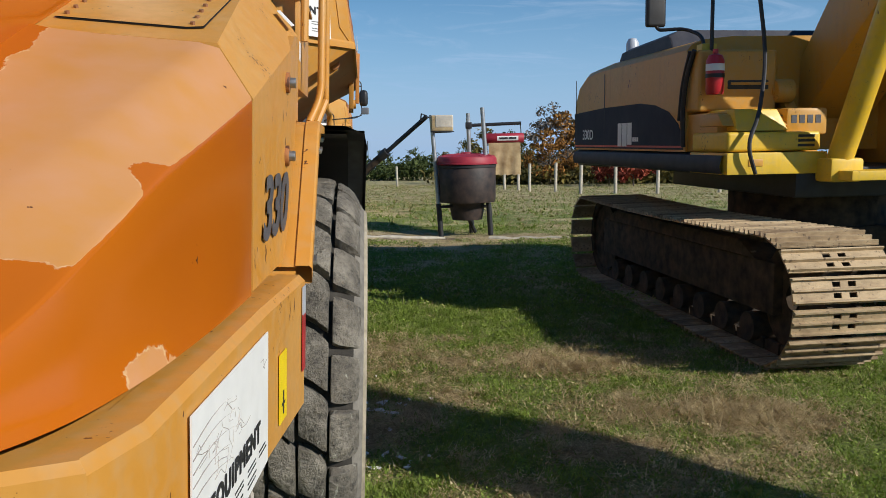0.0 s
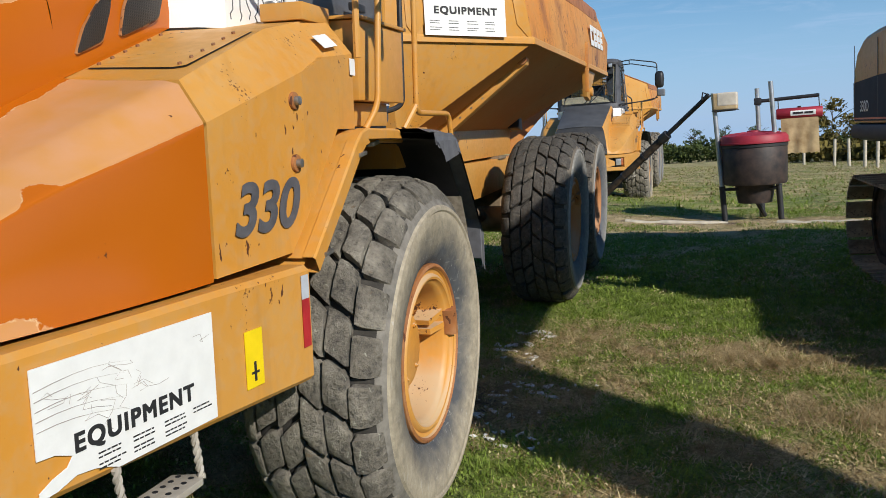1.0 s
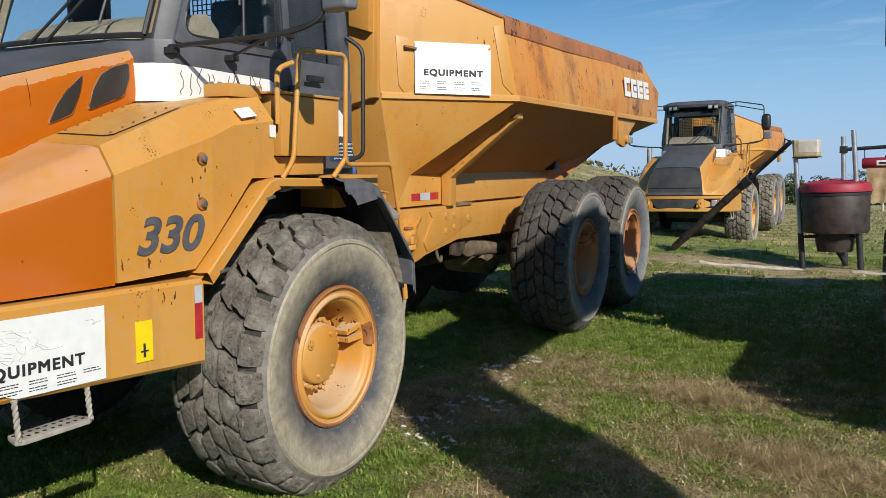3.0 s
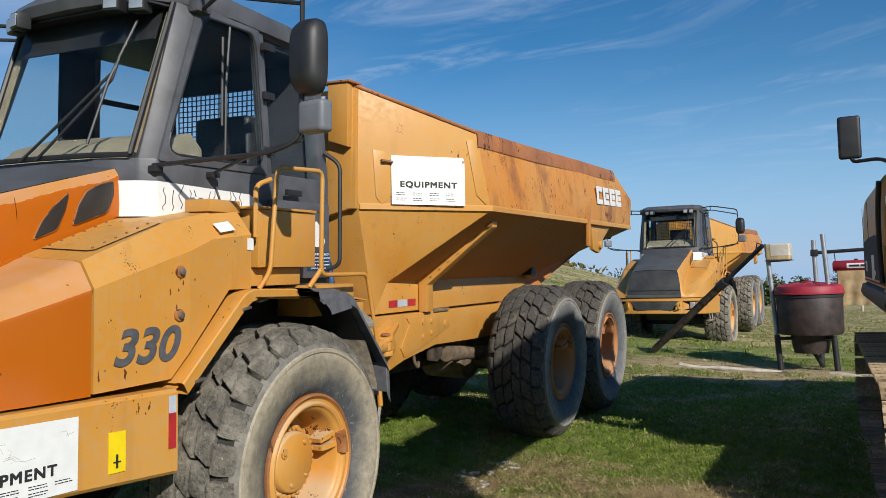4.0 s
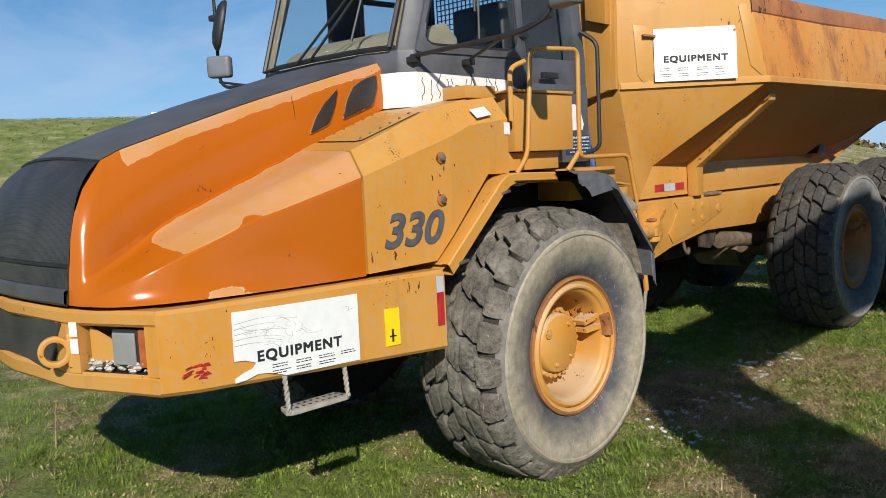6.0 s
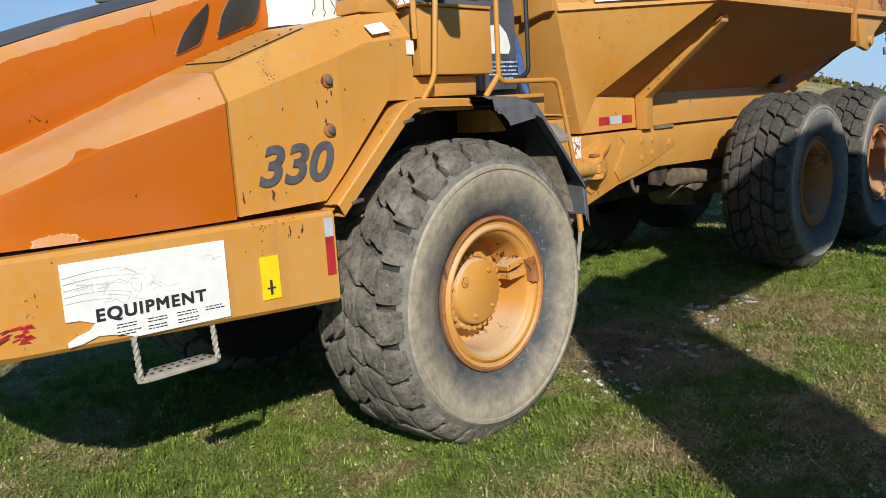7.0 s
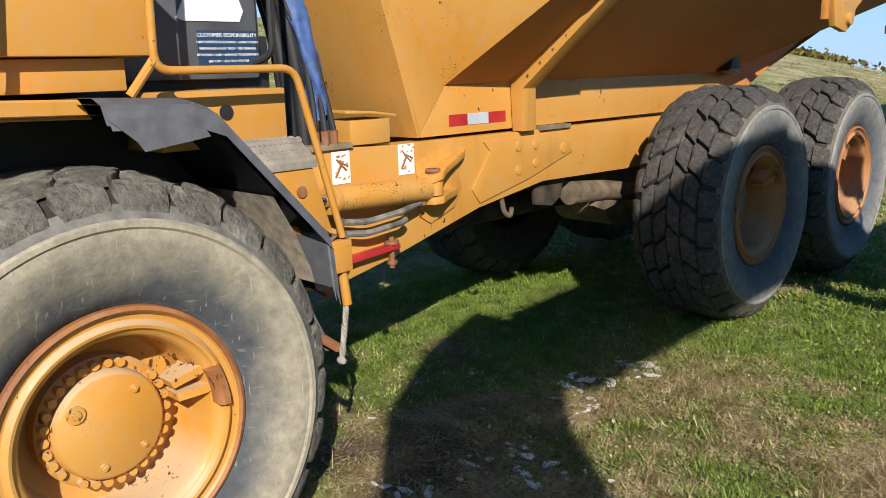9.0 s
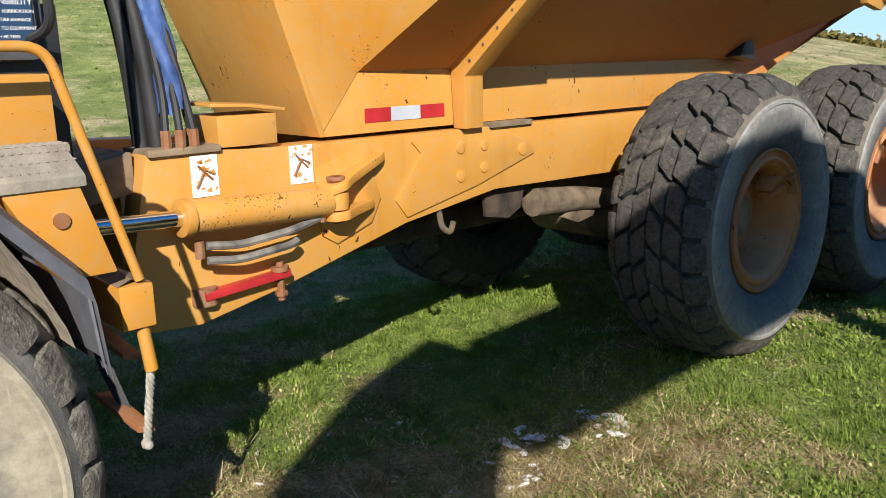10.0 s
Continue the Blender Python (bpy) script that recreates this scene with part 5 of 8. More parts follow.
    for z, grow, front in ((3.43, 0.0, -0.46), (3.44, 0.035, -0.62), (3.50, 0.045, -0.645), (3.555, 0.03, -0.60), (3.59, -0.04, -0.48), (3.60, -0.3, -0.2)):
        hw, rear = 0.73 + grow, 0.95 + grow
        ring = []
        for x, y in ((0.0, front), (0.35, front + 0.02), (0.60, front + 0.09), (0.95, front + 0.26), (1.0, 0.0), (1.0, 0.55), (0.97, 0.92), (0.8, 1.0), (0.0, 1.0)):
            ring.append((x * hw if abs(x) > 0.7 else x, y if y < 0.5 else y * rear, z - (0.05 * max(0, y - 0.2))))
        roof.append(ring + [(-x, y, zz) for x, y, zz in ring[-2:0:-1]])
    part("roof", Shape().loft(roof, True, True), GREY, cab, "dark grey cab roof with a visor", sharp=45)
    for sx in (1, -1):
        for x in (0.415, 0.545):
            m = Matrix.Translation((sx * x, -0.632 + 0.07 * (x > 0.5), 3.418)) @ Matrix.Rotation(sx * radians(14), 4, "Z")
            l = part("work_lamp", Shape().box((-0.056, -0.04, -0.052), (0.056, 0.05, 0.052), m), BLACK, cab, "square black work lamp", bevel=0.014)
            part("lamp_lens", Shape().box((-0.043, -0.046, -0.039), (0.043, -0.038, 0.039), m), LENS, l, bevel=0.006)
        # mirror frame and mirrors
        x0 = sx * 1.66
        arm = Shape()
        arm.tube([(sx * 0.72, -0.30, 3.50), (sx * 1.05, -0.46, 3.52), (x0, -0.50, 3.40), (x0, -0.50, 2.57), (sx * 1.50, -0.54, 2.50), (sx * 0.755, -0.655, 2.455)], 0.0135, 8, 0.09)
        arm.tube([(sx * 0.74, -0.28, 3.42), (sx * 1.05, -0.46, 3.42), (x0, -0.50, 3.28)], 0.012, 8, 0.05)
        arm.tube([(sx * 1.0, -0.445, 3.52), (sx * 1.0, -0.44, 3.42)], 0.012, 6)
        part("arm_bracket", Shape().box((sx * 0.70, -0.36, 3.40), (sx * 0.80, -0.24, 3.54)), GREY, cab, bevel=0.015)
        for bx, by in ((0.765, -0.645), (0.815, -0.24)):
            part("stay_bracket", Shape().box((sx * bx - 0.03, by - 0.03, 2.42), (sx * bx + 0.03, by + 0.03, 2.455)), BLACK, cab, bevel=0.006)
        part("mirror_clamp", Shape().box((x0 - 0.028, -0.545, 3.03), (x0 + 0.028, -0.475, 3.075)), BLACK, cab, bevel=0.01)
        frame_ = part("mirror_arm", arm, BLACK, cab, "black tubular mirror arm")
        m = Matrix.Translation((x0 + sx * 0.05, -0.50, 2.99)) @ Matrix.Rotation(radians(-12 if sx > 0 else -58), 4, "Z")
        if sx < 0:
            m = Matrix.Translation((x0 + 0.07, -0.50, 2.99)) @ Matrix.Rotation(radians(-24), 4, "Z") @ Matrix.Rotation(radians(-12), 4, "X")
        shell = []
        for k, dy in ((0.55, -0.085), (0.80, -0.068), (0.95, -0.035), (1.0, 0.0), (0.99, 0.028), (0.95, 0.034)) if sx > 0 else ((0.4, -0.05), (0.72, -0.040), (0.93, -0.018), (1.0, 0.004), (0.99, 0.018), (0.96, 0.022)):
            ring = []
            for i in range(28):
                a = 2 * math.pi * i / 28
                ex = 0.55 if sx > 0 else 0.92
                ring.append(m @ Vector((k * 0.108 * math.copysign(abs(math.cos(a)) ** ex, math.cos(a)), dy, k * 0.20 * math.copysign(abs(math.sin(a)) ** ex, math.sin(a)))))
            shell.append(ring)
        part("wide_mirror", Shape().loft(shell, True, True), BLACK, cab, "black-backed main mirror", sharp=50)
        part("mirror_glass", Shape().prism([m @ Vector((0.086 * math.cos(2 * math.pi * i / 20), 0.0345 if sx > 0 else 0.0225, 0.172 * math.sin(2 * math.pi * i / 20))) for i in range(20)], m.to_3x3() @ Vector((0, 0.003, 0))), CHROME, cab)
        part("small_mirror", Shape().box((-0.095, -0.045, -0.085), (0.095, 0.045, 0.085), Matrix.Translation((x0 + sx * 0.085 * (sx > 0) + 0.02 * (sx < 0), -0.50, 2.675)) @ Matrix.Rotation(radians(-12 if sx > 0 else 38), 4, "Z")), MIRRORGREY, cab, "grey folding mirror housing", bevel=0.03, steps=3)
        part("mirror_stay", Shape().tube([(x0, -0.50, 2.56), (sx * 1.3, -0.48, 2.50), (sx * 0.81, -0.24, 2.445)], 0.010, 6, 0.1), BLACK, cab)
    # wipers
    on_glass = lambda x, z: Vector((x, -0.805 + 0.08 * x * x + (z - 2.515) * 0.34 - 0.03, z))
    for base_, elbow, tip in (((-0.12, 2.50), (0.16, 2.72), (0.42, 3.00)), ((0.02, 2.50), (0.24, 2.70), (0.44, 2.96)), ((0.44, 2.96), (0.47, 3.10), (0.50, 3.33)), ((0.40, 2.58), (0.44, 2.95), (0.49, 3.28))):
        part("wiper", Shape().tube([on_glass(*base_), on_glass(*elbow) + Vector((0, -0.02, 0)), on_glass(*tip)], 0.009, 6), BLACK, cab)
    part("wiper", Shape().tube([(0.80, -0.12, 2.56), (0.785, -0.10, 3.0), (0.77, -0.05, 3.38)], 0.009, 6).tube([(0.79, -0.14, 2.75), (0.775, -0.12, 3.30)], 0.010, 6), BLACK, cab)
    # what shows through the glass
    seat = Shape().box((-0.28, 0.30, 1.98), (0.28, 0.85, 2.30)).box((-0.26, 0.72, 2.30), (0.26, 0.86, 3.0))
    part("driver_seat", seat, BLACK, cab, "dark driver's seat", bevel=0.05, steps=3)
    dash = Shape().prism([(0.60, -0.66, 2.50), (0.60, -0.50, 2.62), (0.60, -0.20, 2.71), (0.60, -0.10, 2.62), (0.60, -0.10, 2.30), (0.60, -0.66, 2.30)], (-1.2, 0, 0))
    part("dashboard", dash, LINER, cab, "dusty beige dashboard", bevel=0.02)
    part("steering_wheel", Shape().tube([Vector((0.2 * math.cos(a), 0.16 + 0.15 * math.sin(a), 2.70 + 0.05 * math.sin(a))) for a in (2 * math.pi * k / 24 for k in range(25))], 0.014, 6), BLACK, cab)
    back = Shape().box((-0.72, 0.88, 2.40), (-0.64, 0.92, 3.42)).box((0.30, 0.88, 2.40), (0.70, 0.92, 3.42)).box((-0.70, 0.88, 3.22), (0.70, 0.92, 3.45)).box((-0.70, 0.88, 1.95), (0.70, 0.92, 2.40))
    part("rear_wall", back, INTERIOR, cab)
    part("pillar_cover", Shape().box((-0.735, -0.04, 2.45), (-0.690, 0.25, 3.42)), INTERIOR, cab, "dark trimmed pillar beside the seat", bevel=0.012)
    part("window_bar", Shape().box((-0.765, 0.25, 3.05), (-0.735, 0.92, 3.09)), INTERIOR, cab, bevel=0.006)
    guard = Shape()
    for k in range(22):
        u, v = -0.66 + 0.98 * k / 21, 2.38 + 0.86 * k / 21
        guard.tube([(u, 0.97, 2.38), (u, 0.97, 3.24)], 0.005, 4).tube([(-0.66, 0.97, v), (0.32, 0.97, v)], 0.005, 4)
    part("window_guard", guard, BLACK, cab, "black steel mesh behind the rear window")
    # battery box, handrails
    s = Shape().box((0.84, -0.24, 1.885), (1.16, 0.32, 2.225))
    b = part("battery_box", s, YELLOW, truck, "yellow battery box", bevel=0.008)
    part("box_lid", Shape().box((0.82, -0.26, 2.228), (1.175, 0.34, 2.243)), YELLOW, b, bevel=0.003)
    s = Shape().box((0.84, -0.26, 1.775), (1.10, 0.24, 1.880))
    part("box_ledge", s, YELLOW, truck, bevel=0.006)
    part("filler_cap", Shape().disc((0.90, -0.47, 2.215), 0.034, (0, 0, 1), 0.06, 18).disc((0.90, -0.47, 2.268), 0.038, (0, 0, 1), 0.014, 18), STEEL, truck, "ribbed steel filler cap", bevel=0.006)
    part("deck_bracket", Shape().box((0.86, -0.52, 2.20), (1.05, -0.27, 2.27)), YELLOW, truck, bevel=0.006)
    for sx in (1, -1):
        x = sx * 1.24
        rail = Shape()
        rail.tube([(sx * 1.20, -0.28, 1.765), (x, -0.23, 1.86), (x, -0.17, 2.47), (x, 0.28, 2.49), (x, 0.27, 1.835), (x, 0.81, 1.835), (x, 0.99, 1.18)], 0.0145, 10, 0.06)
        rail.tube([(x, 0.27, 1.87), (sx * 1.20, 0.20, 1.76)], 0.016, 8)
        rail.tube([(sx * 1.18, -0.29, 2.06), (sx * 1.18, -0.29, 2.36), (sx * 1.21, -0.19, 2.40)], 0.015, 8, 0.05)
        part("handrail", rail, YELLOW, truck, "yellow tubular handrail with worn paint")
        rail = Shape().tube([(sx * 0.84, 0.89, 1.86), (sx * 0.93, 0.935, 1.89), (sx * 0.93, 0.935, 2.62), (sx * 0.82, 0.89, 2.70)], 0.015, 8, 0.06)
        part("grab_handle", rail, BLACK, truck)
        part("deck_box", Shape().box((sx * 0.84, 0.34, 1.56), (sx * 1.10, 0.86, 1.765)), YELLOW, truck, "yellow box behind the wheel arch", bevel=0.008)
        part("box_hole", Shape().disc((sx * 1.098, 0.60, 1.685), 0.028, (sx, 0, 0), 0.006, 16), BLACK, truck)
        st = Shape().box((sx * 0.90, 0.60, 1.545), (sx * 1.19, 0.86, 1.578)).prism([(sx * 1.19, 0.60, 1.578), (sx * 1.27, 0.62, 1.50), (sx * 1.27, 0.62, 1.47), (sx * 1.19, 0.60, 1.545)], (0, 0.245, 0))
        st = part("step_tread", st, TREADPLATE, truck, "muddy expanded-steel step tread", bevel=0.003)
        for row in range(7):
            ridge, out_ = Shape(), 1.105 + 0.024 * row
            top = 1.580 if row < 4 else 1.580 - 0.024 * (row - 3.4)
            for c in range(11):
                y0 = 0.615 + 0.0225 * (c + 0.5 * (row % 2))
                ridge.add([(sx * (out_ - 0.010), y0, top), (sx * out_, y0 - 0.012, top), (sx * (out_ + 0.010), y0, top - 0.003), (sx * out_, y0 + 0.012, top), (sx * out_, y0, top + 0.0035)], [(0, 1, 4), (1, 2, 4), (2, 3, 4), (3, 0, 4)])
            part("tread_ridge", ridge, TREADPLATE, st)
        s = Shape().prism([(sx * 1.262, 0.64, 1.49), (sx * 1.262, 0.845, 1.485), (sx * 1.262, 0.925, 1.22), (sx * 1.262, 0.78, 1.22)], (-sx * 0.20, 0, 0))
        part("step_frame", s, YELLOW, truck, "yellow step box", bevel=0.006)
        part("step_bolt", Shape().disc((sx * 1.26, 0.79, 1.385), 0.022, (sx, 0, 0), 0.010, 12), RUSTRIM, truck)
        part("dried_mud", Shape().loft([[(sx * 1.08, 0.93, 1.17), (sx * 1.25, 0.92, 1.17)], [(sx * 1.08, 0.97, 1.20), (sx * 1.24, 0.965, 1.185)], [(sx * 1.08, 1.02, 1.17), (sx * 1.25, 1.02, 1.17)]]), DIRT, truck, "dried mud on the step bracket")
        part("step_tube", Shape().tube([(sx * 1.23, 0.985, 1.06), (sx * 1.235, 1.0, 0.90)], 0.020, 10), YELLOW, truck)
        part("step_bracket", Shape().box((sx * 0.98, 0.92, 1.04), (sx * 1.26, 1.02, 1.17)), YELLOW, truck, bevel=0.006)
        folding = new("hanging_step")
        folding.parent = truck
        rope = Shape()
        for twist in (0.0, 2.09, 4.19):
            rope.tube([(sx * (1.233 - 0.012 * u) + 0.0065 * math.cos(twist + 26 * u), 0.998 - 0.03 * u + 0.0065 * math.sin(twist + 26 * u), 0.905 - 0.235 * u) for u in (k / 30 for k in range(31))], 0.0075, 5)
        part("rope", rope, OLDWHITE, folding, "dirty twisted rope")
        part("strap", Shape().prism([(sx * 1.00, 0.90, 1.05), (sx * 1.00, 0.935, 1.05), (sx * 1.05, 0.955, 0.86), (sx * 1.16, 0.975, 0.69), (sx * 1.13, 0.955, 0.69), (sx * 1.02, 0.925, 0.86)], (-sx * 0.012, 0, 0)), BLACK, folding, "black rubber strap")
        for z0, x1 in ((0.94, 1.17), (0.72, 1.215)):
            part("step_slat", Shape().prism([(sx * 1.02, 0.895, z0 + 0.055), (sx * 1.02, 0.955, z0 + 0.045), (sx * x1, 1.0, z0 - 0.025), (sx * x1, 0.945, z0 - 0.015)], (0, 0, 0.02)), RUSTRIM, folding, "rust-brown step slat", bevel=0.004)
        part("rope_knot", Shape().lathe([(0.0, -0.022), (0.013, -0.018), (0.018, 0.0), (0.012, 0.016), (0.0, 0.02)], 10, Matrix.Translation((sx * 1.22, 0.968, 0.665))), OLDWHITE, folding)
        step = Shape().prism([(sx * x, y, 0.722) for x, y in ((1.05, -1.87), (1.14, -1.90), (1.16, -1.87), (1.16, -1.56), (1.14, -1.53), (1.05, -1.56))], (0, 0, 0.022))
        st = part("front_step", step, OLDWHITE, truck, "perforated dirty white step on two hangers", bevel=0.004)
        for y in (-1.885, -1.545):
            hanger = Shape()
            for twist in (0.0, 3.14):
                hanger.tube([(sx * (1.145 - 0.02 * u) + 0.006 * math.cos(twist + 20 * u), y + 0.006 * math.sin(twist + 20 * u), 0.735 + 0.17 * u) for u in (k / 20 for k in range(21))], 0.008, 5)
            part("hanger", hanger, OLDWHITE, st, "twisted dirty hanger")
        holes = Shape()
        for k in range(9):
            for v in (0.080, 0.125):
                holes.disc((sx * (1.0 + v), -1.865 + 0.037 * k, 0.7435), 0.009, (0, 0, 1), 0.002, 8)
        parts("step_hole", holes, BLACK, st)
    # front chassis below the hood
    s = Shape().box((-0.45, -1.5, 0.72), (0.45, 1.0, 1.30)).box((-0.75, -2.3, 1.0), (0.75, -0.9, 1.26)).box((-0.9, -0.20, 0.52), (0.9, 0.20, 0.90))
    s.tube([(-1.2, 0, 0.72), (1.2, 0, 0.72)], 0.16, 16)
    part("front_chassis", s, BLACK, truck, bevel=0.02)
    s = Shape().box((-0.80, -0.75, 1.25), (0.80, 1.0, 1.97))
    part("cab_floor_box", s, BLACK, truck, bevel=0.01)
    build_rear(truck, own)
    return truck


def build_rear(truck, own):
    """Hitch, rear frame, axles and dump body."""
    # frame rails
    prof = [(1.36, 1.455), (1.98, 1.43), (4.9, 1.42), (7.3, 1.42), (7.3, 1.15), (4.3, 1.07), (3.25, 1.09), (2.62, 1.00), (1.90, 0.82), (1.52, 0.745), (1.30, 0.76), (1.28, 1.10)]
    for sx in (1, -1):
        s = Shape().prism([(sx * 0.50, y, z) for y, z in prof], (-sx * 0.16, 0, 0))
        rail = part("frame_rail", s, YELLOW, truck, "yellow welded frame rail", bevel=0.01)
        # stiffener plate with bolt bosses
        ring = [(2.55, 1.12), (2.72, 1.33), (2.66, 1.39), (3.30, 1.39), (3.52, 1.33), (3.55, 1.26), (3.10, 1.13), (2.62, 1.03)]
        s = Shape().prism([(sx * 0.50, y, z) for y, z in ring], (sx * 0.012, 0, 0))
        gusset = part("gusset_plate", s, YELLOW, truck, bevel=0.004)
        boss = Shape()
        for y, z, r in ((2.98, 1.335, 0.03), (3.15, 1.335, 0.028), (2.98, 1.19, 0.03), (3.15, 1.22, 0.028), (3.45, 1.29, 0.036)):
            boss.disc((sx * 0.50, y, z), r, (sx, 0, 0), 0.02, 16)
        parts("bolt_boss", boss, YELLOW, gusset, bevel=0.004)
        # steering cylinder
        cyl = new("steering_cylinder")
        cyl.parent = truck
        part("barrel", Shape().tube([(sx * 0.60, 1.44, 1.212), (sx * 0.575, 2.11, 1.180)], 0.064, 20), CHIPPED, cyl, "chipped yellow hydraulic barrel", bevel=0.006)
        part("piston_rod", Shape().tube([(sx * 0.63, 0.95, 1.235), (sx * 0.60, 1.45, 1.212)], 0.032, 14), CHROME, cyl, "polished piston rod")
        part("gland", Shape().tube([(sx * 0.602, 1.42, 1.213), (sx * 0.60, 1.46, 1.211)], 0.074, 20), YELLOW, cyl, bevel=0.004)
        for z0, rise, end in ((1.228, 0.30, 2.47), (1.100, 0.05, 2.40)):
            plan_ = softened([(0.495, 2.09, 0), (0.630, 2.10, 0), (0.655, 2.17, 0), (0.610, 2.24, 0), (0.540, end, 0), (0.495, end + 0.02, 0)], 3, 0.25)
            ear = [(sx * x, y, z0 + rise * (y - 2.15)) for x, y, _ in plan_]
            part("cylinder_lug", Shape().prism(ear, (0, 0, 0.040)), YELLOW, cyl, "cast yellow lug", bevel=0.008)
        pin_ = Shape().tube([(sx * 0.585, 2.155, 1.085), (sx * 0.585, 2.155, 1.290)], 0.030, 14).disc((sx * 0.585, 2.155, 1.272), 0.042, (0, 0, 1), 0.018, 14)
        part("lug_pin", pin_, RUSTRIM, cyl, "rust-brown pin", bevel=0.004)
        part("barrel_eye", Shape().tube([(sx * 0.585, 2.155, 1.145), (sx * 0.585, 2.155, 1.222)], 0.055, 18), YELLOW, cyl, bevel=0.006)
        s = Shape().prism([(sx * 0.50, y, z) for y, z in ((2.10, 1.32), (2.36, 1.40), (2.44, 1.36), (2.42, 1.25), (2.46, 1.15), (2.40, 1.04), (2.20, 0.97), (2.12, 1.02))], (sx * 0.014, 0, 0))
        part("lug_plate", s, YELLOW, cyl, bevel=0.005)
        hose = Shape()
        for k, z in enumerate((1.075, 1.015)):
            hose.tube([(sx * 0.58, 1.53, z + 0.01), (sx * 0.60, 1.66, z - 0.005), (sx * 0.60, 1.90, z + 0.015), (sx * 0.585, 2.06 - 0.12 * k, z + 0.045 - 0.02 * k)], 0.017, 8, 0.05)
        part("cylinder_hose", hose, DUSTYHOSE, truck, "dusty hydraulic hoses")
        fit_ = Shape().tube([(sx * 0.58, 1.50, 1.04), (sx * 0.58, 1.50, 1.11)], 0.02, 8).tube([(sx * 0.585, 2.07, 1.10), (sx * 0.585, 2.08, 1.19)], 0.018, 8)
        parts("hose_fitting", fit_, RUSTRIM, truck)
    s = Shape().box((-0.36, 1.30, 0.80), (0.36, 2.0, 1.40)).box((-0.36, 4.0, 1.1), (0.36, 4.25, 1.38)).box((-0.36, 7.05, 1.1), (0.36, 7.25, 1.38))
    parts("frame_crossmember", s, YELLOW, truck, bevel=0.01)
    s = Shape().prism([(0.42, 1.02, 1.25), (0.42, 1.34, 1.30), (0.42, 1.34, 1.46), (0.42, 1.12, 1.42)], (-0.84, 0, 0)).tube([(0, 1.12, 0.70), (0, 1.12, 1.45)], 0.13, 18).box((-0.30, 0.9, 0.72), (0.30, 1.35, 0.84))
    part("hitch", s, DIRT, truck, "mud-covered articulation hitch", bevel=0.012)
    lever = Shape().box((0.50, 1.52, 0.855), (0.56, 1.92, 0.885), Matrix.Translation((0, 1.52, 0.87)) @ Matrix.Rotation(radians(4), 4, "X") @ Matrix.Translation((0, -1.52, -0.87)))
    part("lock_bar", lever, RED, truck, "red articulation lock bar", bevel=0.004)
    pin = Shape().tube([(0.53, 1.88, 0.78), (0.53, 1.88, 0.95)], 0.016, 8).disc((0.53, 1.88, 0.91), 0.04, (0, 0, 1), 0.02, 12).disc((0.53, 1.88, 0.80), 0.028, (0, 0, 1), 0.02, 6)
    pin.disc((0.50, 1.54, 0.83), 0.055, (0, 0, 1), 0.07, 12)
    parts("lock_pin", pin, RUSTRIM, truck)
    for y, z in ((4.585, 0.83), (6.39, 0.84)):
        s = Shape().tube([(-1.2, y, z), (-0.35, y, z), (-0.25, y, z), (0.25, y, z), (0.35, y, z), (1.2, y, z)], lambda u: 0.13 if abs(u - 0.5) > 0.15 else 0.26, 18)
        part("axle", s, DIRT, truck, "mud-dusted rear axle")
    part("drive_shaft", Shape().tube([(0, 1.6, 0.85), (0, 4.5, 0.85)], 0.08, 12), MUDSTEEL, truck)
    for sx in (1, -1):
        s = Shape().prism([(sx * 0.44, y, z) for y, z in ((3.22, 1.11), (3.24, 0.93), (3.42, 0.90), (3.52, 0.95), (3.56, 1.12))], (-sx * 0.03, 0, 0))
        part("axle_bracket", s, MUDSTEEL, truck, "mud-dark bracket below the frame", bevel=0.008)
        s = Shape().tube([(sx * 0.43, 3.62, 0.96), (sx * 0.44, 4.05, 0.93), (sx * 0.46, 4.4, 0.88)], lambda u: 0.085 - 0.02 * u, 14)
        s.prism([(sx * 0.47, y, z) for y, z in ((3.86, 0.84), (4.00, 0.79), (4.20, 0.82), (4.24, 0.93), (4.00, 0.96))], (-sx * 0.05, 0, 0))
        part("suspension_arm", s, DARKMUD, truck, "tan mud-caked suspension arm", bevel=0.010)
    part("frame_hook", Shape().tube([(0.47, 2.86, 1.03), (0.49, 2.86, 0.94), (0.49, 2.92, 0.90), (0.47, 2.96, 0.95)], 0.016, 8, 0.03), DARKMUD, truck)
    # dump body
    bed = new("dump_body")
    bed.parent = truck
    T = 0.02
    for sx in (1, -1):
        def o(*pts):
            ring = [(sx * x, y, z) for x, y, z in pts]
            return ring if sx > 0 else ring[::-1]
        c, j, jr = (0.45, 2.18, 1.447), (0.45, 2.40, 1.728), (0.45, 5.85, 1.728)
        r1, r2, k1, k2 = (0.50, 1.87, 2.11), (0.505, 1.835, 2.365), (1.345, 2.705, 2.372), (1.38, 7.42, 2.372)
        cr = (0.45, 5.85, 1.447)
        part("sill_panel", plate(o(c, cr, jr, j), T), YELLOW, bed, bevel=0.004)
        part("hull_corner", plate(o(c, j, k1, r2), T), YELLOW, bed, "bevelled yellow corner plate", bevel=0.004)
        part("hull_side", plate(o(j, jr, (0.80, 6.6, 2.0), k2, k1), T), UNDERSIDE, bed, "darker sloping underside plate", sharp=10)
        # flared panel with the sticker
        t1, t2, tr2 = (0.46, 1.80, 3.405), (1.235, 2.60, 3.06), (1.30, 6.84, 3.10)
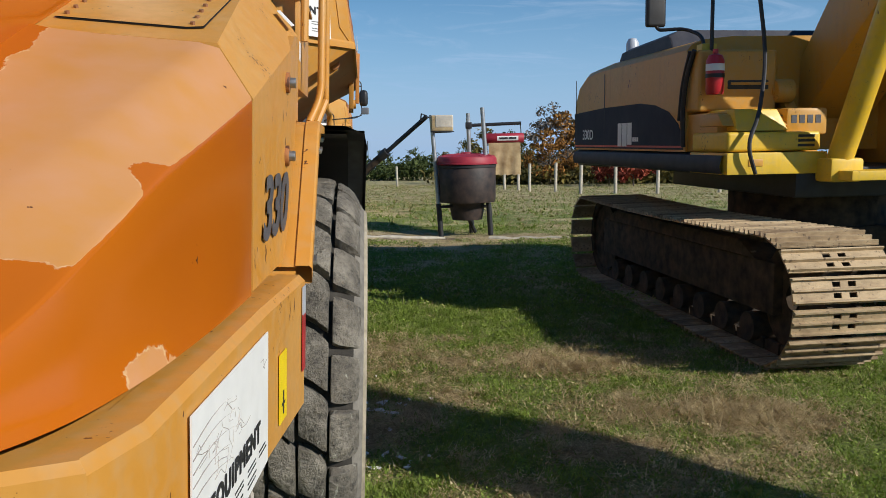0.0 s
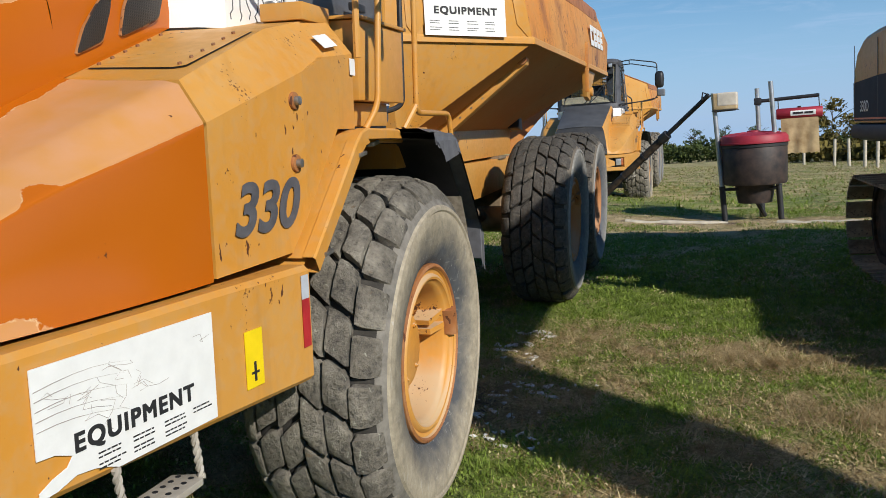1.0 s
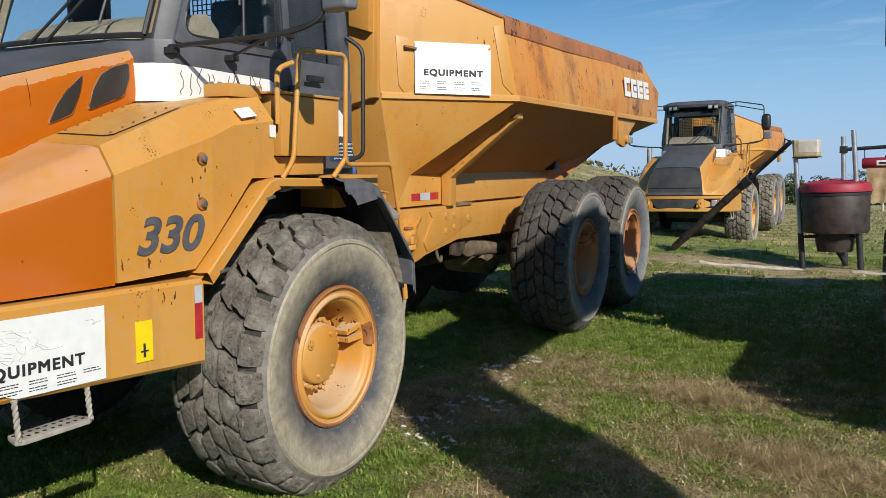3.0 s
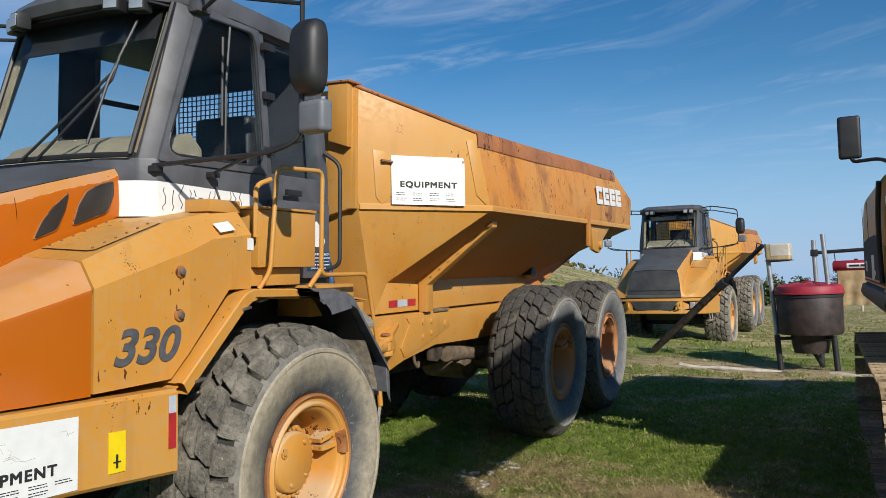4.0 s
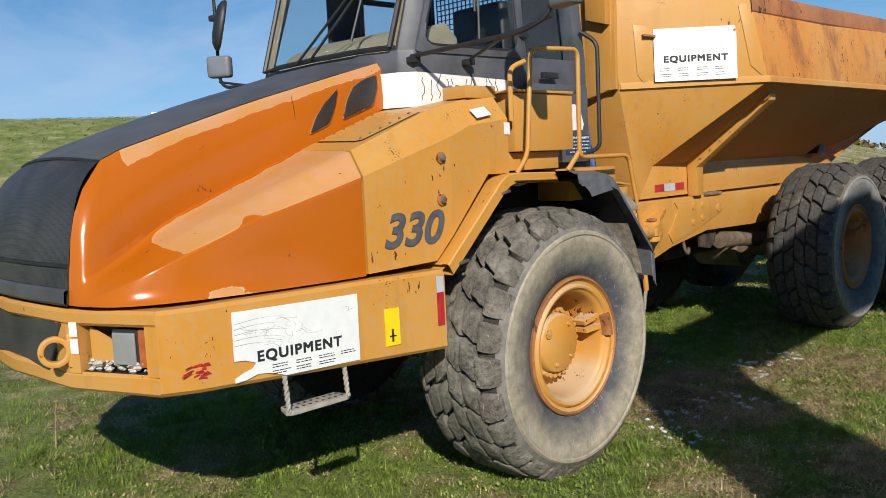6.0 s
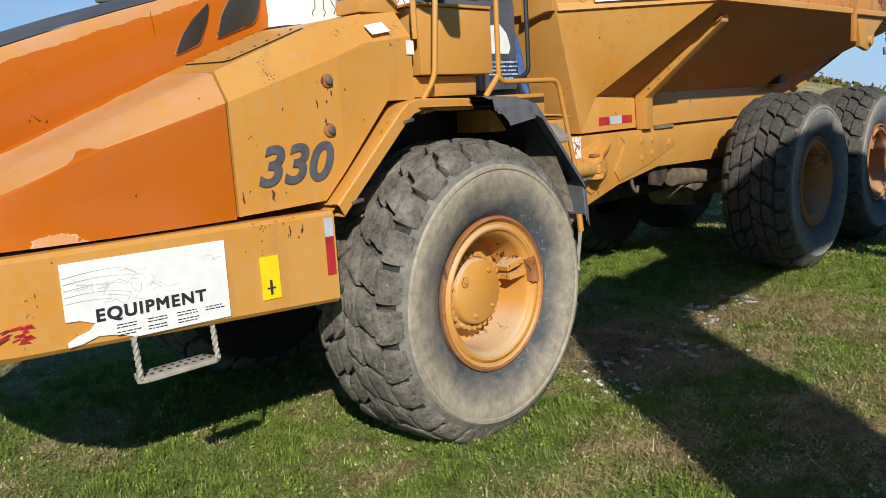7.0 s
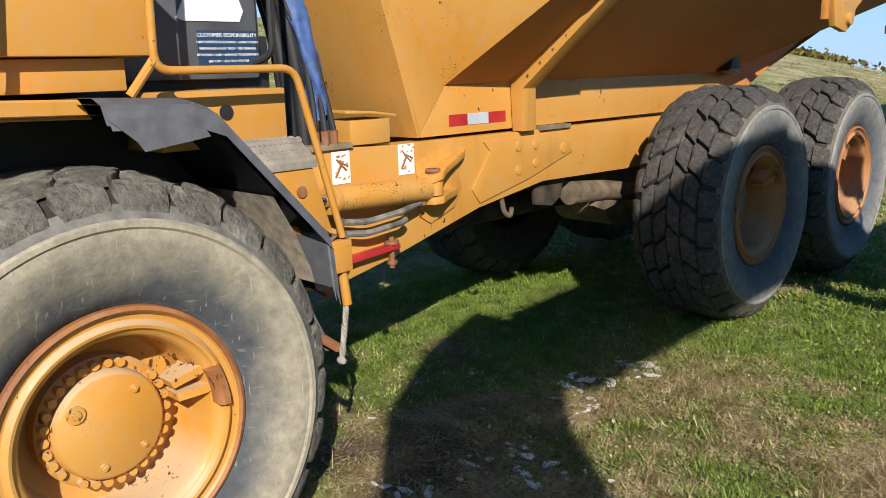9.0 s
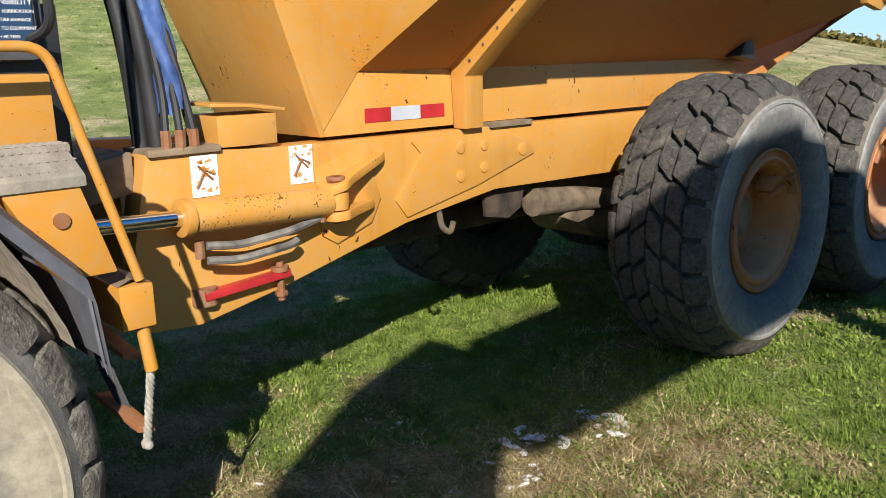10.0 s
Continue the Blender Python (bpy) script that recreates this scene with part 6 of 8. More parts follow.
        part("flare_panel", plate(o(r2, k1, t2, t1), 0.03), YELLOW, bed, "flared front panel of the dump body", bevel=0.005)
        part("bed_side", plate(o(k1, k2, (1.385, 7.47, 2.77), tr2, t2), 0.03), BEDSIDE, bed, "scraped and rust-streaked dump body side", bevel=0.006)
        lip = Shape().tube([Vector((sx * p[0], p[1], p[2])) for p in (t1, t2)], 0.017, 8)
        part("front_lip", lip, RAILRUST, bed, "rusty front lip")
        lip = Shape().loft([[(sx * (x + dx), y, z + dz) for dx, dz in ((0.020, -0.140), (0.028, -0.128), (0.016, -0.02), (-0.004, 0.022), (-0.06, 0.026))] for x, y, z in (t2, Vector(t2).lerp(Vector(tr2), 0.33) + Vector((0.006, 0, -0.008)), Vector(t2).lerp(Vector(tr2), 0.66) + Vector((-0.008, 0, 0.006)), tr2)])
        part("top_rail", lip, RAILRUST, bed, "dented rusty top rail", sharp=20)
        rv, kv, tv, sv = (Vector(p) for p in (r2, k1, t2, t1))
        out_ = (kv - rv).cross(sv - rv).normalized() * sx
        on = lambda u, v: rv.lerp(kv, u).lerp(sv.lerp(tv, u), v)
        for ring in (((0.13, 0.10), (0.17, 0.03), (0.25, 0.12), (0.25, 0.44), (0.22, 0.50), (0.13, 0.50)), ((0.90, 0.18), (0.965, 0.06), (0.985, 0.10), (0.985, 0.80), (0.96, 0.88), (0.90, 0.84))):
            pts = [on(u, v) for u, v in ring]
            far = [p + Vector((0.5, -0.55, 0.0)).normalized() * 0.008 for p in pts]
            part("pressed_panel", Shape().loft([[(sx * p.x, p.y, p.z) for p in pts], [(sx * p.x, p.y, p.z) for p in far]], True, True), YELLOW, bed, bevel=0.004)
        p = on(0.19, 0.42)
        part("panel_hook", Shape().tube([(sx * p.x, p.y, p.z), (sx * (p.x + 0.03), p.y - 0.03, p.z - 0.005), (sx * (p.x + 0.085), p.y + 0.05, p.z - 0.015)], 0.012, 6), RUSTRIM, bed)
        edge = Shape().loft([[(sx * (x + dx), y, z + dz) for dx, dz in ((0.002, 0.045), (0.014, 0.03), (0.016, -0.008), (0.0, -0.014))] for x, y, z in (r2, k1, k2)])
        part("lower_rail", edge, YELLOW, bed, sharp=20)
        # headboard post with a folded cap
        s = Shape().prism(o((0.20, 1.80, 2.30), (0.47, 1.80, 2.365), (0.47, 1.78, 3.40), (0.24, 1.78, 3.40)), (0, 0.10, 0))
        part("corner_post", s, YELLOW, bed, bevel=0.02)
        s = Shape().prism([(sx * 0.27, 1.725, 2.93), (sx * 0.465, 1.725, 2.87), (sx * 0.475, 1.715, 3.405), (sx * 0.27, 1.715, 3.405)], (0, 0.072, 0))
        part("post_box", s, YELLOW, bed, "folded box on the body corner", bevel=0.012)
        part("post_cap", Shape().prism([(sx * 0.22, 1.70, 3.408), (sx * 0.495, 1.70, 3.408), (sx * 0.52, 1.86, 3.400), (sx * 0.22, 1.86, 3.400)], (0, 0, 0.018)), RAILRUST, bed, "rusty cap plate", bevel=0.004)
        rib = Shape().prism([(sx * 0.46, 2.985, 1.43), (sx * 0.545, 2.985, 1.43), (sx * 0.545, 2.985, 1.69), (sx * 1.23, 2.965, 2.235), (sx * 1.23, 2.965, 2.315), (sx * 1.12, 2.965, 2.315), (sx * 0.46, 2.965, 1.775)], (0, 0.13, 0))
        rb = part("brace", rib, YELLOW, bed, "bolted steel brace", bevel=0.006)
        part("brace_eye", Shape().disc((sx * 1.20, 2.965, 2.275), 0.045, (0, -1, 0), 0.03, 16), RUSTYRING, rb, bevel=0.004)
        bolts = Shape()
        for u in range(6):
            p = Vector((0.53, 2.985, 1.72)).lerp(Vector((1.12, 2.985, 2.18)), 0.1 + 0.16 * u)
            bolts.disc((sx * p.x, p.y, p.z), 0.009, (0, -1, 0), 0.01, 6)
        parts("brace_bolt", bolts, STEEL, rb)
        s = Shape().prism([(sx * 1.34, y, z) for y, z in ((5.72, 2.36), (5.82, 2.06), (6.05, 2.02), (6.22, 2.10), (6.24, 2.20), (6.55, 2.36))], (-sx * 0.05, 0, 0)).disc((sx * 1.33, 6.08, 2.12), 0.05, (sx, 0, 0), 0.04, 14)
        part("tail_lug", s, YELLOW, bed, bevel=0.006)
        part("side_strap", Shape().box((sx * 1.36, 5.45, 2.10), (sx * 1.40, 5.52, 2.62)), BEDSIDE, bed, bevel=0.006)
        part("wheel_guard", Shape().prism([(sx * 0.46, 5.62, 1.74), (sx * 0.46, 5.68, 1.86), (sx * 0.46, 5.80, 1.85), (sx * 0.46, 5.84, 1.70)], (sx * 0.14, 0, 0)), BLACK, bed, bevel=0.02)
    part("headboard", Shape().box((-0.5, 1.80, 2.36), (0.5, 1.85, 3.37)).prism([(0.45, 2.18, 1.447), (0.505, 1.835, 2.365), (-0.505, 1.835, 2.365), (-0.45, 2.18, 1.447)], (0, 0.03, 0)), YELLOW, bed, "yellow headboard of the dump body", bevel=0.004)
    # Pale silver strips stand in for sky seen through headboard slots.
    slot = Shape()
    for z in (3.12, 3.20, 3.28):
        slot.box((0.10, 1.765, z), (0.26, 1.782, z + 0.04))
    parts("slot_sky_strip", slot, SILVER, bed)
    floor_ = Shape().add([(0.45, 2.18, 1.50), (0.45, 5.85, 1.50), (1.0, 7.3, 2.3), (-1.0, 7.3, 2.3), (-0.45, 5.85, 1.50), (-0.45, 2.18, 1.50)], [(0, 1, 4, 5), (1, 2, 3, 4)])
    floor_.add([(0.80, 6.6, 2.0), (0.45, 5.85, 1.45), (-0.45, 5.85, 1.45), (-0.80, 6.6, 2.0), (1.38, 7.42, 2.37), (-1.38, 7.42, 2.37)], [(0, 1, 2, 3), (0, 3, 5, 4)])
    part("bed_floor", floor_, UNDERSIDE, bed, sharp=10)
    pads = Shape()
    for sx in (1, -1):
        for y in (3.2, 5.0):
            pads.box((sx * 0.36, y, 1.42), (sx * 0.52, y + 0.32, 1.445))
    parts("rest_pad", pads, DIRT, bed)
    # markings
    for sx in (1,):
        for y0, y1, mat in ((2.43, 2.585, RED), (2.585, 2.77, SILVER), (2.77, 2.93, RED)):
            part("reflector_tape", Shape().box((0.450, y0, 1.495), (0.4535, y1, 1.56)), mat, bed)
    if own:
        mid = Vector((0.93, 2.278, 2.61))
        n = facing(mid, (1, 1.0, 0), (-0.05, 0.04, 1))
        sign(truck, n @ pose(0, 0, 0.022), 0.66, 0.42, torn=False)
        plane = facing((1.362, 6.40, 2.74), (0.0, 1, 0.02), (-0.08, 0, 1)) @ pose(0, 0, 0.012)
        for k in range(4):
            x0, mark = -0.56 + 0.29 * k, Shape()
            for xa, xb, ya, yb in ((x0, x0 + 0.085, -0.11, 0.11), (x0 + 0.085, x0 + 0.24, 0.05, 0.11), (x0 + 0.085, x0 + 0.24, -0.11, -0.05), (x0 + 0.12, x0 + 0.24, -0.03, 0.03) if k else (x0 + 0.1, x0 + 0.11, 0.05, 0.06)):
                mark.box((xa, ya, 0), (xb, yb, 0.003), plane)
            part("maker_mark", mark, WHITE, bed, "worn white block mark on the dump body")
        sign(truck, facing((1.135, -1.80, 1.072), (0.0875, 1.0, -0.01), (0, 0, 1)) @ pose(0, 0, 0.004), 0.655, 0.325)
        marks = Shape().box((-0.045, -0.095, 0), (0.045, 0.095, 0.003), facing((1.185, -1.275, 1.035), (0.1154, 1.0, 0), (0, 0, 1)) @ pose(0, 0, 0.003))
        y = part("warning_sticker", marks, SIGNYELLOW, truck, "yellow warning sticker")
        part("warning_mark", Shape().box((-0.006, -0.075, 0.003), (0.006, -0.01, 0.004), facing((1.185, -1.275, 1.035), (0.1154, 1.0, 0), (0, 0, 1)) @ pose(0, 0, 0.003)).box((-0.02, -0.05, 0.003), (0.02, -0.042, 0.004), facing((1.185, -1.275, 1.035), (0.1154, 1.0, 0), (0, 0, 1)) @ pose(0, 0, 0.003)), INK, y)
        rnd = random.Random(17)
        for _ in range(13):
            y0, w, z0 = rnd.uniform(-2.37, -2.26), rnd.uniform(0.015, 0.06), rnd.uniform(0.972, 1.036)
            m = facing((1.0905 + (y0 + 2.30) * 0.0882, y0, z0), (0.0882, 1.0, rnd.uniform(-0.05, 0.35)), (0, 0, 1)) @ pose(0, 0, 0.003)
            t = rnd.uniform(0.002, 0.006)
            part("worn_mark", Shape().prism([m @ Vector(p) for p in ((0, -t, 0), (w, -t * 1.3, 0), (w * 0.8, t, 0), (w * 0.1, t * 0.7, 0))], m.to_3x3() @ Vector((0, 0, 0.001))), RED, truck, "worn red decal remains")
        m = facing((1.221, -0.965, 1.12), (0.1154, 1.0, 0), (0, 0, 1)) @ pose(0, 0, 0.003)
        part("reflector_tape", Shape().box((-0.022, -0.125, 0), (0.022, 0.05, 0.003), m), RED, truck)
        part("reflector_tape", Shape().box((-0.022, 0.05, 0), (0.022, 0.135, 0.003), m), SILVER, truck)
        m = facing((1.160, -0.315, 2.02), (0, 1, 0), (0, 0, 1)) @ pose(0, 0, 0.004)
        part("tag", Shape().box((-0.026, -0.034, 0), (0.026, 0.034, 0.002), m), WHITE, truck, "small white square tag")
        m = facing((1.120, -0.49, 2.105), (0, 1, 0.16), (-0.70, 0, 0.7)) @ pose(0, 0, 0.010)
        part("tag", Shape().box((-0.06, -0.035, 0), (0.06, 0.035, 0.002), m), WHITE, truck, "white paper tag")
        for y0 in (1.53, 1.98):
            d = part("decal", Shape().box((0.5005, y0, 1.265), (0.5035, y0 + 0.115, 1.43)), WHITE, truck, "scratched white pictogram decal")
            scr, rnd = Shape(), random.Random(int(y0 * 100))
            for _ in range(14):
                py, pz, pl = y0 + rnd.uniform(0.006, 0.10), rnd.uniform(1.275, 1.42), rnd.uniform(0.006, 0.030)
                scr.prism([(0.5036, py, pz), (0.5036, py + pl, pz + rnd.uniform(-0.006, 0.012)), (0.5036, py + pl * 0.8, pz + rnd.uniform(0.008, 0.02)), (0.5036, py - 0.002, pz + rnd.uniform(0.004, 0.012))], (0.0008, 0, 0))
            part("scratch", scr, YELLOW, d, smooth=False)
            part("pictogram", Shape().tube([(0.504, y0 + 0.02, 1.30), (0.504, y0 + 0.06, 1.37), (0.504, y0 + 0.10, 1.35)], 0.006, 5).tube([(0.504, y0 + 0.03, 1.39), (0.504, y0 + 0.09, 1.33)], 0.005, 5), RUSTRIM, d)
        s = part("service_notice", Shape().box((0.852, 0.65, 1.855), (0.855, 0.91, 1.985)), BLUESIGN, truck, "navy notice with small white lettering")
        writing("notice_heading", "CUSTOMER RESPONSIBILITY", 0.021, facing((0.856, 0.78, 1.968), (0, 1, 0), (0, 0, 1)), WHITE, s)
        for i, line in enumerate(("DAILY SERVICE & CLEANING \u2022 LUBRICATION", "INSURANCE \u2022 FLAT TIRES \u2022 TIRE DAMAGE", "REFUELING TANK \u2022 DAMAGE TO EQUIPMENT", "BATTERY \u2022 ALL OILS \u2022 FILTERS")):
            writing("notice_line", line, 0.0135, facing((0.856, 0.78, 1.942 - 0.024 * i), (0, 1, 0), (0, 0, 1)), WHITE, s)
        ring = [(0.57, 2.03), (0.60, 2.02), (0.84, 2.02), (0.86, 2.06), (0.83, 2.14), (0.76, 2.20), (0.65, 2.18), (0.60, 2.09)]
        part("worn_sticker", Shape().prism([(0.851, y, z) for y, z in ring], (0.003, 0, 0)), WHITE, truck, "worn white sticker remains")
    # hose bundle and box in front of the body
    path = rounded([(0.45, 1.50, 1.60), (0.45, 1.50, 1.75), (0.42, 1.46, 2.0), (0.36, 1.40, 2.35), (0.24, 1.22, 2.7)], 0.2, 8)
    rings, turns = [], 22
    for i, p in enumerate(path):
        fold = lambda a: 0.009 * math.sin(3 * a + 0.35 * i) + 0.004 * math.sin(5 * a - 0.5 * i)
        rings.append([p + Vector(((0.040 + fold(a)) * math.cos(a), (0.046 + fold(a)) * math.sin(a), 0.014 * math.sin(4 * a + i))) for a in (2 * math.pi * k / turns for k in range(turns))])
    part("hose_wrap", Shape().loft(rings, True, False), BLUEWRAP, truck, "torn blue wrap round the hydraulic hoses", sharp=60)
    for k, (dx, dy) in enumerate(((0.03, -0.04), (0.04, 0.0), (0.035, 0.045), (0.0, 0.05))):
        part("hydraulic_hose", Shape().tube([(0.46 + dx, 1.50 + 1.3 * dy, 1.53), (0.44 + dx, 1.50 + dy, 1.66), (0.41 + 0.6 * dx, 1.46 + 0.6 * dy, 2.0), (0.24 + 0.5 * dx, 1.22 + dy, 2.7)], 0.016, 8, 0.1), HOSE, truck, "grey-black hydraulic hose")
        part("hose_crimp", Shape().tube([(0.46 + dx, 1.50 + 1.3 * dy, 1.455), (0.46 + dx, 1.50 + 1.3 * dy, 1.535)], 0.021, 8), RUSTRIM, truck)
    for dx, dy, r in ((0.0, 0.045, 0.034), (-0.06, 0.06, 0.030), (-0.04, 0.0, 0.030), (-0.10, 0.02, 0.034)):
        part("hydraulic_hose", Shape().tube([(0.40 + dx, 1.41 + dy, 1.42), (0.39 + dx, 1.40 + dy, 1.75), (0.37 + dx, 1.37 + dy, 2.05), (0.26 + dx, 1.22 + dy, 2.7)], r, 10, 0.15), HOSE, truck, "thick black sleeved hose")
    part("hose_manifold", Shape().box((0.28, 1.36, 1.44), (0.52, 1.66, 1.468)), DIRT, truck, bevel=0.006)
    box = part("valve_box", Shape().prism([(0.50, 1.66, 1.45), (0.515, 1.78, 1.45), (0.50, 1.93, 1.45), (0.24, 1.98, 1.45), (0.24, 1.66, 1.45)], (0, 0, 0.125)), YELLOW, truck, "yellow valve box with a lifted lid", bevel=0.005)
    part("box_lid", Shape().prism([(0.51, 1.63, 1.612), (0.525, 1.78, 1.606), (0.51, 1.97, 1.580), (0.22, 2.0, 1.590), (0.22, 1.63, 1.618)], (0, 0, 0.014)), YELLOW, box, bevel=0.003)


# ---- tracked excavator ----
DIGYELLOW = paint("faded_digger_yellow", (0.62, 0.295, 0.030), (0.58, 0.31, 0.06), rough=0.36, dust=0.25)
# Lighter copy of the yellow above, with sunlight put into its colour.
DIGSUNLIT = paint("sunlit_digger_yellow", (0.80, 0.50, 0.03), (0.80, 0.55, 0.06), rough=0.35, chips=0.70)
NAVY = plain("faded_navy_panel", (0.012, 0.017, 0.042), 0.75, vary=0.4, scale=3, second=(0.028, 0.028, 0.042))
# Near-black brown with paler mud patches, for undercarriage and shafts.
MUDSTEEL = plain("dark_mud_on_steel", (0.028, 0.022, 0.017), 0.9, 0.0, vary=0.35, scale=9, bump=0.6, second=(0.10, 0.068, 0.042))


def shoe_steel():
    """Worn track steel with rust and dried mud, each shoe a little different."""
    m, nt, b = base_material("worn_track_steel", 0.7, 0.1)
    info = nt.nodes.new("ShaderNodeObjectInfo")
    a = times(nt, noise_of(nt, 9, 6, 0.65, stretch=(0.5, 1, 1)), times(nt, info.outputs["Random"], 0.3), "ADD")
    c = blend(nt, ranged(nt, a, 0.42, 0.85), (0.17, 0.105, 0.05), (0.52, 0.39, 0.23))
    c = blend(nt, ranged(nt, noise_of(nt, 26, 4), 0.60, 0.68, 0, 0.7), c, (0.07, 0.045, 0.03))
    nt.links.new(c, b.inputs["Base Color"])
    bumped(nt, b, noise_of(nt, 60, 4), 0.5, 0.006)
    return m


WORNSHOE = shoe_steel()
BLUERAIL = plain("worn_dark_blue_rail", (0.015, 0.022, 0.055), 0.6, vary=0.5, scale=7, second=(0.035, 0.037, 0.05))
EXTRED = plain("fire_extinguisher_red", (0.45, 0.02, 0.03), 0.3, vary=0.15)


def track_loop():
    """Points and headings round one track, at the shoe pitch."""
    front, rear, r, low = -2.05, 2.14, 0.49, -0.02
    straight, arc = rear - front, math.pi * r
    total, count = 2 * straight + 2 * arc, 50
    out = []
    for k in range(count):
        s = total * k / count
        if s < straight:
            y, z, a = front + s, low, math.pi
        elif s < straight + arc:
            a = math.pi - (s - straight) / r
            y, z = rear + r * math.sin(math.pi - a), low + r - r * math.cos(math.pi - a)
            a = math.pi + (s - straight) / r
        elif s < 2 * straight + arc:
            y, z, a = rear - (s - straight - arc), low + 2 * r, 2 * math.pi
        else:
            u = (s - 2 * straight - arc) / r
            a = 2 * math.pi + u
            y, z = front - r * math.sin(u), low + r + r * math.cos(u)
        sag = -0.03 * math.sin(math.pi * (y - front) / straight) if a == 2 * math.pi else 0
        out.append((y, z + sag, a))
    return out


def shoe_shape():
    """A triple-grouser shoe, 0.8 m wide; z points out of the loop."""
    xs, ys, s = (-0.40, -0.09, -0.03, 0.03, 0.09, 0.40), (-0.098, -0.058, -0.022, 0.022, 0.058, 0.098), Shape()
    solid = lambda i, j: 0 <= i < 5 and 0 <= j < 5 and not (i in (1, 3) and j in (1, 3))
    at = lambda i, j, low: (36 if low else 0) + 6 * j + i
    s.v = [(x, y, z) for z in (0.0, -0.012) for y in ys for x in xs]
    for i in range(5):
        for j in range(5):
            if not solid(i, j):
                continue
            s.f += [(at(i, j, 0), at(i + 1, j, 0), at(i + 1, j + 1, 0), at(i, j + 1, 0)), (at(i, j, 1), at(i, j + 1, 1), at(i + 1, j + 1, 1), at(i + 1, j, 1))]
            for di, dj, (a, b), (c, d) in ((-1, 0, (0, 0), (0, 1)), (1, 0, (1, 0), (1, 1)), (0, -1, (0, 0), (1, 0)), (0, 1, (0, 1), (1, 1))):
                if not solid(i + di, j + dj):
                    s.f.append((at(i + a, j + b, 0), at(i + c, j + d, 0), at(i + c, j + d, 1), at(i + a, j + b, 1)))
    for y in (-0.082, 0.0, 0.082):
        s.prism([(-0.40, y - 0.011, 0.0), (-0.40, y + 0.011, 0.0), (-0.40, y + 0.006, 0.026), (-0.40, y - 0.006, 0.026)], (0.80, 0, 0))
    return s


def build_excavator(place):
    dig = thing("excavator", place, "weathered yellow tracked excavator with muddy tracks", "excavator")
    shoe_mesh = None
    loop = track_loop()
    for sx in (-1, 1):
        track = new("track")
        track.parent, track.location = dig, (sx * 1.25, 0, 0)
        for y, z, a in loop:
            m = Matrix.Translation((0, y, z)) @ Matrix.Rotation(-(a - 2 * math.pi) * -1, 4, "X")
            if shoe_mesh is None:
                ob = part("track_shoe", shoe_shape(), WORNSHOE, track, smooth=False)
                shoe_mesh = ob.data
            else:
                ob = new("track_shoe", shoe_mesh)
                ob.parent = track
            ob.matrix_basis = m
        s = Shape().box((-0.18, -1.9, 0.30), (0.18, 2.0, 0.72)).prism([(-0.22, -1.7, 0.72), (-0.22, 1.8, 0.72), (-0.22, 1.5, 0.86), (-0.22, -1.4, 0.86)], (0.44, 0, 0))
        part("track_frame", s, MUDSTEEL, track, "mud-caked track frame", bevel=0.03)
        for y, r in ((-2.05, 0.42), (2.14, 0.40)):
            part("idler", Shape().lathe([(0.10, -0.10), (r, -0.10), (r, 0.10), (0.10, 0.10)], 28, Matrix.Translation((0, y, 0.47))), MUDSTEEL, track)
        for k in range(8):
            part("roller", Shape().tube([(-0.2, -1.55 + 0.44 * k, 0.15), (0.2, -1.55 + 0.44 * k, 0.15)], 0.12, 14), MUDSTEEL, track)
        for x in (-0.13, 0.09):
            links = Shape()
            for y, z, a in loop:
                links.box((x, -0.10, -0.10), (x + 0.04, 0.10, -0.012), Matrix.Translation((0, y, z)) @ Matrix.Rotation(a - 2 * math.pi, 4, "X"))
            part("track_chain", links, MUDSTEEL, track)
    s = Shape().box((-1.2, -0.8, 0.45), (1.2, 0.8, 0.85)).tube([(0, 0, 0.8), (0, 0, 1.2)], 0.75, 32)
    part("carbody", s, MUDSTEEL, dig, bevel=0.03)
    # upper structure
    part("turntable", Shape().box((-0.85, -1.2, 1.16), (0.85, 1.3, 1.42)), BLACK, dig, bevel=0.02)
    X = 1.47
    prof = [(-0.36, 1.555), (3.02, 1.555), (3.06, 1.80), (3.03, 2.12), (2.86, 2.34), (2.55, 2.46), (2.0, 2.49), (-0.36, 2.49)]
    body = new("house_body")
    body.parent = dig
    s = Shape()
    ring = lambda x, k: [(x, y, z + (k if z > 2.2 and y < 2.9 else 0)) for y, z in prof]
    s.loft([ring(-X, 0), ring(-X + 0.04, 0.05), ring(-X + 0.16, 0.10), ring(-X + 0.45, 0.13), ring(0, 0.14), ring(X - 0.45, 0.13), ring(X - 0.16, 0.10), ring(X - 0.04, 0.05), ring(X, 0)], True, True)
    part("engine_housing", s, DIGYELLOW, body, "dull yellow engine housing", sharp=35)
    # navy side band with a curved front
    ring = [(3.055, 1.575), (3.055, 2.02), (1.9, 2.055), (0.76, 2.055), (0.36, 2.02), (0.02, 1.94), (-0.20, 1.82), (-0.29, 1.70), (-0.31, 1.575)]
    band = part("side_band", Shape().prism([(-X - 0.001, y, z) for y, z in ring], (-0.004, 0, 0)), NAVY, body, "faded navy side band")
    part("red_stripe", Shape().box((-X - 0.0065, -0.30, 1.592), (-X - 0.0055, 3.05, 1.612)), EXTRED, band)
    seam = Shape()
    for y in (1.88, 2.985):
        seam.box((-X - 0.006, y, 1.57), (-X - 0.001, y + 0.014, 2.45))
    parts("door_seam", seam, BLACK, body)
    writing("model_number", "330D", 0.17, facing((-X - 0.007, 2.50, 1.735), (0, -1, 0), (0, 0, 1)), WHITE, band, "white model number 330D", squeeze=1.1, bold=0.003)
    mark = Shape()
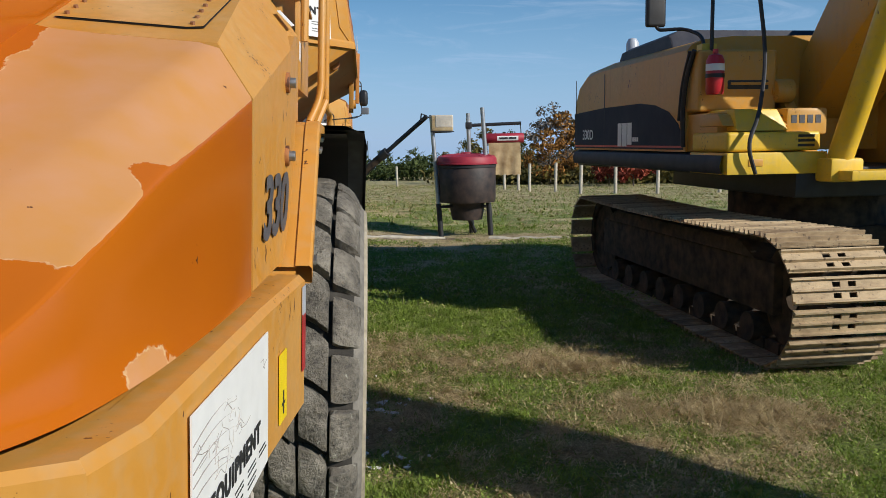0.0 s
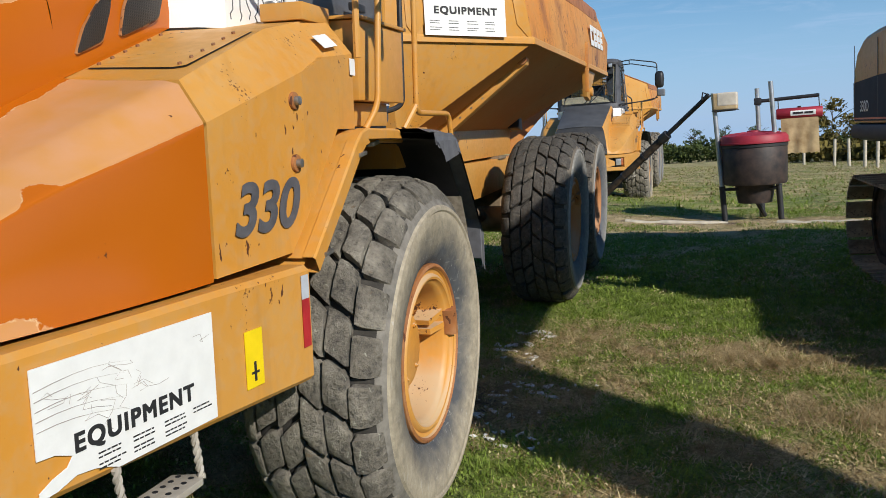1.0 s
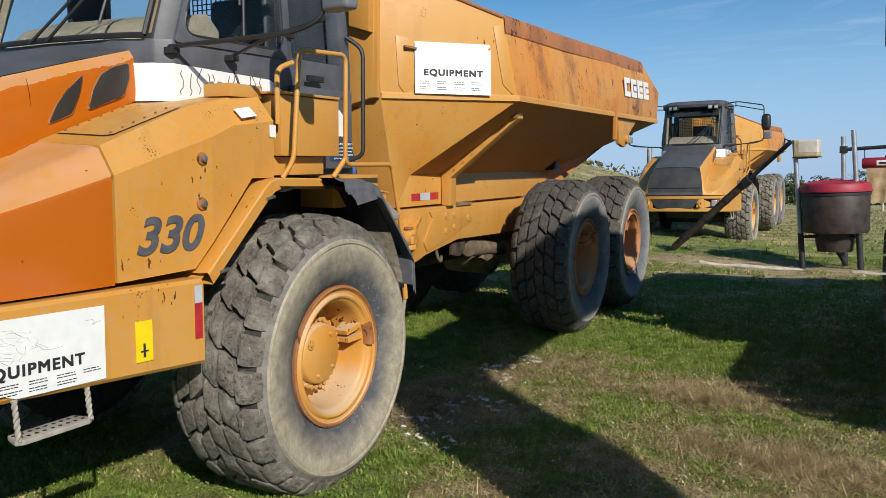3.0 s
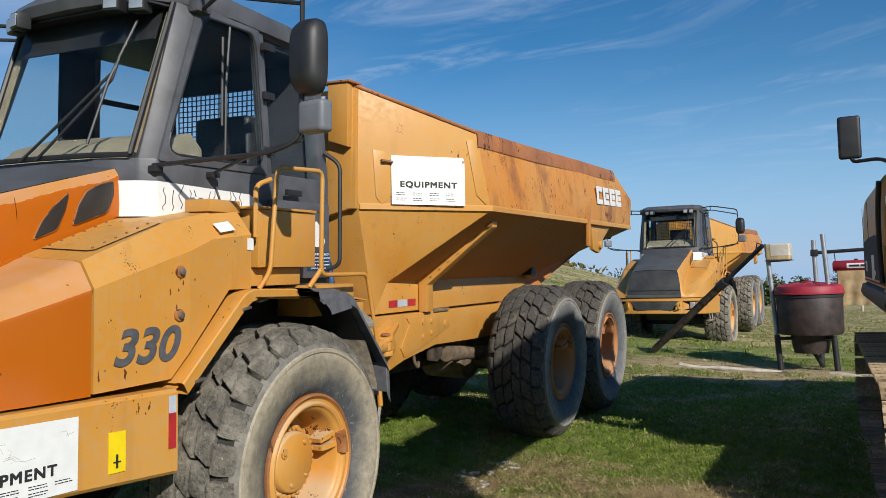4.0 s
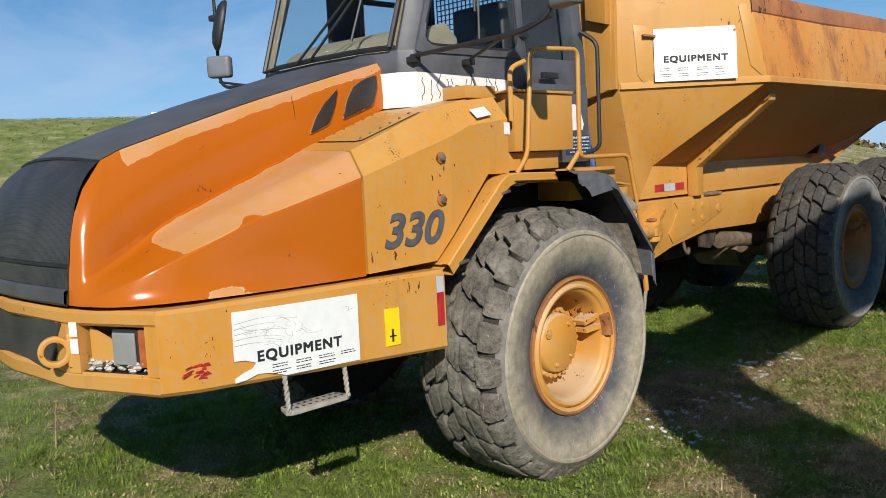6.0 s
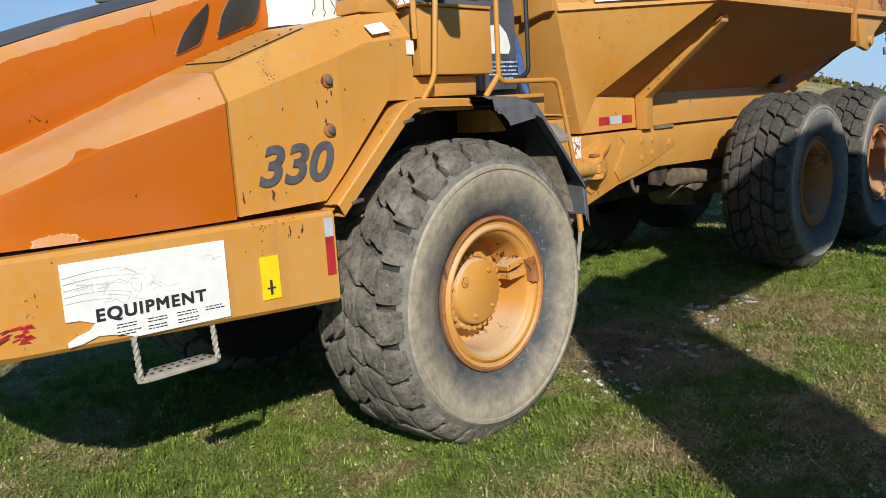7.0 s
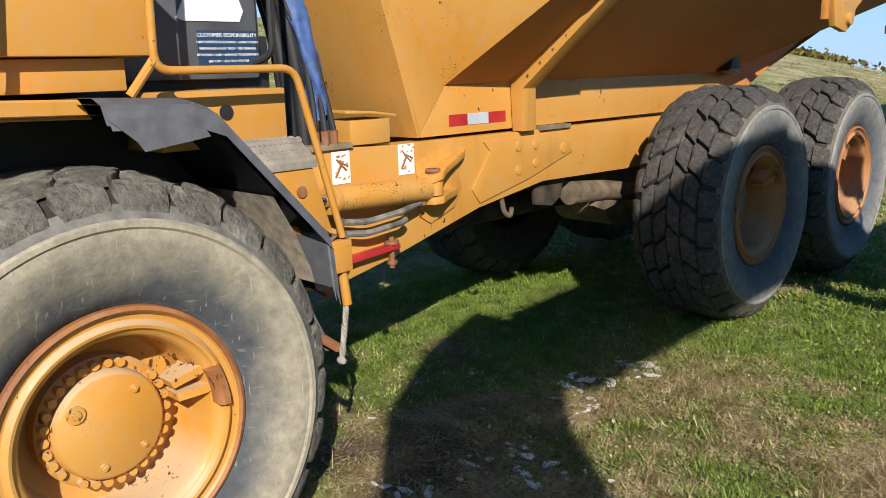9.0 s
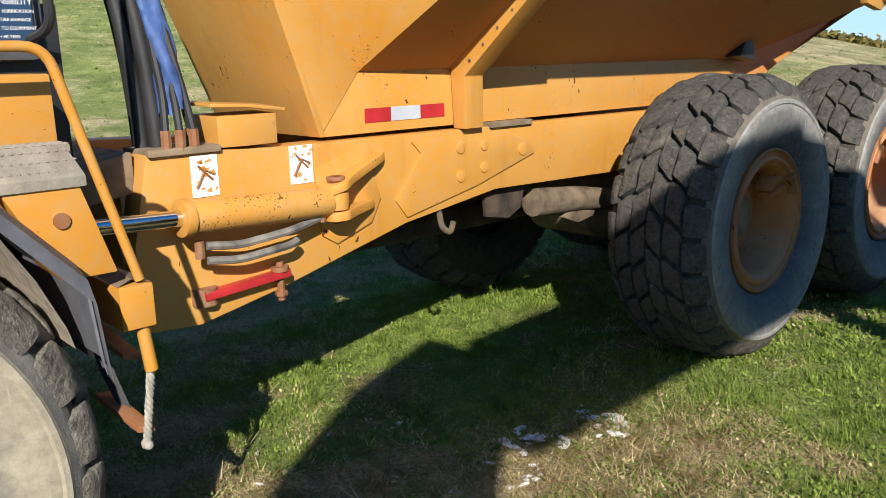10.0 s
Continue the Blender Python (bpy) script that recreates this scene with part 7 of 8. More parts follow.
    for y0, y1, z0, z1 in ((1.42, 1.30, 1.60, 1.86), (1.28, 1.14, 1.60, 1.86), (1.12, 0.99, 1.62, 1.86)):
        mark.box((-X - 0.0075, y1, z0), (-X - 0.0055, y0, z1))
    for k in range(3):
        mark.box((-X - 0.0075, 0.80 + 0.06 * k, 1.655), (-X - 0.0055, 0.845 + 0.06 * k, 1.70))
    part("maker_mark", mark, WHITE, band, "plain white maker's mark")
    rail = Shape().loft([[(x * sgn, y, z) for x, z in ((X - 0.06, 1.36), (X + 0.04, 1.38), (X + 0.065, 1.44), (X + 0.04, 1.53), (X - 0.06, 1.55))] for sgn in (-1,) for y in (-1.17, 2.6, 2.95)] , False)
    rail.loft([[(-(X - 0.06), 2.95, 1.36), (-(X + 0.04), 2.95, 1.38), (-(X + 0.065), 2.95, 1.44), (-(X + 0.04), 2.95, 1.53), (-(X - 0.06), 2.95, 1.55)], [(-0.9, 3.2, 1.36), (-0.9, 3.27, 1.38), (-0.9, 3.29, 1.44), (-0.9, 3.27, 1.53), (-0.9, 3.2, 1.55)], [(0.9, 3.2, 1.36), (0.9, 3.27, 1.38), (0.9, 3.29, 1.44), (0.9, 3.27, 1.53), (0.9, 3.2, 1.55)], [(1.4, 2.95, 1.36), (1.5, 2.95, 1.38), (1.52, 2.95, 1.44), (1.5, 2.95, 1.53), (1.4, 2.95, 1.55)]])
    part("side_rail", rail, BLUERAIL, body, "dark blue lower side rail, worn", sharp=50)
    part("counterweight", Shape().box((-1.40, 2.3, 1.34), (1.40, 3.2, 1.56)), BLACK, body, bevel=0.04)
    part("hood_cover", Shape().loft([[(-1.30 + 0.12 * k, y, z) for y, z in ((1.95, 2.50), (1.78, 2.68 + 0.06 * (k > 0)), (0.45, 2.72 + 0.06 * (k > 0)), (0.30, 2.50))] for k in (0, 1)] + [[(0.6, y, z) for y, z in ((1.95, 2.50), (1.78, 2.74), (0.45, 2.78), (0.30, 2.50))]]).prism([(-1.30, 1.95, 2.50), (-1.30, 1.78, 2.68), (-1.30, 0.45, 2.72), (-1.30, 0.30, 2.50)], (0.02, 0, 0)), BLUERAIL, body, "dark raised engine cover", sharp=25)
    stack = Shape().lathe([(0.0, 0.30), (0.05, 0.29), (0.075, 0.24), (0.08, 0.10), (0.075, 0.0)], 20, Matrix.Translation((-1.05, 2.1, 2.60)) @ Matrix.Rotation(-math.pi / 2, 4, "Y"))
    part("pre_cleaner", stack, SILVER, body, "silver air pre-cleaner bowl")
    # front right: tank, steps
    s = Shape().box((-X, -0.62, 1.92), (-0.72, -0.30, 2.47))
    part("fuel_tank", s, DIGYELLOW, body, "yellow tank with a recessed grip", bevel=0.03, steps=3)
    part("grip_recess", Shape().box((-1.20, -0.626, 2.115), (-0.80, -0.60, 2.20)), BLACK, body, bevel=0.02)
    part("grip_lip", Shape().box((-1.17, -0.640, 2.155), (-0.80, -0.618, 2.18)), DIGYELLOW, body, bevel=0.004)
    part("tank_panel", Shape().box((-X + 0.02, -0.95, 1.56), (-0.72, -0.32, 1.90)), DIGYELLOW, body, bevel=0.012)
    part("tank_shoulder", Shape().prism([(-X, -0.66, 1.90), (-X, -1.0, 1.88), (-X, -1.08, 1.78), (-X, -0.62, 1.78)], (0.9, 0, 0)), DIGYELLOW, body, bevel=0.02)
    part("upper_step", Shape().prism([(-1.36, -1.12, 1.735), (-1.36, -1.06, 1.925), (-0.96, -1.06, 1.925), (-0.88, -1.12, 1.735)], (0, 0.5, 0)), DIGSUNLIT, body, "yellow step box with sunlight put into its colour", bevel=0.02)
    # Same step in the darker yellow: its shade is put into the colour.
    part("step_side", Shape().box((-0.88, -1.08, 1.70), (-0.50, -0.4, 1.93)), DIGYELLOW, body, bevel=0.03)
    marks = Shape()
    for k in range(4):
        marks.box((-0.84 + 0.075 * k, -1.083, 1.80), (-0.79 + 0.075 * k, -1.079, 1.87))
    parts("stencil_mark", marks, DECAL, body, "dark stencilled mark")
    part("middle_step", Shape().box((-1.47, -1.18, 1.565), (-0.62, -0.5, 1.728)), DIGSUNLIT, body, bevel=0.03, steps=3)
    part("lower_step", Shape().box((-1.49, -1.22, 1.37), (-0.58, -0.5, 1.555)), DIGSUNLIT, body, bevel=0.012)
    part("front_guard", Shape().box((-0.60, -1.60, 1.32), (1.3, -1.30, 1.40)), DIGSUNLIT, body, bevel=0.01)
    for k in range(3):
        part("louvre", Shape().box((-0.83, -1.186, 1.60 + 0.04 * k), (-0.68, -1.176, 1.622 + 0.04 * k)), BLACK, body)
    for x in (-0.25, 0.45):
        part("bolt_plate", Shape().box((x - 1.05, -1.226, 1.44), (x - 0.92, -1.218, 1.50)), DIGYELLOW, body, bevel=0.004)
    ext = new("fire_extinguisher")
    ext.parent = dig
    part("bottle", Shape().lathe([(0.0, 0.0), (0.07, 0.005), (0.08, 0.03), (0.08, 0.30), (0.06, 0.345), (0.025, 0.36), (0.025, 0.40), (0.0, 0.40)], 20, Matrix.Translation((-X + 0.09, -0.74, 2.06)) @ Matrix.Rotation(-math.pi / 2, 4, "Y")), EXTRED, ext, "red fire extinguisher bottle")
    part("band", Shape().lathe([(0.083, 0.15), (0.083, 0.185)], 20, Matrix.Translation((-X + 0.09, -0.74, 2.06)) @ Matrix.Rotation(-math.pi / 2, 4, "Y")), BLACK, ext)
    part("paper_label", Shape().lathe([(0.082, 0.21), (0.082, 0.27)], 20, Matrix.Translation((-X + 0.09, -0.74, 2.06)) @ Matrix.Rotation(-math.pi / 2, 4, "Y")), WHITE, ext)
    # hoses, mirror, aerial
    hose = Shape().tube([(-X - 0.02, -0.55, 2.47), (-X - 0.03, -0.42, 2.25), (-X - 0.03, -0.34, 1.9), (-X - 0.02, -0.36, 1.6)], 0.022, 8, 0.2).tube([(-X - 0.02, -0.46, 2.47), (-X - 0.03, -0.33, 2.2), (-X - 0.03, -0.27, 1.85)], 0.016, 8, 0.2)
    part("body_hose", hose, HOSE, dig)
    hose = Shape().tube([(-1.20, -0.95, 3.60), (-1.10, -0.95, 2.9), (-1.04, -1.0, 2.35), (-1.22, -1.22, 1.85), (-1.36, -1.30, 1.62), (-1.26, -1.27, 1.38)], 0.018, 8, 0.35)
    part("slung_cable", hose, HOSE, dig, "loose black cable hanging down the side")
    part("handrail", Shape().tube([(-X + 0.12, -0.60, 2.45), (-X + 0.12, -0.60, 3.55), (-X + 0.40, -0.60, 3.62)], 0.018, 8, 0.1), BLACK, dig)
    s = Shape().tube([(-1.36, -0.50, 2.46), (-1.36, -0.42, 2.62), (-1.45, -0.25, 2.70), (-1.67, -0.12, 2.70), (-1.67, -0.10, 2.80)], 0.017, 8, 0.08)
    mir = part("mirror_arm", s, BLACK, dig)
    part("mirror_head", Shape().box((-1.775, -0.14, 2.73), (-1.585, -0.07, 3.12)), BLACK, dig, "black rectangular mirror", bevel=0.03, steps=3)
    part("mirror_clamp", Shape().box((-1.42, -0.56, 2.44), (-1.28, -0.44, 2.53)), DIGSUNLIT, dig, bevel=0.01)
    # boom, stick, bucket
    boom = [(0.22, 1.95), (-0.10, 1.72), (-0.55, 1.95), (-1.20, 2.55), (-2.20, 3.42), (-3.05, 3.80), (-5.95, 3.80), (-6.30, 4.05), (-6.0, 4.25), (-4.0, 4.33), (-3.1, 4.40), (-2.55, 4.27), (-1.75, 3.90), (-1.10, 3.30), (-0.62, 2.72), (-0.30, 2.34), (0.16, 2.20)]
    part("boom", Shape().prism([(-0.34, y, z) for y, z in boom], (0.68, 0, 0)), DIGYELLOW, dig, "welded yellow boom", bevel=0.025)
    stick = [(-5.75, 4.40), (-5.98, 4.60), (-6.60, 4.35), (-7.02, 3.95), (-7.20, 3.3), (-7.22, 1.75), (-7.0, 1.55), (-6.75, 1.62), (-6.28, 2.7), (-6.20, 3.6)]
    part("stick", Shape().prism([(-0.25, y, z) for y, z in stick], (0.50, 0, 0)), DIGYELLOW, dig, bevel=0.02)
    bucket = [(-6.55, 1.80), (-7.05, 1.70), (-7.40, 1.1), (-7.25, 0.40), (-6.6, 0.05), (-5.95, 0.12), (-6.35, 0.95)]
    part("bucket", Shape().prism([(-0.65, y, z) for y, z in bucket], (1.30, 0, 0)), MUDSTEEL, dig, bevel=0.02)
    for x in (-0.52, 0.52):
        part("boom_cylinder", Shape().tube([(x, -1.27, 1.42), (x, -2.0, 2.95)], 0.105, 18), DIGSUNLIT, dig, "yellow boom cylinder")
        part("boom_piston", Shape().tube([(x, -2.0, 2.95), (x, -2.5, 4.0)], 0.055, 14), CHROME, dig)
        part("cylinder_foot", Shape().box((x - 0.15, -1.42, 1.30), (x + 0.15, -1.12, 1.50)), DIGSUNLIT, dig, bevel=0.03)
    part("stick_cylinder", Shape().tube([(0, -3.3, 4.58), (0, -5.8, 4.48)], 0.09, 16), DIGYELLOW, dig)
    part("boom_foot", Shape().prism([(-0.62, 0.30, 1.40), (-0.62, -1.1, 1.40), (-0.62, -0.55, 2.02), (-0.62, 0.05, 2.28)], (0.12, 0, 0)).prism([(0.50, 0.30, 1.40), (0.50, -1.1, 1.40), (0.50, -0.55, 2.02), (0.50, 0.05, 2.28)], (0.12, 0, 0)), DIGYELLOW, dig, bevel=0.02)
    for y, z, r in ((-0.22, 2.34, 0.15), (-0.58, 2.10, 0.11)):
        part("pin_boss", Shape().disc((-0.74, y, z), r, (1, 0, 0), 0.18, 20).disc((-0.765, y, z), 0.55 * r, (1, 0, 0), 0.04, 8), DIGYELLOW, dig, "cast pin boss", bevel=0.015)
    s = Shape().box((0.55, -1.85, 1.40), (1.45, 0.05, 3.05))
    cabin = part("cabin", s, DIGYELLOW, dig, "operator cabin with dark glass", bevel=0.06, steps=3)
    for ring, way in (([(0.545, -1.7, 1.95), (0.545, -0.15, 1.95), (0.545, -0.15, 2.85), (0.545, -1.7, 2.85)], (-0.006, 0, 0)), ([(0.65, -1.855, 1.6), (1.35, -1.855, 1.6), (1.35, -1.855, 2.9), (0.65, -1.855, 2.9)], (0, -0.006, 0))):
        part("cabin_window", Shape().prism(ring, way), BLUERAIL, cabin)
    part("cabin_roof", Shape().box((0.50, -1.9, 3.05), (1.48, 0.10, 3.12)), BLACK, cabin, bevel=0.03)
    return dig


# ---- cattle feeder, auger, rub ----
GALV = plain("galvanised_pipe", (0.42, 0.44, 0.46), 0.4, 0.6, vary=0.2)
DRUM = plain("dark_brown_drum", (0.026, 0.021, 0.021), 0.6, vary=0.5, scale=7, second=(0.060, 0.038, 0.030))
CRIMSON = plain("faded_crimson_plastic", (0.33, 0.022, 0.040), 0.55, vary=0.2, scale=5)
TANKWHITE = plain("milky_plastic", (0.62, 0.56, 0.46), 0.5, vary=0.2, scale=6)
CLOTH = plain("oil_stained_canvas", (0.42, 0.28, 0.13), 0.9, vary=0.3, scale=5, bump=0.3, second=(0.60, 0.46, 0.26))
POST = plain("weathered_fence_post", (0.50, 0.45, 0.36), 0.9, vary=0.2, scale=10, bump=0.3)


def build_feeder():
    x0, y0 = 0.43, 15.45
    g = height(x0, y0)
    f = thing("cattle_feeder", Matrix.Translation((x0, y0, g)), "dark drum cattle feeder with a crimson lid on pipe legs", "feeder")
    part("drum", Shape().lathe([(0.0, 0.63), (0.52, 0.64), (0.535, 0.68), (0.54, 1.34), (0.52, 1.37), (0.0, 1.37)], 36, Matrix.Translation((0.07, 0, 0)) @ Matrix.Rotation(-math.pi / 2, 4, "Y")), DRUM, f, "dark brown drum with drip stains")
    part("lid", Shape().lathe([(0.558, 1.33), (0.558, 1.43), (0.53, 1.475), (0.38, 1.51), (0.14, 1.53), (0.0, 1.535)], 36, Matrix.Translation((0.07, 0, 0)) @ Matrix.Rotation(-math.pi / 2, 4, "Y")), CRIMSON, f, "domed crimson lid")
    part("hopper", Shape().lathe([(0.33, 0.64), (0.31, 0.45), (0.28, 0.31), (0.0, 0.29)], 24, Matrix.Translation((0.07, 0, 0)) @ Matrix.Rotation(-math.pi / 2, 4, "Y")), DRUM, f)
    part("drum_band", Shape().lathe([(0.541, 1.275), (0.553, 1.28), (0.553, 1.322), (0.541, 1.328)], 36, Matrix.Translation((0.07, 0, 0)) @ Matrix.Rotation(-math.pi / 2, 4, "Y")), INK, f, "dark clamp band below the lid")
    part("lid_rim", Shape().lathe([(0.555, 1.335), (0.574, 1.339), (0.574, 1.360), (0.556, 1.364)], 36, Matrix.Translation((0.07, 0, 0)) @ Matrix.Rotation(-math.pi / 2, 4, "Y")), CRIMSON, f)
    part("lid_cap", Shape().lathe([(0.0, 1.56), (0.09, 1.555), (0.11, 1.545), (0.115, 1.52)], 24, Matrix.Translation((0.07, 0, 0)) @ Matrix.Rotation(-math.pi / 2, 4, "Y")), CRIMSON, f)
    for a in range(12):
        c_, s_ = math.cos(a * 0.5236), math.sin(a * 0.5236)
        part("lid_rib", Shape().tube([(0.07 + 0.15 * c_, 0.15 * s_, 1.529), (0.07 + 0.38 * c_, 0.38 * s_, 1.510), (0.07 + 0.52 * c_, 0.52 * s_, 1.478)], 0.008, 5), CRIMSON, f)
    for (xa, ya), (xb, yb), top in (((-0.42, -0.15), (-0.57, -0.15), 2.24), ((0.50, -0.18), (0.36, -0.18), 2.36), ((0.17, 0.42), (0.12, 0.42), 2.28)):
        part("leg_pipe", Shape().tube([(xa, ya, 0), (xb, yb, top)], 0.040, 12), GALV, f, "galvanised pipe leg")
        part("leg_socket", Shape().tube([(xa, ya, -0.02), (xa + (xb - xa) * 0.27, ya, 0.62)], 0.050, 12), BLACK, f)
    part("cross_brace", Shape().tube([(-0.45, -0.16, 0.56), (0.47, -0.19, 0.56)], 0.025, 8).tube([(-0.45, -0.16, 0.56), (0.16, 0.42, 0.56), (0.47, -0.19, 0.56)], 0.022, 8), BLACK, f)
    part("feed_spout", Shape().tube([(0.1, 0.0, 0.32), (0.22, 0.2, 0.05)], 0.04, 8), BLACK, f)
    part("hanger_bar", Shape().tube([(0.10, 0.40, 2.05), (1.12, 0.38, 2.08)], 0.032, 10), BLACK, f, "black pipe arm")
    part("pipe_clamp", Shape().box((0.07, 0.36, 1.99), (0.19, 0.46, 2.11)), BLACK, f, bevel=0.01)
    parts("tool_bracket", Shape().tube([(-0.62, -0.15, 2.20), (-0.30, -0.15, 2.21)], 0.014, 6).tube([(-0.56, -0.12, 1.92), (-0.20, -0.12, 1.93)], 0.012, 6), BLACK, f)
    tank = thing("oil_tank", Matrix.Translation((x0 - 0.375, y0 - 0.12, g + 1.94)), "stained translucent plastic oil tank on a pipe", "tank")
    part("tank_body", Shape().box((-0.20, -0.13, 0.0), (0.20, 0.17, 0.29)), CLOTH, tank, bevel=0.03, steps=3)
    part("tank_top", Shape().box((-0.13, -0.135, 0.06), (0.205, 0.175, 0.296)), TANKWHITE, tank, "clean white upper half", bevel=0.03, steps=3)
    part("tank_base", Shape().box((-0.215, -0.14, -0.012), (0.215, 0.18, 0.004)), BLACK, tank, bevel=0.004)
    rub = thing("cattle_rub", Matrix.Translation((x0 + 0.80, y0 + 0.38, g + 1.80)), "crimson fly rub roll with a hanging canvas apron", "cattle rub")
    part("roll", Shape().lathe([(0.0, -0.37), (0.08, -0.37), (0.095, -0.35), (0.095, 0.35), (0.08, 0.37), (0.0, 0.37)], 24), CRIMSON, rub)
    part("label_plate", Shape().loft([[(x, -0.098 * math.cos(a), 0.098 * math.sin(a)) for x in (-0.14, 0.26)] for a in (-0.45, -0.15, 0.15, 0.45)]), WHITE, rub, "white label with a dark mark")
    part("label_mark", Shape().box((-0.10, -0.103, -0.014), (0.06, -0.099, 0.018)).box((0.08, -0.103, -0.014), (0.22, -0.099, 0.018)), INK, rub)
    apron = []
    for k in range(9):
        z = -0.07 - 0.62 * k / 8
        apron.append([(-0.30 + 0.60 * i / 14 + 0.015 * k / 8, -0.05 + 0.018 * math.sin(i * 1.3 + 0.3 * k) * k / 8, z + (0.012 * math.sin(i * 2.1) if k == 8 else 0)) for i in range(15)])
    part("apron", Shape().loft(apron).loft([[(x, y + 0.012, z) for x, y, z in r] for r in apron]), CLOTH, rub, "oil-stained canvas apron")
    parts("chain", Shape().tube([(-0.33, 0, 0.09), (-0.34, 0, 0.26)], 0.009, 5).tube([(0.32, 0, 0.09), (0.31, 0, 0.28)], 0.009, 5).tube([(0.0, 0, 0.09), (0.0, 0, 0.12)], 0.03, 6), BLACK, rub)
    # auger pipe leaning on the feeder
    low, high = Vector((-2.62, 16.4, height(-2.62, 16.4) + 0.10)), Vector((-0.22, 15.42, g + 2.22))
    auger = thing("feed_auger", Matrix.Identity(4), "long dirty auger pipe leaning against the feeder post", "auger")
    way = high - low
    part("auger_tube", Shape().tube([low, low + way * 0.66], 0.072, 12), MUDSTEEL, auger)
    part("auger_nose", Shape().tube([low - way * 0.09, low + way * 0.02], 0.040, 10), DARKMUD, auger, "tan muddy auger tip")
    part("auger_neck", Shape().tube([low + way * 0.66, high], 0.042, 10), BLACK, auger)
    part("auger_collar", Shape().tube([low + way * 0.63, low + way * 0.68], 0.090, 12), BLACK, auger)
    side = way.normalized().orthogonal().normalized()
    under = Vector((0.25, -0.5, -0.9))
    under = (under - way.normalized() * under.dot(way.normalized())).normalized()
    for k in range(44):
        p = low + way * (0.12 + 0.46 * k / 44) + under * 0.070
        part("auger_tooth", Shape().prism([p, p + way.normalized() * 0.030, p + way.normalized() * 0.010 + under * 0.046], side * 0.016), BLACK, auger)
    for u in (0.10, 0.30, 0.48):
        part("auger_clamp", Shape().tube([low + way * u, low + way * (u + 0.012)], 0.083, 10), BLACK, auger)
    part("auger_hook", Shape().tube([high, high + Vector((-0.10, 0, 0.05)), high + Vector((-0.12, 0, -0.08))], 0.016, 6), BLACK, auger)
    # Sandy ridge in the turf, built from low uneven tubes.
    slab = thing("ground_rail", Matrix.Identity(4), "pale irregular sandy ridge in the grass", "timber")
    a, b = Vector((-1.6, 14.75, 0)), Vector((0.1, 15.0, 0))
    s, rnd = Shape(), random.Random(14)
    for p, q in ((a, b), (Vector((0.9, 14.75, 0)), Vector((2.3, 14.55, 0)))):
        path = []
        for k in range(9):
            r = p.lerp(q, k / 8) + Vector((rnd.uniform(-0.04, 0.04), rnd.uniform(-0.07, 0.07), 0))
            path.append(Vector((r.x, r.y, height(r.x, r.y) + rnd.uniform(-0.02, 0.015))))
        s.tube(path, lambda u: 0.055 * (0.6 + 0.4 * math.sin(9 * u + 1) ** 2), 9)
    part("ridge_mound", s, POST, slab)


def build_fence():
    spots = [(2.9, 47), (3.45, 44.5), (4.0, 42.5), (4.35, 40.5), (5.35, 38.5), (6.1, 36.0), (7.4, 35.0), (9.0, 34.3), (11.4, 33.8), (-2.9, 56), (1.5, 52), (13.8, 33), (16.5, 32.4), (19.5, 32)]
    first = None
    rnd = random.Random(6)
    for x, y in spots:
        z = height(x, y)
        m = Matrix.Translation((x, y, z)) @ pose(0, 0, 0, rnd.uniform(-2, 2), rnd.uniform(-2, 2), 0)
        if first is None:
            first = part("fence_post", Shape().tube([(0, 0, -0.1), (0, 0, 1.32), (0, 0, 1.36)], lambda u: 0.075 if u < 0.9 else 0.06, 10), POST)
            first.matrix_world = m
            tagged(first, "pale weathered wooden fence post", "fence post", "fence posts")
        else:
            copy_thing(first, m)


build_feeder()
build_fence()


# ---- dead weed by the bumper ----
def dead_weed(x, y):
    w = thing("dead_weed", Matrix.Translation((x, y, height(x, y))), "dry broken weed stalk lying in the grass", "weed")
    stalk = plain("dry_stalk", (0.34, 0.22, 0.13), 0.9, vary=0.3, scale=30)
    part("stalk", Shape().tube([(0, 0, 0), (-0.04, 0.02, 0.13), (-0.10, 0.05, 0.24), (-0.13, 0.06, 0.31)], lambda u: 0.006 * (1.2 - u), 6), stalk, w)
    rnd = random.Random(2)
    for _ in range(16):
        a, z = rnd.uniform(0, 6.28), rnd.uniform(0.08, 0.26)
        p, d = Vector((-0.42 * z, 0.2 * z, z)), Vector((math.cos(a), math.sin(a), rnd.uniform(-0.5, 0.4)))
        part("twig", Shape().tube([p, p + 0.06 * d, p + 0.11 * d + Vector((rnd.uniform(-0.03, 0.03), rnd.uniform(-0.03, 0.03), rnd.uniform(-0.05, 0.01)))], lambda u: 0.0025 * (1.2 - u), 4), stalk, w)


def white_trailer(x, y):
    t = thing("trailer", Matrix.Translation((x, y, height(x, y))) @ pose(0, 0, 0, 0, 0, 70), "small white box trailer on the hill top", "trailer")
    part("box_body", Shape().box((-0.62, -0.8, 0.45), (0.62, 0.8, 2.28)), WHITE, t, bevel=0.06)
    part("window_strip", Shape().box((-0.45, -0.806, 1.80), (0.45, -0.80, 2.05)), BLACK, t)
    for sx in (-0.72, 0.72):
        part("wheel", Shape().tube([(sx - 0.08, 0, 0.30), (sx + 0.08, 0, 0.30)], 0.30, 16), BLACK, t)
    part("drawbar", Shape().tube([(0, -0.9, 0.45), (0, -1.7, 0.40)], 0.04, 6), STEEL, t)
    part("jockey_leg", Shape().tube([(0, -1.6, 0.40), (0, -1.6, 0.0)], 0.03, 6), STEEL, t)


white_trailer(-63.6, 24.6)
dead_weed(-3.38, 1.22)


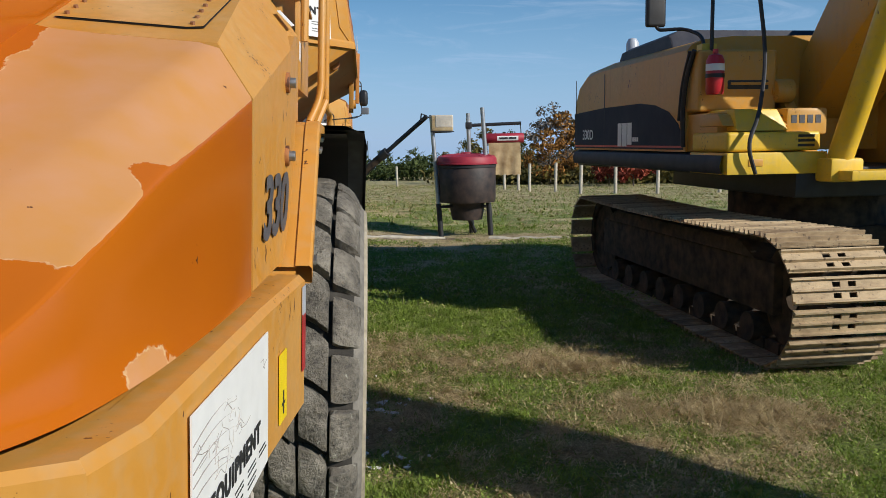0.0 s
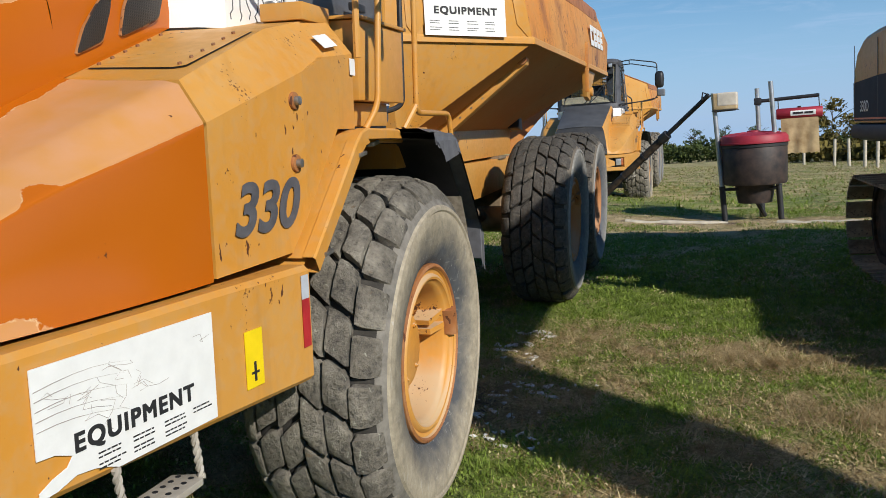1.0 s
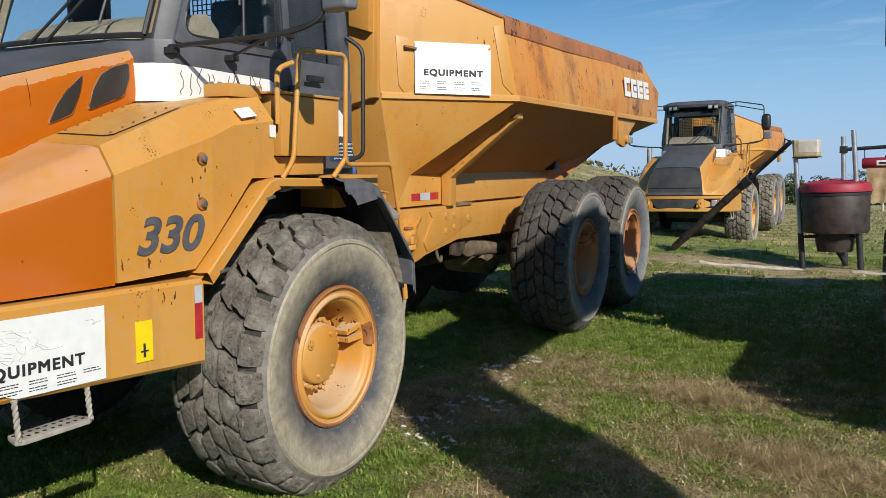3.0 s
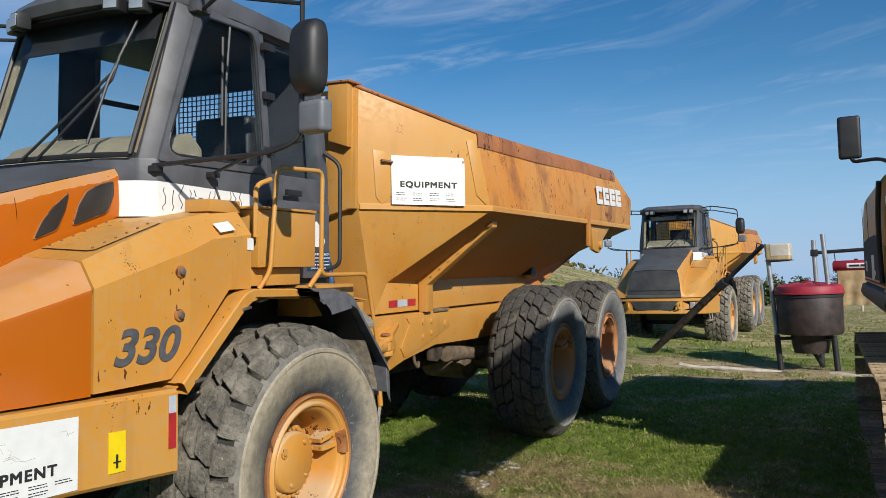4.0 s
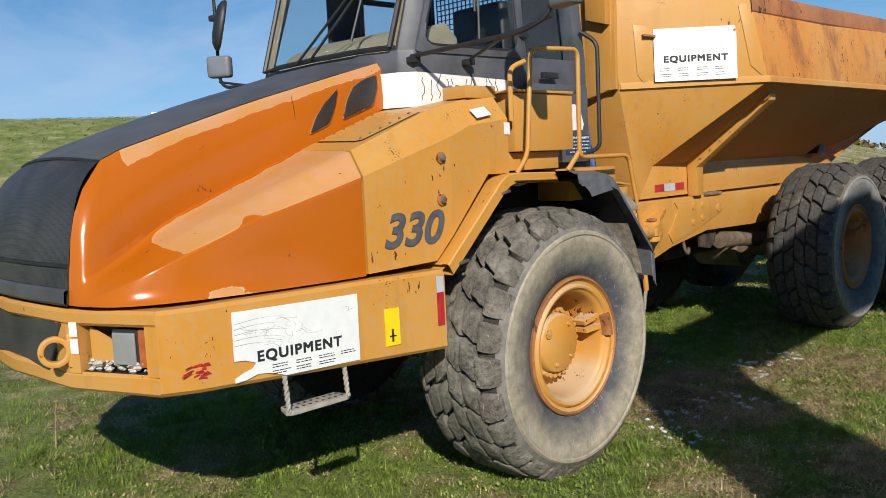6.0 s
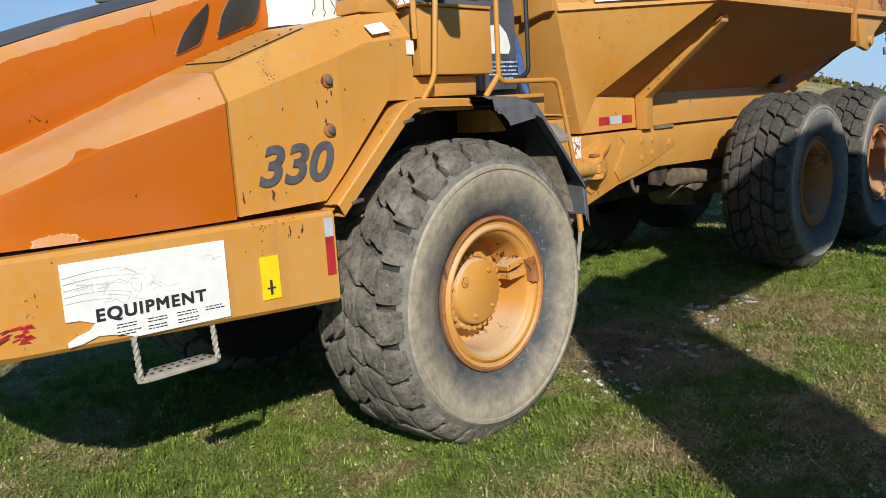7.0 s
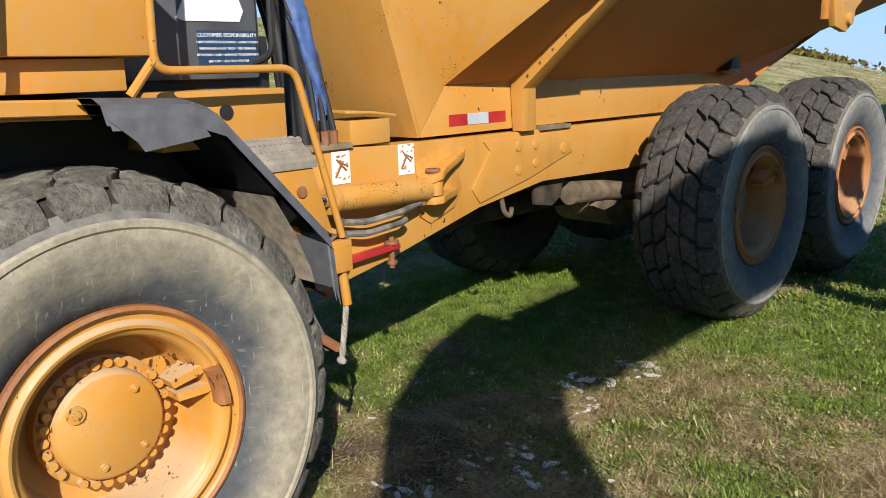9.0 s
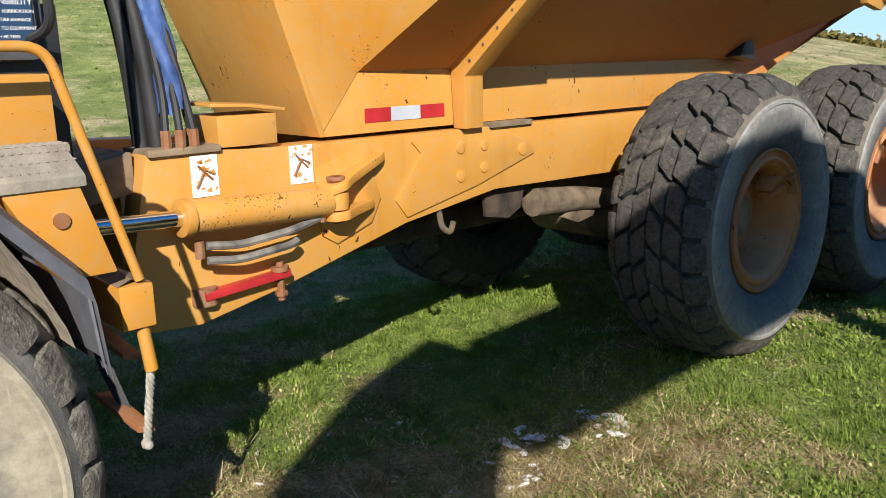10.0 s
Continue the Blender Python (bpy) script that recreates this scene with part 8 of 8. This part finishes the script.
# ---- trees, hedge, far hill ----
BARK = plain("grey_bark", (0.10, 0.08, 0.06), 0.9, vary=0.3, bump=0.4)


def leaf_material(name, dark, light):
    m, nt, b = base_material(name, 0.75)
    geo = nt.nodes.new("ShaderNodeNewGeometry")
    nt.links.new(blend(nt, geo.outputs["Random Per Island"], dark, light), b.inputs["Base Color"])
    b.inputs["Specular IOR Level"].default_value = 0.2
    return m


LEAVES = {"green": leaf_material("dark_green_leaves", (0.030, 0.048, 0.014), (0.085, 0.11, 0.030)), "rust": leaf_material("rust_autumn_leaves", (0.13, 0.055, 0.015), (0.36, 0.17, 0.035)),
          "olive": leaf_material("olive_autumn_leaves", (0.07, 0.06, 0.018), (0.20, 0.16, 0.04)), "red": leaf_material("red_autumn_leaves", (0.16, 0.03, 0.02), (0.34, 0.075, 0.04)),
          "grey": leaf_material("bare_twigs", (0.12, 0.10, 0.085), (0.24, 0.20, 0.17))}


def crown_mesh(seed, tall, wide, count, size, low=0.25):
    """Clumps of small leaf faces on an uneven crown with gaps."""
    rng = np.random.default_rng(seed)
    clumps = []
    for _ in range(26):
        a, u = rng.uniform(0, 2 * np.pi), rng.uniform(low, 1.0)
        r = wide * np.sqrt(rng.random()) * np.sin(np.pi * min(1, 0.18 + 0.80 * (u - low) / (1 - low))) ** 0.7
        clumps.append((r * np.cos(a), r * np.sin(a), u * tall, rng.uniform(0.16, 0.34) * wide))
    v, f = [], []
    for k in range(count):
        cx, cy, cz, cr = clumps[rng.integers(len(clumps))]
        d = rng.standard_normal(3)
        d /= np.linalg.norm(d)
        p = np.array([cx, cy, cz]) + d * cr * rng.random() ** 0.45 * np.array([1, 1, 0.8])
        t1, t2 = rng.standard_normal(3), rng.standard_normal(3)
        t1 *= size * rng.uniform(0.5, 1.2) / np.linalg.norm(t1)
        t2 *= size * rng.uniform(0.4, 0.9) / np.linalg.norm(t2)
        n = len(v)
        v += [tuple(p - t1), tuple(p + t2), tuple(p + t1), tuple(p - t2)]
        f.append((n, n + 1, n + 2, n + 3))
    s = Shape()
    s.v, s.f = v, f
    return s


def raw(name, shape, material, parent=None):
    me = bpy.data.meshes.new(name)
    me.from_pydata(shape.v, [], shape.f)
    me.materials.append(material)
    ob = new(name, me)
    ob.parent = parent
    return ob


def build_tree(seed, tall, wide, leaf, label):
    rnd = random.Random(seed)
    t = thing("tree", Matrix.Identity(4), label, "tree", "trees beyond the fence")
    trunk = Shape().tube([(0, 0, -0.2), (0.05, 0, tall * 0.3), (-0.04, 0.05, tall * 0.62), (0.05, 0, tall * 0.9)], lambda u: 0.022 * tall * (1.1 - u), 8)
    for k in range(9):
        a, u = rnd.uniform(0, 6.28), rnd.uniform(0.25, 0.75)
        trunk.tube([(0, 0, u * tall), (0.45 * wide * math.cos(a), 0.45 * wide * math.sin(a), (u + 0.12) * tall), (0.8 * wide * math.cos(a), 0.8 * wide * math.sin(a), (u + 0.2) * tall)], lambda v: 0.009 * tall * (1.15 - v), 5)
    part("trunk", trunk, BARK, t)
    raw("crown", crown_mesh(seed, tall, wide, 1500, 0.16), LEAVES[leaf], t)
    return t


def plant_trees():
    kinds = {k: build_tree(i + 20, tall, wide, k, label) for i, (k, tall, wide, label) in enumerate((("green", 6.5, 2.4, "dark green tree beyond the fence"), ("rust", 5.0, 2.5, "rust-coloured autumn tree beyond the fence"), ("olive", 4.5, 2.4, "olive autumn tree beyond the fence"), ("grey", 6.0, 2.2, "nearly bare grey tree beyond the fence"), ("red", 2.6, 1.5, "red autumn bush beyond the fence")))}
    spots = [("olive", 3.5, 66, 0.9), ("grey", 9.6, 72, 1.05), ("green", 13.2, 84, 1.0), ("rust", 9.2, 60, 0.95), ("rust", 12.0, 66, 1.1), ("rust", 7.4, 56, 0.75), ("green", 15.2, 82, 0.95), ("red", 11.2, 48, 0.9), ("red", 10.2, 50, 0.8), ("olive", 14.0, 58, 0.8), ("olive", 16.5, 62, 0.9),
             ("green", 20, 74, 1.0), ("rust", 22.5, 70, 1.0), ("olive", 6.4, 70, 0.8), ("green", 26, 78, 1.1), ("grey", 19, 86, 1.0), ("olive", 30, 76, 1.0), ("green", 8.0, 90, 0.75), ("olive", 0.8, 92, 0.7), ("green", -2.8, 96, 0.62), ("green", -6.2, 98, 0.6), ("green", -9.8, 100, 0.62), ("olive", -13.5, 102, 0.65), ("green", 3.0, 95, 0.65), ("olive", -17.5, 104, 0.7)]
    rnd, used = random.Random(3), set()
    for k, x, y, s in spots:
        m = Matrix.Translation((x, y, height(x, y) - 0.1)) @ pose(0, 0, 0, 0, 0, rnd.uniform(0, 360)) @ Matrix.Diagonal((s, s, s * rnd.uniform(0.9, 1.1), 1))
        if k in used:
            t = copy_thing(kinds[k], Matrix.Identity(4))
        else:
            t, _ = kinds[k], used.add(k)
        t.matrix_basis = m


def hedge(seed, line, tall, deep, count, leaf, name, label):
    rng = np.random.default_rng(seed)
    s = Shape()
    for _ in range(count):
        u = rng.random() * (len(line) - 1)
        k = int(u)
        x = line[k][0] + (line[k + 1][0] - line[k][0]) * (u - k) + rng.normal(0, deep)
        y = line[k][1] + (line[k + 1][1] - line[k][1]) * (u - k) + rng.normal(0, deep)
        top = tall * (0.62 + 0.5 * noise.noise((x * 0.35, y * 0.35, seed)) + 0.3 * noise.noise((x * 1.1, y * 1.1, seed)))
        z = height(x, y) + max(0.1, top) * rng.random() ** 0.6
        t1, t2 = rng.standard_normal(3), rng.standard_normal(3)
        t1 *= 0.22 * rng.uniform(0.5, 1.2) / np.linalg.norm(t1)
        t2 *= 0.17 * rng.uniform(0.5, 1.2) / np.linalg.norm(t2)
        p = np.array([x, y, z])
        n = len(s.v)
        s.v += [tuple(p - t1), tuple(p + t2), tuple(p + t1), tuple(p - t2)]
        s.f.append((n, n + 1, n + 2, n + 3))
    return tagged(raw(name, s, LEAVES[leaf]), label, "hedge", kind="stuff")


plant_trees()
hedge(1, [(-34, 100), (-12, 92), (4, 88), (20, 86), (60, 84)], 3.0, 1.6, 26000, "green", "hedgerow", "dark hedgerow along the far edge of the field")
hedge(2, [(2, 62), (8, 58), (16, 54), (30, 52), (50, 52)], 1.7, 1.5, 14000, "olive", "brushwood", "olive and rust brush behind the fence")
hedge(3, [(-20, 50.5), (-28.5, 45.7), (-36, 40), (-42, 32)], 0.6, 1.3, 4000, "olive", "hill_weeds", "dry weeds along the hill top")


TRUCK = Matrix.Translation((-1.782, 3.336, 0)) @ pose(0, 0, 0, 0, 0, 5.7) @ Matrix.Translation((1.42, 0, 0)) @ pose(0, 0, 0, 0, 2.5, 0) @ Matrix.Translation((-1.42, 0, 0))
build_truck(TRUCK, "orange and yellow articulated dump truck parked on grass, sun-faded", ORANGE)

DIG = pose(3.716, 8.41, 0, 0, 0, 8.2)
build_excavator(DIG)
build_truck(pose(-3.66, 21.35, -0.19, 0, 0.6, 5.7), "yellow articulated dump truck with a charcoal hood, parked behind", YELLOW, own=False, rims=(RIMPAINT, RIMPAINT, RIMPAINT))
